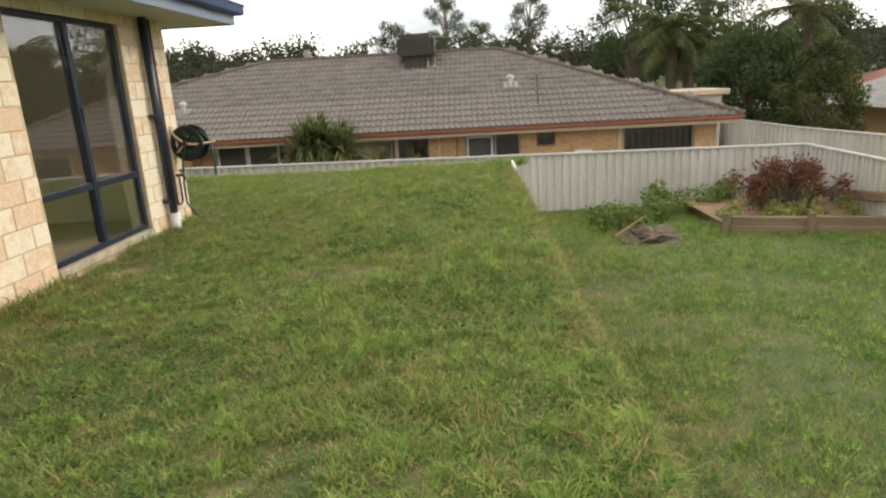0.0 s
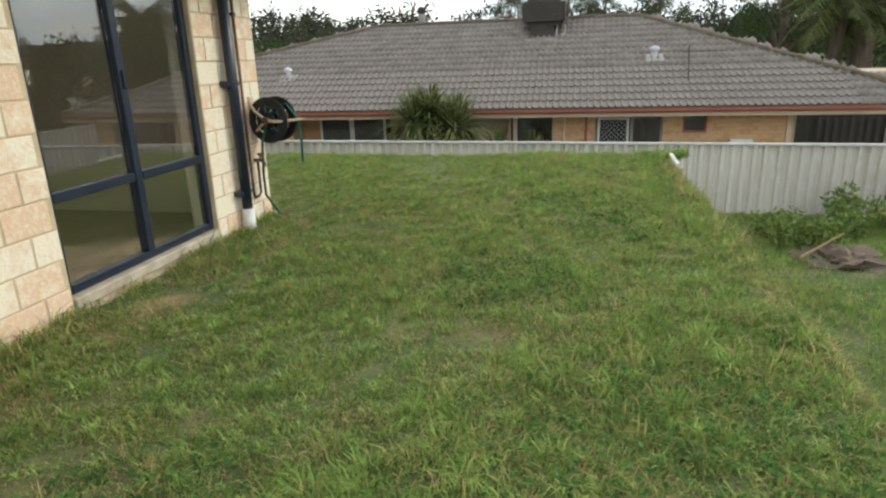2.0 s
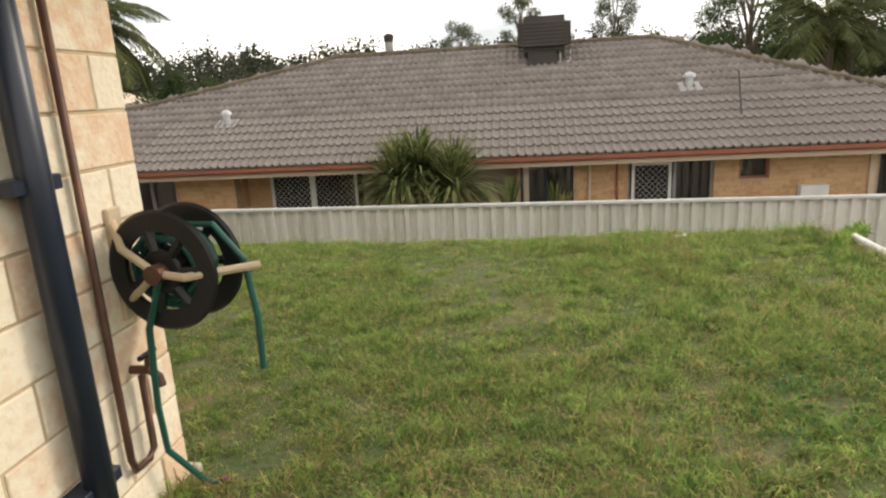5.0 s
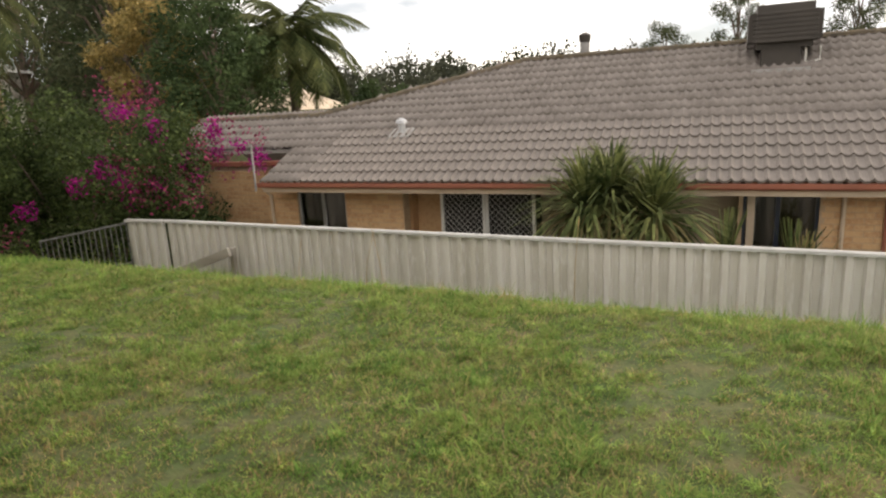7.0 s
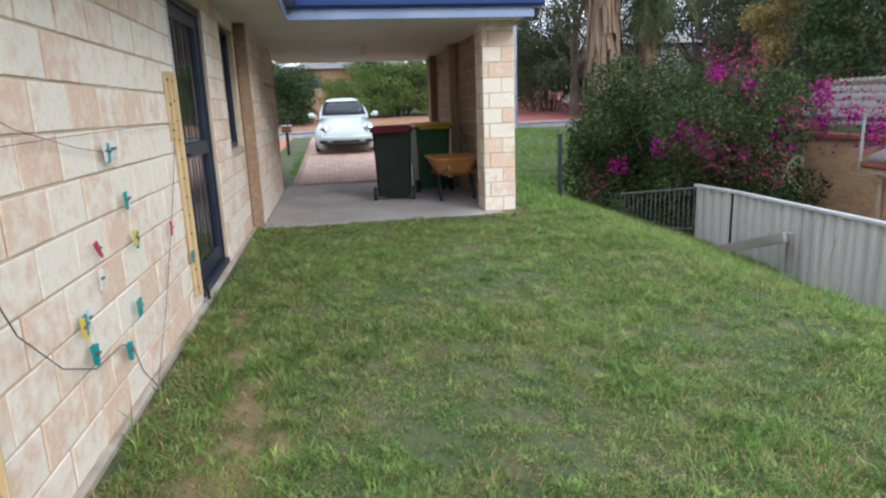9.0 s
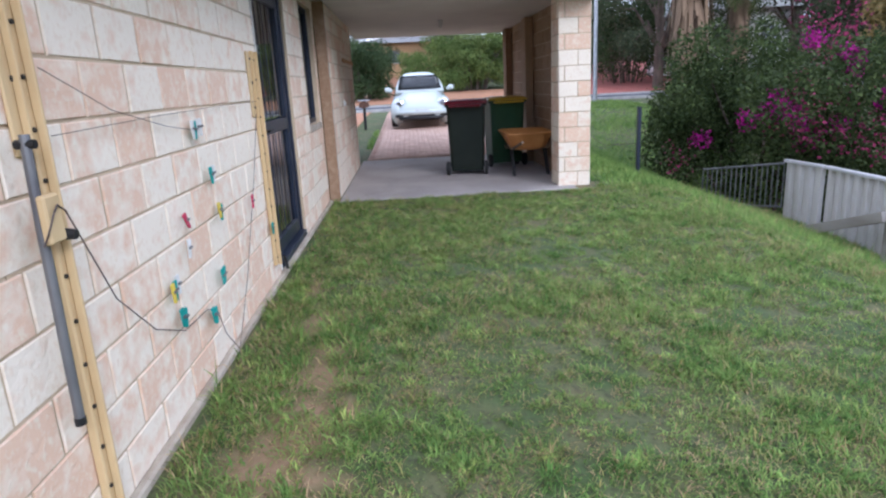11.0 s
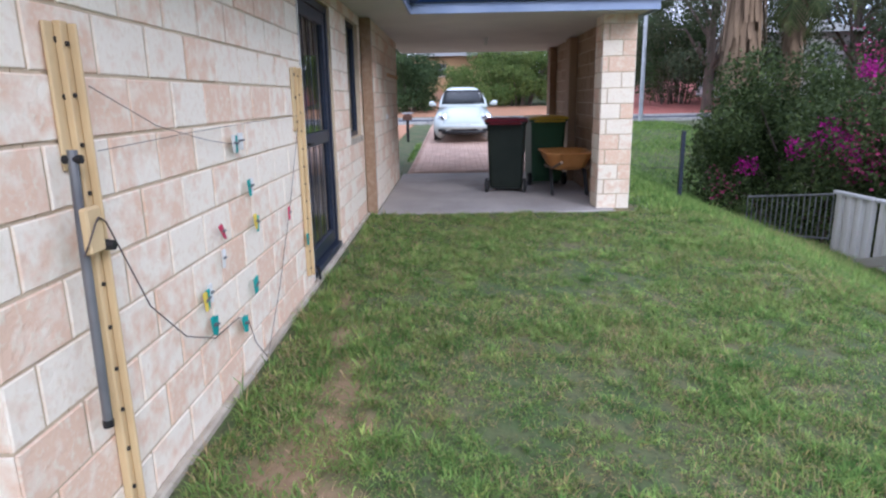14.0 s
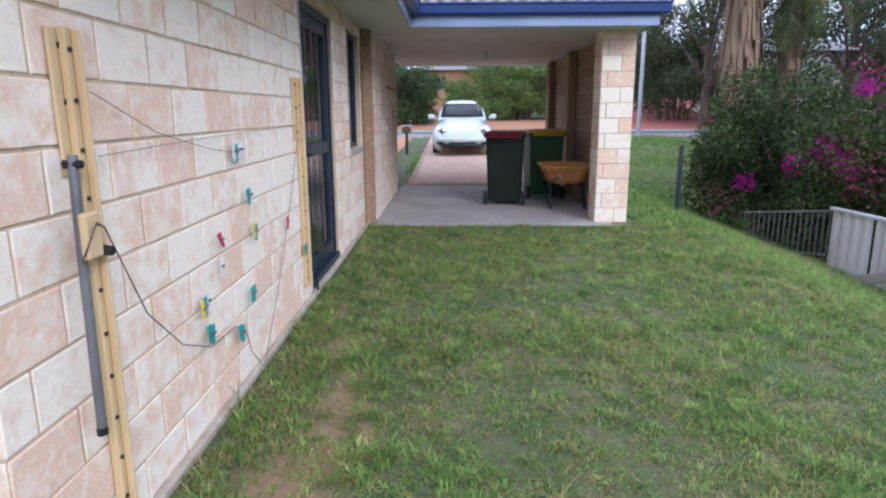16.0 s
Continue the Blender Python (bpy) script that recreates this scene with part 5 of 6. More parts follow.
far_house("white_house", -39.0, 20.6, 1.6, 7, 6, 3.0, M_WHITE, M_WHITE, "white rendered house beyond the palms")
far_house("cream_house", -24.5, 33.0, -0.6, 5, 5, 2.4, M_WHITE, M_CREAM, "cream house glimpsed between trees")
far_house("brick_house", -58, 2.5, 2.2, 9, 10, 2.6, M_NBRICK, M_LEAD, "brown brick house up the drive across the street")
far_house("tiled_house", 20.5, 15.5, -2.2, 6, 6, 2.1, M_NBRICK, M_LEAD, "low brick house with a pale grey roof")
far_house("red_roof_house", 27, 25, -2.0, 6, 6, 2.2, M_NBRICK, M_TERRA, "house with an orange tiled roof")
sh = thing("garden_shed", (11.3, 16.0, NZ), "low metal shed with a pale roof", "shed")
part("wall", B(10.2, 12.2, 15.0, 17.0, NZ, 0.55), M_FENCE, sh)
part("roof", B(10.0, 12.4, 14.8, 17.2, 0.56, 0.75, 0.02), M_CREAM, sh)

# ---- carport things ----
def wheelie_bin(x, y, turn, body_m, lid_m, label):
    b = thing("wheelie_bin", (0, 0, 0), label, "bin", "wheelie bins in the carport")
    bm = bmesh.new()
    rings = []
    for z, w, d, r in ((0.06, 0.47, 0.54, 0.04), (0.16, 0.485, 0.57, 0.05), (0.90, 0.54, 0.66, 0.05), (0.98, 0.55, 0.68, 0.05), (0.99, 0.60, 0.74, 0.05), (1.02, 0.60, 0.74, 0.05)):
        ring_pts = []
        for cx, cy, a0 in ((w / 2 - r, d / 2 - r, 0), (-w / 2 + r, d / 2 - r, 90), (-w / 2 + r, -d / 2 + r, 180), (w / 2 - r, -d / 2 + r, 270)):
            ring_pts += [(cx + r * math.cos(radians(a0 + s)), cy + r * math.sin(radians(a0 + s)) , z) for s in (0, 30, 60, 90)]
        rings.append(ring_pts)
    loft(bm, rings)
    part("body", bm, body_m, b, smooth=False)
    lid = bmesh.new()
    rings = []
    for z, w, d, r in ((1.022, 0.62, 0.78, 0.06), (1.040, 0.62, 0.78, 0.06), (1.066, 0.55, 0.71, 0.08), (1.078, 0.40, 0.55, 0.10)):
        ring_pts = []
        for cx, cy, a0 in ((w / 2 - r, d / 2 - r, 0), (-w / 2 + r, d / 2 - r, 90), (-w / 2 + r, -d / 2 + r, 180), (w / 2 - r, -d / 2 + r, 270)):
            ring_pts += [(cx + r * math.cos(radians(a0 + s)), cy + r * math.sin(radians(a0 + s)) , z) for s in (0, 30, 60, 90)]
        rings.append(ring_pts)
    loft(lid, rings)
    part("lid", lid, lid_m, b)
    part("handle", T([(-0.22, -0.37, 1.0), (-0.22, -0.44, 1.0), (0.22, -0.44, 1.0), (0.22, -0.37, 1.0)], 0.016), lid_m, b)
    for s in (-1, 1):
        w = part("wheel", T([(s * 0.255, -0.25, 0.10), (s * 0.300, -0.25, 0.10)], 0.10, 20), M_RUBBER, b)
        part("hub", T([(s * 0.301, -0.25, 0.10), (s * 0.311, -0.25, 0.10)], 0.05, 14), M_BLACK, w)
    part("axle", T([(-0.235, -0.25, 0.10), (0.235, -0.25, 0.10)], 0.012), M_POLE, b)
    for s in (-1, 1):
        part("foot", B(s * 0.15 - 0.03, s * 0.15 + 0.03, 0.14, 0.20, 0.0, 0.062, 0.005), body_m, b)
    b.matrix_basis = pose(x, y, 0.012, 0, 0, turn)
    return b


wheelie_bin(-8.08, 1.87, 82, M_BINDARK, M_RED, "dark green wheelie bin with a red lid")
wheelie_bin(-8.78, 2.52, 95, M_BINGREEN, M_YELLOW, "green recycling wheelie bin with a yellow lid")

wb = thing("wheelbarrow", (-7.75, 2.75, 0.012), "old wheelbarrow with a rusty orange tray", "wheelbarrow")
tr = bmesh.new()


def tray_ring(z, xa, xb, ya, yb, r):
    """A rounded rectangle in plan at height z."""
    pts = []
    for cx, cy, a0 in ((xb - r, yb - r, 0), (xa + r, yb - r, 90), (xa + r, ya + r, 180), (xb - r, ya + r, 270)):
        pts += [(cx + r * math.cos(radians(a0 + q)), cy + r * math.sin(radians(a0 + q)), z) for q in (0, 22, 45, 68, 90)]
    return pts


loft(tr, [tray_ring(*q) for q in ((0.36, -8.02, -7.52, 2.52, 2.88, 0.10), (0.40, -8.12, -7.44, 2.46, 2.94, 0.13), (0.60, -8.30, -7.28, 2.36, 3.02, 0.17), (0.612, -8.31, -7.27, 2.35, 3.03, 0.17), (0.60, -8.285, -7.295, 2.375, 3.005, 0.16), (0.41, -8.11, -7.45, 2.47, 2.93, 0.12), (0.372, -8.02, -7.52, 2.52, 2.88, 0.10))])
part("tray", tr, M_BARROW, wb, "faded orange steel tray")
rim = bmesh.new()
ring_pts = tray_ring(0.604, -8.305, -7.275, 2.355, 3.025, 0.17)
tube(rim, ring_pts + ring_pts[:1], 0.013, 8)
part("rim", rim, M_BARROW, wb)
for s in (2.46, 2.94):
    part("handle", T([(-8.95, 2.7 + (s - 2.7) * 0.3, 0.2), (-8.2, s, 0.37), (-7.5, s, 0.385), (-6.98, s + 0.05, 0.52)], 0.02, 8), M_TIMBER, wb)
    part("leg", T([(-7.55, s, 0.38), (-7.34, s, 0.02), (-7.46, s, 0.02), (-7.72, s, 0.38)], 0.016, 8), M_BLACK, wb)
w = part("wheel", T([(-8.72, 2.66, 0.19), (-8.72, 2.74, 0.19)], 0.18, 22), M_RUBBER, wb)
part("rim", T([(-8.72, 2.655, 0.19), (-8.72, 2.745, 0.19)], 0.10, 18), M_RED, w)

# ---- driveway: pavers in rows, each one laid ----
bed = sheet("driveway", -25.3, -10.36, 0.19, 3.1, 0.018, M_PAVEBED, "clay-paved driveway from the street to the carport", "driveway", 40, 6)
pv = bmesh.new()
box(pv, -0.108, 0.108, -0.052, 0.052, -0.03, 0.012)
bmesh.ops.bevel(pv, geom=[e for e in pv.edges if all(v.co.z > 0 for v in e.verts)], offset=0.006, segments=1, affect='EDGES')
pave_me = bpy.data.meshes.new("paver")
pv.to_mesh(pave_me)
pv.free()
pave_me.materials.append(M_PAVER)
pvv = np.array([v.co[:] for v in pave_me.vertices])
pvf = [tuple(p.vertices) for p in pave_me.polygons]
far_v, far_f, cnt, n = [], [], 0, 0
x = -10.48
row = 0
while x > -25.2:
    yy = 0.31 + (0.11 if row % 2 else 0)
    while yy < 3.02:
        z = float(height(x, yy)) + 0.022 + random.uniform(-0.002, 0.002)
        if cnt < 290 and 0.1 < yy < 2.4:
            ob = bpy.data.objects.new("paver", pave_me)
            scene.collection.objects.link(ob)
            ob.parent = bed
            ob.matrix_basis = pose(x, yy, z, 0, 0, 90 + random.uniform(-0.8, 0.8))
            cnt += 1
        else:
            far_v += [(x - p[1], yy + p[0], z + p[2]) for p in pvv]
            far_f += [tuple(q + n for q in f) for f in pvf]
            n += len(pvv)
        yy += 0.224
    x -= 0.112
    row += 1
fm = bpy.data.meshes.new("paver_field")
fm.from_pydata(far_v, [], far_f)
fm.materials.append(M_PAVER)
fo = new("paver_field", fm)
fo.parent = bed
tagged(fo, kind="stuff")

# ---- car ----
CX, CY = -18.1, 1.36


def car():
    c = thing("small_car", (CX, CY, 0.2), "small rounded white car parked on the driveway", "car")
    zg = float(height(CX, CY)) + 0.035

    def section(x, w, z0, z1, crown):
        s = []
        for k in range(17):
            t = math.pi * k / 16
            px, pz = math.cos(t), math.sin(t)
            s.append((CX + x, CY + w / 2 * math.copysign(abs(px) ** 0.55, px), zg + z0 + (z1 - z0) * abs(pz) ** crown))
        return s

    body = bmesh.new()
    secs = [(2.02, 0.8, 0.34, 0.48, 0.5), (1.97, 1.10, 0.26, 0.58, 0.6), (1.84, 1.30, 0.22, 0.68, 0.7), (1.55, 1.42, 0.20, 0.81, 0.75), (1.15, 1.50, 0.20, 0.92, 0.75), (0.75, 1.62, 0.20, 0.985, 0.65), (0.0, 1.72, 0.20, 1.00, 0.5), (-0.8, 1.72, 0.20, 1.0, 0.5), (-1.4, 1.68, 0.20, 0.95, 0.55), (-1.8, 1.52, 0.24, 0.80, 0.5), (-2.02, 1.20, 0.30, 0.58, 0.5)]
    loft(body, [section(*s) for s in secs])
    bd = part("body", body, M_CARPAINT, c, "glossy white paint", smooth=True)
    for s in (-1, 1):
        for wx, nm in ((1.28, "front_wing"), (-1.22, "rear_wing")):
            wing_bm = bmesh.new()
            bmesh.ops.create_uvsphere(wing_bm, u_segments=24, v_segments=14, radius=1.0)
            for v in wing_bm.verts:
                v.co = Vector((CX + wx + v.co.x * 0.66, CY + s * 0.66 + v.co.y * 0.21, zg + 0.42 + v.co.z * 0.38))
            part(nm, wing_bm, M_CARPAINT, bd, smooth=True)
    bumper = []
    for q in np.linspace(-1, 1, 13):
        bumper.append((CX + 2.03 - 0.20 * abs(q) ** 2.6, CY + 0.72 * q, zg + 0.40))
    part("front_bumper", T(bumper, 0.075, 10), M_CARPAINT, bd, smooth=True)
    part("air_dam", T([(x, y, z - 0.145) for x, y, z in bumper[1:-1]], 0.055, 8), M_BLACK, bd, "black lower bumper slot", smooth=True)
    cab = bmesh.new()
    loft(cab, [section(*s) for s in ((0.82, 1.42, 0.90, 0.98, 0.5), (0.45, 1.40, 0.90, 1.28, 0.55), (0.10, 1.34, 0.90, 1.44, 0.6), (-0.35, 1.30, 0.90, 1.50, 0.6), (-0.85, 1.26, 0.90, 1.44, 0.45), (-1.35, 1.22, 0.88, 1.18, 0.5), (-1.70, 1.10, 0.80, 0.88, 0.5))])
    cb = part("cabin", cab, M_CARPAINT, c, smooth=True)
    ws = bmesh.new()
    g = []
    for x, w, z in ((0.80, 1.26, 0.985), (0.60, 1.20, 1.16), (0.40, 1.12, 1.31), (0.24, 1.00, 1.385)):
        g.append([(CX + x + 0.02 - 0.10 * (2 * s) ** 2 * 0.5, CY + w * s, zg + z + 0.012) for s in np.linspace(-0.5, 0.5, 9)])
    loft(ws, g, close=False)
    bmesh.ops.solidify(ws, geom=ws.faces[:], thickness=0.012)
    part("windscreen", ws, M_CARGLASS, cb, "dark reflecting windscreen", smooth=True)
    for s in (-1, 1):
        lamp = part("headlight", T([(CX + 1.70, CY + s * 0.60, zg + 0.62), (CX + 1.80, CY + s * 0.60, zg + 0.635), (CX + 1.835, CY + s * 0.60, zg + 0.64)], [0.14, 0.125, 0.06], 18), M_CHROME, bd, "round headlight")
        part("lens", T([(CX + 1.80, CY + s * 0.60, zg + 0.635), (CX + 1.85, CY + s * 0.60, zg + 0.64)], [0.12, 0.07], 18), M_LAMP, lamp)
        part("mirror", T([(CX + 0.55, CY + s * 0.80, zg + 0.98), (CX + 0.55, CY + s * 0.90, zg + 1.02), (CX + 0.55, CY + s * 1.00, zg + 1.02)], [0.03, 0.08, 0.06], 10), M_CARPAINT, c)
        for wx in (1.28, -1.22):
            w = part("wheel", T([(CX + wx, CY + s * 0.66, zg + 0.31), (CX + wx, CY + s * 0.84, zg + 0.31)], 0.31, 24), M_RUBBER, c)
            part("rim", T([(CX + wx, CY + s * 0.841, zg + 0.31), (CX + wx, CY + s * 0.855, zg + 0.31)], 0.19, 18), M_CHROME, w)
    part("grille", B(CX + 1.985, CX + 2.055, CY - 0.36, CY + 0.36, zg + 0.27, zg + 0.36, 0.02), M_BLACK, bd)
    for s in (-1, 1):
        part("fog_vent", B(CX + 1.88, CX + 1.985, CY + s * 0.58 - 0.14, CY + s * 0.58 + 0.14, zg + 0.27, zg + 0.35, 0.02), M_BLACK, bd)
    pl = part("number_plate", B(CX + 2.045, CX + 2.075, CY - 0.20, CY + 0.20, zg + 0.38, zg + 0.48, 0.004), M_WHITE, bd)
    for k in (-0.11, 0.0, 0.11):
        part("mark", B(CX + 2.076, CX + 2.079, CY + k - 0.035, CY + k + 0.035, zg + 0.40, zg + 0.46), M_NAVY, pl)
    part("bonnet_seam", T([(CX + 1.86, CY - 0.40, zg + 0.655), (CX + 1.2, CY - 0.52, zg + 0.89), (CX + 0.85, CY - 0.55, zg + 0.965)], 0.008, 5), M_LEAD, bd)
    part("bonnet_seam", T([(CX + 1.86, CY + 0.40, zg + 0.655), (CX + 1.2, CY + 0.52, zg + 0.89), (CX + 0.85, CY + 0.55, zg + 0.965)], 0.008, 5), M_LEAD, bd)


car()
lb = thing("letterbox", (-17.6, -0.35, 0.1), "small metal letterbox on a dark post", "letterbox")
zz = float(height(-17.6, -0.35))
part("post", B(-17.64, -17.56, -0.39, -0.31, zz - 0.1, zz + 0.62, 0.005), M_BLACK, lb)
bx = bmesh.new()
loft(bx, [[(x, -0.35 + u, zz + 0.62 + v) for u, v in ((-0.13, 0), (0.13, 0), (0.13, 0.12), (0.0, 0.20), (-0.13, 0.12))] for x in (-17.78, -17.42)])
part("box", bx, M_COPPER, lb)
part("roof", B(-17.8, -17.40, -0.5, -0.2, zz + 0.805, zz + 0.83, 0.004), M_VENT, lb)
lb.location.x, lb.location.y = lb.location.x + 0.4, lb.location.y + 0.08
lp = thing("street_pole", (-24.7, 8.7, 0.25), "slim grey steel street pole", "pole")
part("pole", T([(-24.7, 8.7, 0.1), (-24.7, 8.7, 7.5)], [0.09, 0.06], 12), M_VENT, lp)
part("base_plate", B(-24.86, -24.54, 8.54, 8.86, 0.24, 0.27, 0.005), M_VENT, lp)

# dark post and its wire beside the carport
ps = thing("dark_post", (-9.0, 4.82, -0.35), "thin dark steel fence post on the lawn", "post")
part("post", B(-9.03, -8.97, 4.79, 4.85, -0.5, 0.78, 0.004), M_NAVY, ps)
part("cap", B(-9.035, -8.965, 4.785, 4.855, 0.781, 0.80, 0.004), M_BLACK, ps)
part("wire", T([(-9.0, 4.82, 0.2), (-10.6, 4.75, 0.02), (-12.2, 4.7, 0.25)], 0.006, 6), M_WIRE, ps)

bal = thing("metal_railing", (-9.6, 6.9, -1.2), "dark grey welded bar railing below the flowers", "railing")
RA, RB = Vector((-9.5, 6.2, -0.38)), Vector((-8.3, 6.95, -0.17))
part("top_rail", T([RA, RB], 0.018, 8), M_POLE, bal)
part("bottom_rail", T([RA - Vector((0, 0, 0.62)), RB - Vector((0, 0, 0.70))], 0.014, 8), M_POLE, bal)
for n in range(17):
    q = RA + (RB - RA) * (n / 16)
    part("bar", T([q - Vector((0, 0, 0.72)), q + Vector((0, 0, 0.015))], 0.009, 6), M_POLE, bal)
pk = thing("propped_plank", (-6.7, 6.85, -1.1), "grey weathered plank propped on the fence", "plank")
pb = B(-0.85, 0.85, -0.03, 0.03, -0.07, 0.07, 0.006)
bmesh.ops.transform(pb, matrix=pose(-6.75, 6.84, -0.82, 0, -19, 0), verts=pb.verts)
part("board", pb, M_GREYWOOD, pk)
part("stake", B(-6.03, -5.95, 6.92, 7.0, -1.4, -0.50, 0.006), M_GREYWOOD, pk)

# ---- sunken yard ----
rbd = thing("raised_bed", (9.6, 4.4, -1.5), "timber sleeper garden bed with dead shrubs", "garden bed")
for a, b in (((8.25, 4.05), (9.55, 3.75)), ((9.6, 3.76), (10.95, 3.52))):
    for lev in (0, 1):
        L = math.dist(a, b)
        sb = B(-L / 2, L / 2, -0.05, 0.05, -0.085, 0.085, 0.012)
        bmesh.ops.transform(sb, matrix=pose((a[0] + b[0]) / 2, (a[1] + b[1]) / 2 + lev * 0.03, -1.47 + lev * 0.165, random.uniform(-4, 4), random.uniform(-1.5, 1.5), math.degrees(math.atan2(b[1] - a[1], b[0] - a[0]))), verts=sb.verts)
        part("sleeper", sb, M_TIMBER, rbd)
for a in ((8.1, 3.95), (9.5, 3.68), (10.9, 3.42)):
    part("stake", B(a[0] - 0.05, a[0] + 0.05, a[1] - 0.05, a[1] + 0.04, -1.7, -1.12, 0.008), M_TIMBER, rbd)
sb = B(-1.1, 1.1, -0.06, 0.06, -0.09, 0.09, 0.012)
bmesh.ops.transform(sb, matrix=pose(11.0, 4.6, -1.05, 0, 6, 100), verts=sb.verts)
part("sleeper", sb, M_TIMBER, rbd)
fillb = bmesh.new()
loft(fillb, [[(8.3, 4.12, -1.6), (11.0, 3.58, -1.55), (11.05, 6.6, -1.55), (8.3, 6.6, -1.6)], [(8.3, 4.12, -1.45), (11.0, 3.58, -1.45), (11.05, 6.6, -1.33), (8.1, 6.6, -1.35)]])
part("soil", fillb, M_SOIL, rbd)
shrub("dead_shrub", [(8.7 + rng.random() * 2.0, 4.7 + rng.random() * 1.3, -1.05 + rng.random() * 0.55) for _ in range(26)], np.full(26, 0.26), 3600, 0.10, M_RUST, "rust-brown dead shrub in the garden bed", "shrub", aspect=3.5, shell=0.1)
shrub("weed_patch", [(7.2 + rng.random() * 4.0, 5.6 + rng.random() * 1.2, -1.35 + rng.random() * 0.3) for _ in range(26)], np.full(26, 0.22), 3000, 0.11, M_HEDGE, "green weeds along the foot of the fence", "weeds", stems=False, aspect=3.0)
shrub("weed_patch", [(8.3 + rng.random() * 2.6, 4.2 + rng.random() * 1.0, -1.36 + rng.random() * 0.12) for _ in range(26)], np.full(26, 0.16), 2600, 0.10, M_GRASS2, "olive weeds in the sleeper bed", "weeds", stems=False, aspect=4.0)
shrub("weed_patch", [(5.9 + rng.random() * 1.5, 4.4 + rng.random() * 1.4, -1.45 + rng.random() * 0.25) for _ in range(16)], np.full(16, 0.22), 2000, 0.11, M_HEDGE, "green weeds on the soil heap", "weeds", stems=False, aspect=3.0)
mound = bmesh.new()
bmesh.ops.create_icosphere(mound, subdivisions=4, radius=1.0)
for v in mound.verts:
    k2 = 1 + 0.40 * noise.noise(v.co * 2.2) + 0.35 * noise.noise(v.co * 6) + 0.15 * noise.noise(v.co * 14)
    v.co = Vector((6.7 + v.co.x * 0.62 * k2, 4.0 + v.co.y * 0.55 * k2, -1.62 + v.co.z * 0.26 * k2))
solid("soil_mound", mound, M_BARK, "dark mound of dug soil on the lower lawn", "mound")
st = thing("broken_stick", (6.3, 3.6, -1.3), "pale broken stick stuck in the soil heap", "stick")
part("stick", T([(6.0, 3.5, -1.35), (6.6, 3.75, -1.05)], [0.02, 0.012], 6), M_DRY, st)
rw = bmesh.new()
for n in range(16):
    top = min(-0.16, float(height(4.1, -8.0 + n)) - 0.12)
    if top > -1.5:
        box(rw, 4.215, 4.25, -9.0 + n, -8.008 + n, -1.62, top, 0.006)
solid("retaining_wall", rw, M_FOOTING, "pale panelled retaining wall under the terrace edge", "wall", kind="structure")

# ---- wall fittings at the corner of the house ----
dp = thing("downpipe", (0.06, -0.57, 0.0), "navy downpipe running into a white stub", "downpipe")
part("pipe", T([(0.065, -0.57, 2.30), (0.065, -0.57, 0.16)], 0.045, 16), M_NAVY, dp, smooth=True)
part("stub", T([(0.065, -0.57, 0.20), (0.065, -0.57, -0.12)], 0.056, 16), M_PVC, dp, "dirty white plastic stub", smooth=True)
for z in (0.34, 1.28):
    part("bracket", B(-0.002, 0.075, -0.66, -0.475, z - 0.022, z + 0.022, 0.004), M_NAVY, dp)
cp = thing("water_pipe", (0.03, -0.36, 0.2), "thin dull copper pipe down the wall", "pipe")
part("pipe", T([(0.025, -0.355, 2.30), (0.025, -0.36, 0.30), (0.025, -0.345, 0.25), (0.03, -0.27, 0.25), (0.035, -0.245, 0.28), (0.035, -0.24, 0.56)], 0.013, 8), M_COPPER, cp, smooth=True)
part("clip", B(-0.002, 0.04, -0.385, -0.335, 1.83, 1.86, 0.003), M_BLACK, cp)
tp = thing("garden_tap", (0.05, -0.24, 0.58), "dark brass garden tap on the wall", "tap")
part("body", T([(0.0, -0.24, 0.58), (0.07, -0.24, 0.58), (0.10, -0.24, 0.555), (0.105, -0.24, 0.52)], 0.016, 10), M_COPPER, tp)
part("spindle", T([(0.06, -0.24, 0.58), (0.07, -0.24, 0.635)], 0.010, 8), M_COPPER, tp)
part("handle", T([(0.07, -0.285, 0.64), (0.07, -0.195, 0.64)], 0.010, 8), M_BLACK, tp)

hr = thing("hose_reel", (0.2, -0.12, 0.94), "black wall-mounted hose reel with a green hose", "hose reel")
A0 = Vector((0.20, -0.27, 0.945))
ax = Vector((0.12, 0.99, 0.0)).normalized()
side = Vector((ax.y, -ax.x, 0))


def disc(c, r0, r1, th, n=36):
    bm = bmesh.new()
    rings = []
    for r, o in ((r0, -th / 2), (r1 - 0.01, -th / 2), (r1, 0), (r1 - 0.01, th / 2), (r0, th / 2)):
        rings.append([c + ax * o + (side * math.cos(k * math.tau / n) + Vector((0, 0, 1)) * math.sin(k * math.tau / n)) * r for k in range(n)])
    rings.append(rings[0])
    loft(bm, rings, caps=False)
    return bm


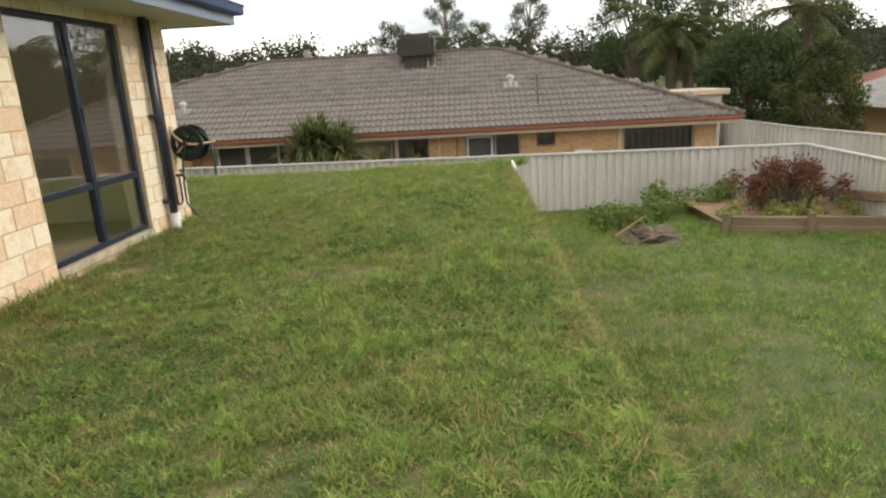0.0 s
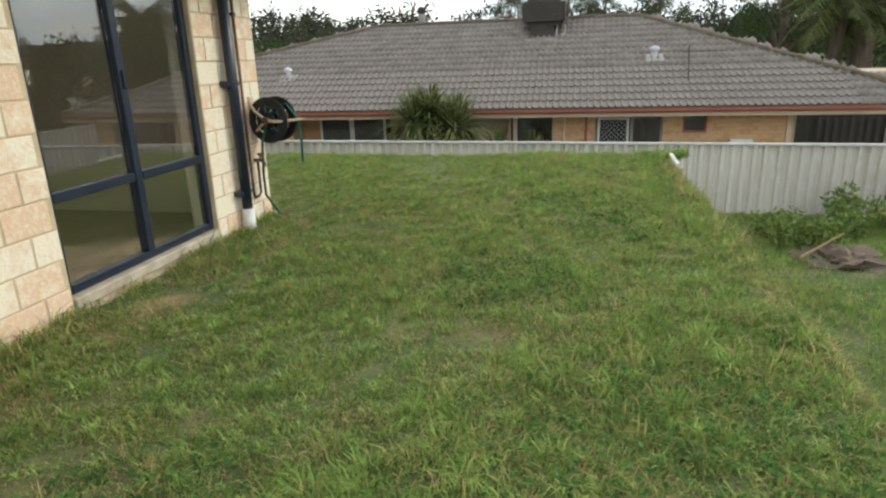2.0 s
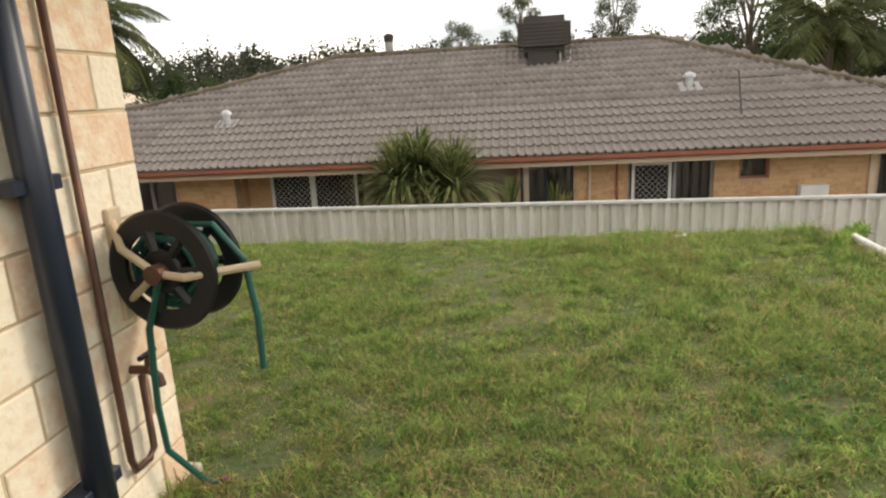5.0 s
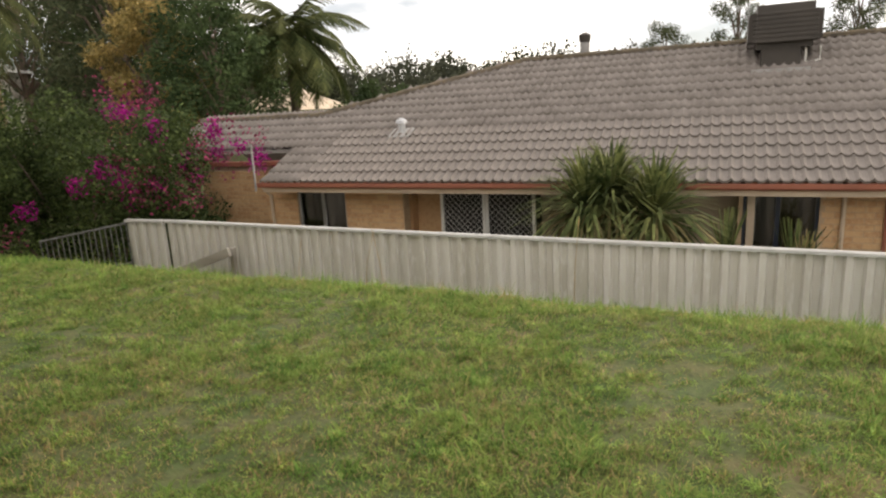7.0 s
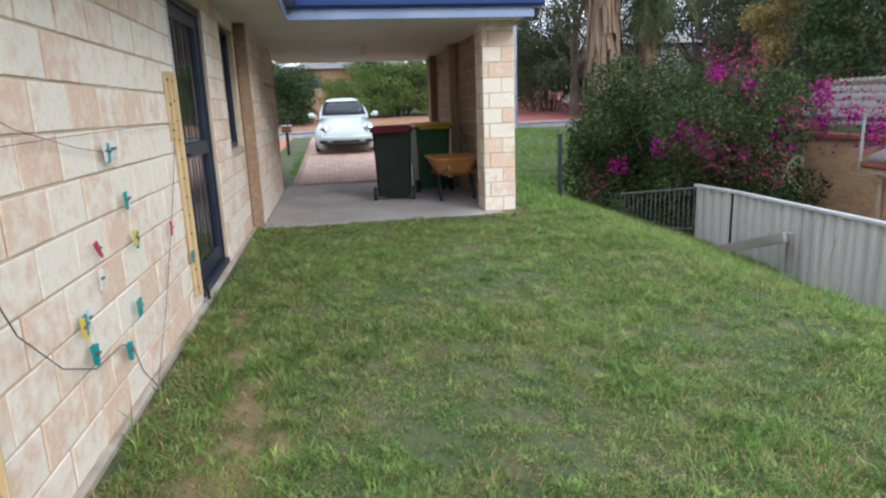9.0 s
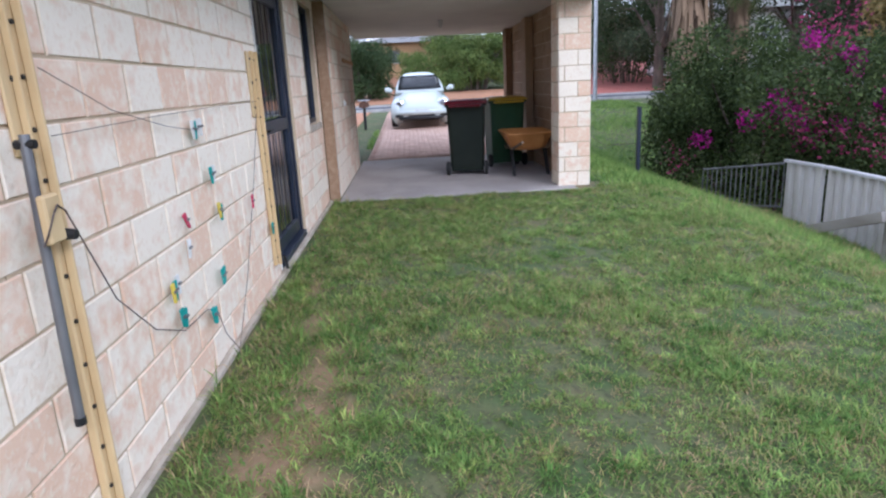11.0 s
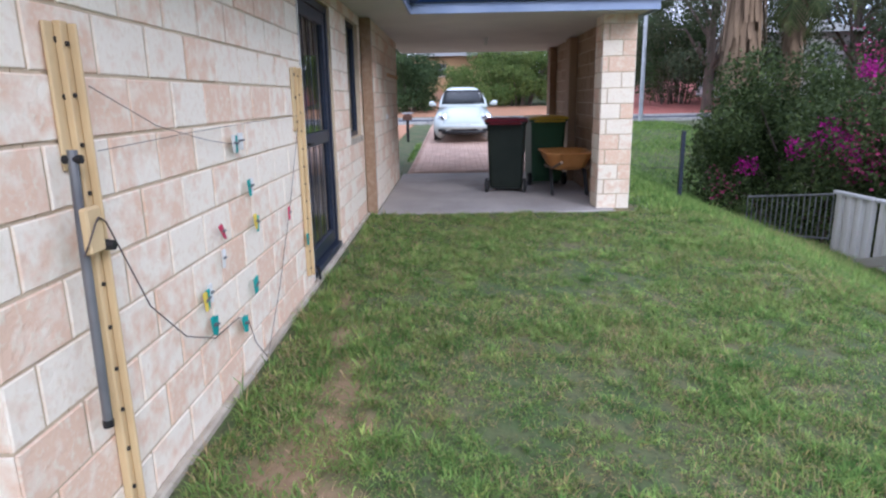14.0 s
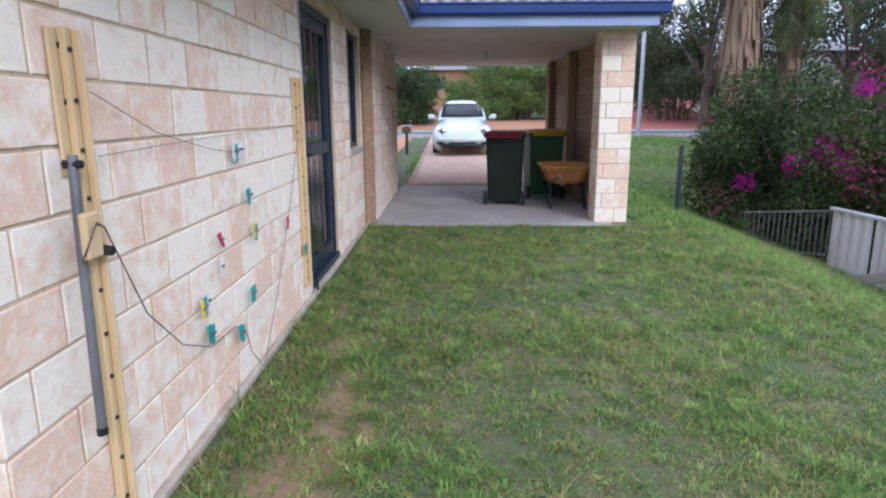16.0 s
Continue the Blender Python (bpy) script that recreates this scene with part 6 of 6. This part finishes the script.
for off in (0.0, 0.15):
    c = A0 + ax * off
    part("flange", disc(c, 0.135, 0.205, 0.018), M_BLACK, hr)
    part("flange_plate", disc(c, 0.02, 0.075, 0.014), M_BLACK, hr)
    for k in range(7):
        a = k * math.tau / 7
        d = side * math.cos(a) + Vector((0, 0, 1)) * math.sin(a)
        part("spoke", T([c + d * 0.07, c + d * 0.14], 0.017, 6), M_BLACK, hr)
part("drum", T([A0 + ax * 0.0, A0 + ax * 0.15], 0.07, 20), M_BLACK, hr)
coil = []
for k in range(150):
    a, s = k * 0.42, k / 149
    rr = 0.105 + 0.022 * (int(s * 3) % 2)
    coil.append(A0 + ax * (0.02 + 0.11 * abs(((s * 3) % 2) - 1)) + (side * math.cos(a) + Vector((0, 0, 1)) * math.sin(a)) * rr)
part("hose", T(coil, 0.012, 6), M_HOSE, hr, "wound green garden hose")
end = A0 + ax * 0.13 + Vector((0, 0, 0.13))
part("hose_tail", T([end, end + side * 0.12 + Vector((0, 0, 0.0)), end + side * 0.22 + Vector((0, 0, -0.12)), end + side * 0.245 + Vector((0, 0, -0.32)), end + side * 0.24 + Vector((0, 0, -0.52))], 0.012, 8), M_HOSE, hr)
part("arm", T([(0.0, -0.20, 1.11), (0.09, -0.30, 1.03), A0 - ax * 0.03, A0 - ax * 0.03 + side * 0.10 + Vector((0, 0, -0.01)), A0 + side * 0.30 + ax * 0.1], 0.014, 8), M_BEIGE, hr, "beige plastic arm")
part("lower_arm", T([(0.0, -0.20, 0.80), (0.10, -0.28, 0.87), A0 - ax * 0.03], 0.013, 8), M_BEIGE, hr)
part("wall_plate", B(-0.002, 0.018, -0.235, -0.165, 0.76, 1.15, 0.004), M_BEIGE, hr)
part("hub", T([A0 - ax * 0.055, A0 + ax * 0.02], 0.032, 12), M_COPPER, hr)
part("lead_hose", T([A0 - ax * 0.03 + Vector((0, 0, -0.03)), (0.13, -0.29, 0.75), (0.09, -0.26, 0.45), (0.07, -0.22, 0.25), (0.13, -0.12, 0.06), (0.17, -0.08, 0.02)], 0.012, 8), M_HOSE, hr)
part("hose_end", T([(0.17, -0.08, 0.035), (0.20, -0.06, 0.01)], 0.016, 8), M_RED, hr, "orange hose end fitting")

# ---- fittings on the side wall ----
def bracket(xu, xp, z0, z1, zp, label):
    """Folding clothesline bracket: a narrow flanged upright, a wide plate at its head, a row of rivets."""
    b = thing("clothesline_bracket", (xu, 0.0, z0), label, "bracket", "clothesline brackets on the block wall")
    part("upright", B(xu - 0.020, xu + 0.016, 0.002, 0.030, z0, z1, 0.004), M_BATTEN, b)
    part("flange", B(xu - 0.020, xu - 0.008, 0.031, 0.055, z0, z1 - 0.006, 0.003), M_BATTEN, b)
    part("head_plate", B(xu + 0.019, xp, 0.002, 0.013, zp, z1 - 0.004, 0.004), M_BATTEN, b)
    part("plate_lip", B(xu + 0.019, xu + 0.026, 0.014, 0.034, zp, z1 - 0.01, 0.002), M_BATTEN, b)
    for n in range(12):
        z = z0 + 0.06 + n * (z1 - z0 - 0.12) / 11
        part("rivet", T([(xu + 0.004, 0.029, z), (xu + 0.004, 0.036, z)], 0.007, 8), M_BLACK, b)
    for z in (z1 - 0.05, z1 - 0.20, z1 - 0.36):
        part("screw", T([((xu + xp) / 2 - 0.012, 0.012, z), ((xu + xp) / 2 - 0.012, 0.019, z)], 0.010, 8), M_BLACK, b)
    return b


b1 = bracket(-0.425, -0.36, -0.02, 1.60, 1.20, "cream steel clothesline bracket with a folded grey arm")
b2 = bracket(-3.00, -2.90, 0.14, 1.60, 1.18, "narrow cream clothesline bracket upright beside the door")
part("arm_block", B(-0.372, -0.298, 0.064, 0.088, 0.975, 1.105, 0.006), M_BATTEN, b1)
part("knob", T([(-0.385, 0.055, 0.99), (-0.385, 0.105, 0.985)], [0.018, 0.014], 12), M_BLACK, b1)
part("arm_bolt", T([(-0.338, 0.024, 1.235), (-0.338, 0.075, 1.235)], 0.012, 10), M_BLACK, b1)
part("folded_arm", T([(-0.34, 0.05, 1.26), (-0.325, 0.05, 0.98), (-0.311, 0.05, 0.47)], 0.0135, 10), M_POLE, b1, "grey steel folded arm")
part("arm_tip", T([(-0.311, 0.05, 0.475), (-0.3105, 0.05, 0.452)], 0.0155, 10), M_BLACK, b1)
ln = thing("slack_clothesline", (-1.2, 0.02, 0.5), "thin brown line hanging slack along the wall", "cord")
part("line", T([(-0.50, 0.03, 1.43), (-0.9, 0.025, 1.30), (-1.35, 0.022, 1.22), (-1.67, 0.03, 1.18)], 0.0016, 5), M_WIRE, ln)
part("line", T([(-0.50, 0.03, 1.245), (-1.2, 0.022, 1.262), (-2.0, 0.022, 1.275), (-2.95, 0.03, 1.28)], 0.0014, 5), M_WIRE, ln)
part("line", T([(-0.34, 0.095, 1.075), (-0.40, 0.08, 1.05), (-0.50, 0.06, 0.93), (-0.68, 0.03, 0.70), (-0.93, 0.025, 0.49), (-1.2, 0.025, 0.375), (-1.5, 0.025, 0.36), (-1.63, 0.025, 0.30), (-1.70, 0.03, 0.15), (-1.81, 0.05, 0.02)], 0.0026, 5), M_WIRE, ln)
part("line", T([(-1.81, 0.05, 0.02), (-2.2, 0.03, 0.30), (-2.6, 0.025, 0.75), (-2.9, 0.03, 1.2)], 0.002, 5), M_WIRE, ln)
part("line", T([(-0.34, 0.095, 1.075), (-0.31, 0.10, 1.06), (-0.285, 0.09, 1.01), (-0.29, 0.07, 0.975)], 0.0026, 5), M_WIRE, ln)


def peg(x, z, lean, material, group="clothes pegs on the slack line"):
    p = thing("clothes_peg", (x, 0.03, z), "plastic clothes peg clipped on the line", "peg", group)
    for s in (-1, 1):
        bm = B(-0.006, 0.006, -0.004, 0.006, -0.042, 0.042, 0.002)
        bmesh.ops.transform(bm, matrix=pose(x + s * 0.007, 0.032, z, 0, lean + s * 6, 0), verts=bm.verts)
        part("prong", bm, material, p)
    part("spring", T([(x - 0.012, 0.04, z + 0.005), (x + 0.012, 0.04, z + 0.005)], 0.006, 8), M_POLE, p)


for x, z, lean, m in ((-1.64, 1.185, 3, M_PVC), (-1.67, 1.18, 0, M_TEAL), (-1.71, 1.19, -3, M_PVC), (-1.75, 1.19, 4, M_PVC), (-1.81, 0.95, 8, M_TEAL), (-1.84, 0.955, -4, M_PVC), (-1.86, 0.765, 12, M_PEGYEL), (-1.885, 0.75, -6, M_TEAL),
                      (-1.39, 0.81, 35, M_PEGRED), (-1.37, 0.69, -10, M_PVC), (-1.13, 0.565, 4, M_PEGYEL), (-1.15, 0.57, -3, M_TEAL), (-1.185, 0.585, 8, M_PVC), (-1.18, 0.44, 6, M_TEAL), (-1.21, 0.43, -4, M_TEAL), (-1.55, 0.31, 10, M_TEAL), (-1.58, 0.30, -3, M_TEAL), (-1.765, 0.44, 2, M_TEAL), (-1.79, 0.445, -3, M_TEAL), (-2.52, 0.69, -5, M_PEGRED), (-2.96, 0.42, 5, M_TEAL)):
    peg(x, z, lean, m)
pvp = thing("white_drain_pipe", (2.8, 3.5, 0.0), "short white plastic pipe lying in the grass", "pipe")
part("pipe", T([(2.80, 3.80, 0.005), (2.90, 3.79, 0.02)], 0.032, 14), M_PVC, pvp)
pvp2 = thing("white_edge_pipe", (4.2, 3.2, 0.0), "white plastic pipe along the terrace edge", "pipe")
part("pipe", T([(4.19, 2.75, 0.05), (4.19, 3.45, 0.075)], 0.03, 14), M_PVC, pvp2)
dpk = thing("bracket_arm_hook", (-3.18, 0.03, 0.12), "loose black hook beside the door sill", "hook")
part("hook", T([(-3.17, 0.04, 0.16), (-3.19, 0.05, 0.10), (-3.15, 0.06, 0.07)], 0.012, 6), M_BLACK, dpk)

slot = thing("wall_ledge", (-8.6, 0.115, 1.70), "dark narrow ledger strip on the carport wall", "ledge")
part("strip", B(-9.4, -7.85, 0.128, 0.15, 1.69, 1.745, 0.004), M_NBRICK, slot)
swt = thing("wall_switch", (-7.62, 0.12, 1.14), "small white weatherproof switch on the carport wall", "switch")
part("plate", B(-7.67, -7.57, 0.127, 0.15, 1.10, 1.17, 0.006), M_WHITE, swt)
part("rocker", B(-7.635, -7.605, 0.151, 0.158, 1.115, 1.155, 0.003), M_WHITE, swt)

# ---- grass ----
gr = np.random.default_rng(11)


def blades(name, area, per_m2, tall, wide, material, label, tris=3, seed=1, patch=0.0, keep=0.5, spread=0.9, force=None):
    """Grass blades over a rectangle: thinned where bare, in tussocks by noise; near ones bend in two segments."""
    x0, x1, y0, y1 = area
    n = int((x1 - x0) * (y1 - y0) * per_m2)
    x, y = x0 + (x1 - x0) * gr.random(n), y0 + (y1 - y0) * gr.random(n)
    out, big = gr.random(n) * math.tau, np.ones(n)
    if tris == 3:
        m = max(8, int((x1 - x0) * (y1 - y0) * 60))
        cx, cy, cr = x0 + (x1 - x0) * gr.random(m), y0 + (y1 - y0) * gr.random(m), 0.02 + 0.06 * gr.random(m) ** 1.5
        k = np.where(gr.random(n) < 0.5, gr.integers(0, m, n), -1)
        dx, dy = gr.normal(size=n) * cr[k], gr.normal(size=n) * cr[k]
        x, y = np.where(k >= 0, np.clip(cx[k] + dx, x0, x1), x), np.where(k >= 0, np.clip(cy[k] + dy, y0, y1), y)
        out = np.where(k >= 0, np.arctan2(dy, dx) + gr.normal(size=n) * 0.6, out)
        big = np.where(k >= 0, (0.75 + 0.6 * gr.random(m))[k], 0.85)
    tus = 0.45 * fbm(x, y, 2.6, 3) + 0.40 * fbm(x, y, 7.0, 4) + 0.60 * fbm(x, y, 21.0, 9)
    pch = fbm(x, y, 2.2, seed)
    ok = gr.random(n) < np.clip(0.80 + 0.75 * tus + 0.6 * patch * pch, 0.08, 1)
    if force is not None:
        ok &= gr.random(n) < force(x, y)
    ok &= gr.random(n) > bare(x, y) * 0.7
    ok &= ~((x < 0.03) & (y < 0.045)) & ~((x < 0) & (x > -6.1) & (y < 0.085 + 0.05 * fbm(x, y, 12, 14))) & ~((x < -6.15) & (y < 3.3) & (x > -12.3))
    x, y, tus, a, big = x[ok], y[ok], tus[ok], out[ok], big[ok]
    n = len(x)
    z = height(x, y) + turf(x, y) - 0.008
    h = tall * big * (0.55 + 0.75 * gr.random(n)) * (1 + 1.3 * np.clip(tus, -0.6, 1))
    near = np.minimum(np.where(y < 0, np.abs(x), 9), np.where(x < 0, np.abs(y), 9))
    h = h * (1 + np.where(y < 0, 0.9, 0.25) * np.exp(-(near / 0.22) ** 2)) * (1 + 0.35 * np.exp(-((y - 4.0) / 0.4) ** 2)) * (1 + 0.45 * smooth(1.0, 2.8, x) * (1 - smooth(4.2, 4.3, x)))
    lean = spread * (0.35 + 0.9 * gr.random(n))
    d = np.stack([np.cos(a), np.sin(a), np.zeros(n)], 1)
    s = np.stack([-np.sin(a), np.cos(a), np.zeros(n)], 1) * (wide * (0.6 + 0.8 * gr.random(n)))[:, None]
    p = np.stack([x, y, z], 1)
    up = np.array([0, 0, 1.0])
    m = p + (up * np.cos(lean * 0.6)[:, None] + d * np.sin(lean * 0.6)[:, None]) * (h * 0.55)[:, None]
    t = m + (up * np.cos(lean * 1.7)[:, None] + d * np.sin(lean * 1.7)[:, None]) * (h * 0.6)[:, None]
    if tris == 3:
        v = np.stack([p, m - s, m + s, t], 1).reshape(-1, 3)
        k = np.arange(n)[:, None] * 4
        f = np.concatenate([k + [0, 2, 1], k + [1, 2, 3]])
    else:
        v = np.stack([p - s, p + s, t], 1).reshape(-1, 3)
        f = np.arange(n * 3).reshape(-1, 3)
    ob = raw_mesh(name, v, f, material)
    return tagged(ob, label, "grass", kind="stuff")


blades("straw_patch", (0.35, 2.7, -1.3, 0.75), 1500, 0.045, 0.0018, M_DRY, "straw-coloured thin patch in the lawn", 3, 71, 1.6, spread=1.5)
blades("straw_patch", (-2.4, 0.3, 0.9, 2.2), 900, 0.04, 0.0018, M_DRY, "straw-coloured thin patch in the lawn", 3, 72, 1.8, spread=1.5)
NEAR_E, NEAR_N = (0.02, 4.22, -7.2, 4.3), (-6.3, 0.02, 0.03, 4.3)
for area, seed, olive in ((NEAR_E, 21, 3600), (NEAR_N, 22, 2100)):
    blades("lawn_grass", area, 6000, 0.052, 0.0025, M_GRASS, "rough green unmown lawn grass", 3, seed, 0.35, spread=1.2)
    blades("lawn_grass_olive", area, olive, 0.050, 0.0024, M_GRASS2, "olive-green lawn grass between the green", 3, seed + 5, 0.5, spread=1.3)
    blades("lawn_undergrowth", area, 6500, 0.026, 0.0045, M_GRASS, "short green undergrowth of the lawn", 1, seed + 2, 0.3, spread=1.3)
    blades("dry_grass", area, 1500, 0.056, 0.0017, M_DRY, "straw-coloured dead grass in the lawn", 3, seed + 9, 1.1, spread=1.3)
for area, seed, straw, green in (((0.02, 0.55, -7.0, 0.0), 51, 2000, 900), ((-6.1, 0.0, 0.04, 0.75), 52, 900, 1500)):
    blades("wall_foot_grass", area, straw, 0.070, 0.0024, M_DRY, "long straw-coloured grass at the foot of the wall", 3, seed, 1.1, spread=1.3)
    blades("wall_foot_green", area, green, 0.080, 0.0028, M_GRASS, "long green grass at the foot of the wall", 3, seed + 3, 1.2, spread=1.0)
for cx, cy, r, m in ((2.5, -1.6, 0.5, 60), (3.3, -3.4, 0.7, 80), (1.6, -4.3, 0.6, 50), (3.0, 0.6, 0.6, 60), (3.3, -0.2, 0.45, 50)):
    ang, rad = gr.random(m * 9) * math.tau, r * np.sqrt(gr.random(m * 9)) * (0.8 + 0.4 * gr.random(m * 9))
    x, y = cx + np.cos(ang) * rad, cy + np.sin(ang) * rad
    z = height(x, y) + turf(x, y) + 0.03 + 0.03 * gr.random(len(x))
    q, w = gr.random(len(x)) * math.tau, 0.009 + 0.006 * gr.random(len(x))
    e1, e2 = np.stack([np.cos(q) * w, np.sin(q) * w, 0.004 * gr.normal(size=len(x))], 1), np.stack([-np.sin(q) * w, np.cos(q) * w, 0.004 * gr.normal(size=len(x))], 1)
    c = np.stack([x, y, z], 1)
    tagged(raw_mesh("clover", np.stack([c - e1, c + e2, c + e1, c - e2], 1).reshape(-1, 3), np.arange(len(x) * 4).reshape(-1, 4), M_CLOVER), "dark clover patch in the lawn", "clover", kind="stuff")
blades("bank_grass", (-9.2, 4.2, 4.3, 7.15), 2000, 0.09, 0.0042, M_GRASS, "rough green grass on the bank", 1, 31, 0.4)
blades("bank_grass_dry", (-9.2, 4.2, 4.3, 7.15), 900, 0.11, 0.003, M_DRY, "dry straw grass in the gully by the fence", 1, 32, 0.4, force=lambda x, y: np.clip((y - 4.9) / 1.2, 0.12, 1) * np.clip((1.5 - x) / 4, 0.25, 1))
blades("low_lawn_grass", (4.3, 11.0, -6.5, 7.1), 2300, 0.085, 0.0052, M_GRASS, "green grass of the sunken yard", 1, 33, 0.6)
blades("low_lawn_dry", (4.3, 11.0, -6.5, 7.1), 1300, 0.08, 0.0042, M_DRY, "dead grass patches of the sunken yard", 1, 34, 0.9, force=lambda x, y: np.clip(1.1 - (x - 4.2) / 2.5 + 0.4 * fbm(x, y, 1.2, 8), 0.1, 1))
blades("verge_grass", (-24.8, -6.3, 3.35, 9.5), 1100, 0.08, 0.009, M_GRASS, "green grass beside the carport", 1, 35, 0.4)
blades("verge_grass", (-16.6, -9.8, -0.55, 0.17), 1300, 0.08, 0.008, M_GRASS, "green grass strip beside the driveway", 1, 36, 0.4)
blades("edge_grass", (4.02, 4.26, -7.0, 4.2), 3200, 0.075, 0.0024, M_DRY, "bleached grass hanging over the terrace edge", 3, 37, 0.5, spread=1.5)
blades("edge_grass", (3.9, 4.25, -7.0, 4.2), 2500, 0.07, 0.0026, M_GRASS, "green grass along the terrace edge", 3, 38, 0.5, spread=1.2)
tf = shrub("grass_tuft", [(4.0 + 0.1 * k, 3.3 + 0.12 * k, 0.05) for k in range(5)], np.full(5, 0.075), 700, 0.12, M_GRASS, "raised tuft of green grass on the terrace edge", "grass", stems=False, aspect=11)

for sx, sy, top, lean in ((0.05, 4.15, 0.62, 0.03), (-1.85, 4.55, 0.60, -0.12), (-2.2, 4.75, 0.55, 0.10), (-3.3, 5.1, 0.5, 0.05)):
    sk = thing("seed_stalk", (sx, sy, float(height(sx, sy))), "thin bleached grass stalk standing on the bank", "grass", "dry stalks on the bank")
    g0 = float(height(sx, sy))
    part("stem", T([(sx, sy, g0 - 0.03), (sx + lean * 0.4, sy, g0 + top * 0.55), (sx + lean, sy + 0.03, g0 + top)], [0.004, 0.003, 0.002], 5), M_DRY, sk)
    part("seed_head", T([(sx + lean, sy + 0.03, g0 + top), (sx + lean * 1.1, sy + 0.035, g0 + top + 0.05), (sx + lean * 1.3, sy + 0.04, g0 + top + 0.10)], [0.003, 0.006, 0.001], 5), M_DRY, sk)

# ---- bricks and tiles of the walls and roofs ----
lay(wall_a, 'y', 0.0, 1, -6.55, 0.0, -0.184, 14, [(h[0], h[1], h[2] - 0.08, h[3]) for h in (WIN1, WIN2)], M_BRICK)
lay(wall_b, 'x', 0.0, 1, -6.2, 0.0, -0.184, 14, [(h[0], h[1], h[2] - 0.08, h[3]) for h in (SDOOR, SWIN)], M_BRICK, phase=-0.13)
lay(wall_c, 'x', 0.11, 1, -9.7, -6.25, -0.184, 14, [], M_BRICK)
# inner face laid in the darkened block: its shade is in the colour
lay(wall_d, 'x', 3.06, -1, -12.0, -6.78, -0.184, 14, [(-9.33, -8.97, -1, 3), (-11.38, -11.02, -1, 3)], M_BRICK_TAN_SHADE)
for along, plane, out, u0, u1 in (('y', -6.38, 1, 2.85, 3.25), ('x', 2.85, -1, -6.78, -6.38), ('x', 3.25, 1, -6.78, -6.38)):
    core = next(o for o in pier.children)
    lay(core, along, plane, out, u0, u1, -0.184, 14, [], M_BRICK)
fine = [(h[0], h[1], h[2], h[3]) for h in n_holes]
lay(n_front, 'x', NY, -1, -7.4, -4.26, -0.98, 13, fine, M_NBRICK, 0.24, 0.086, 0.01, 0.01)
lay(n_wing, 'x', 9.90, -1, -9.4, -7.41, -0.98, 16, fine, M_NBRICK, 0.24, 0.086, 0.01, 0.01)
lay(n_front, 'x', NY, -1, 2.36, 9.9, -0.72, 10, fine, M_NBRICK, 0.24, 0.086, 0.01, 0.01)
tilt = math.atan2(0.62, 1.85)
for r3 in range(5):
    for c3 in range(10):
        u, dx = 0.42 + c3 * 0.30, r3 * 0.32 * math.cos(tilt)
        if u < 0.3 + dx * 0.57 or u > 3.30 - dx * 1.04:
            continue
        tile_object(roof_c, Matrix.Translation((-5.88 - dx, u, 2.505 + dx * math.tan(tilt))) @ Matrix.Rotation(radians(90), 4, 'Z') @ Matrix.Rotation(tilt, 4, 'X'), M_TILE_OWN)
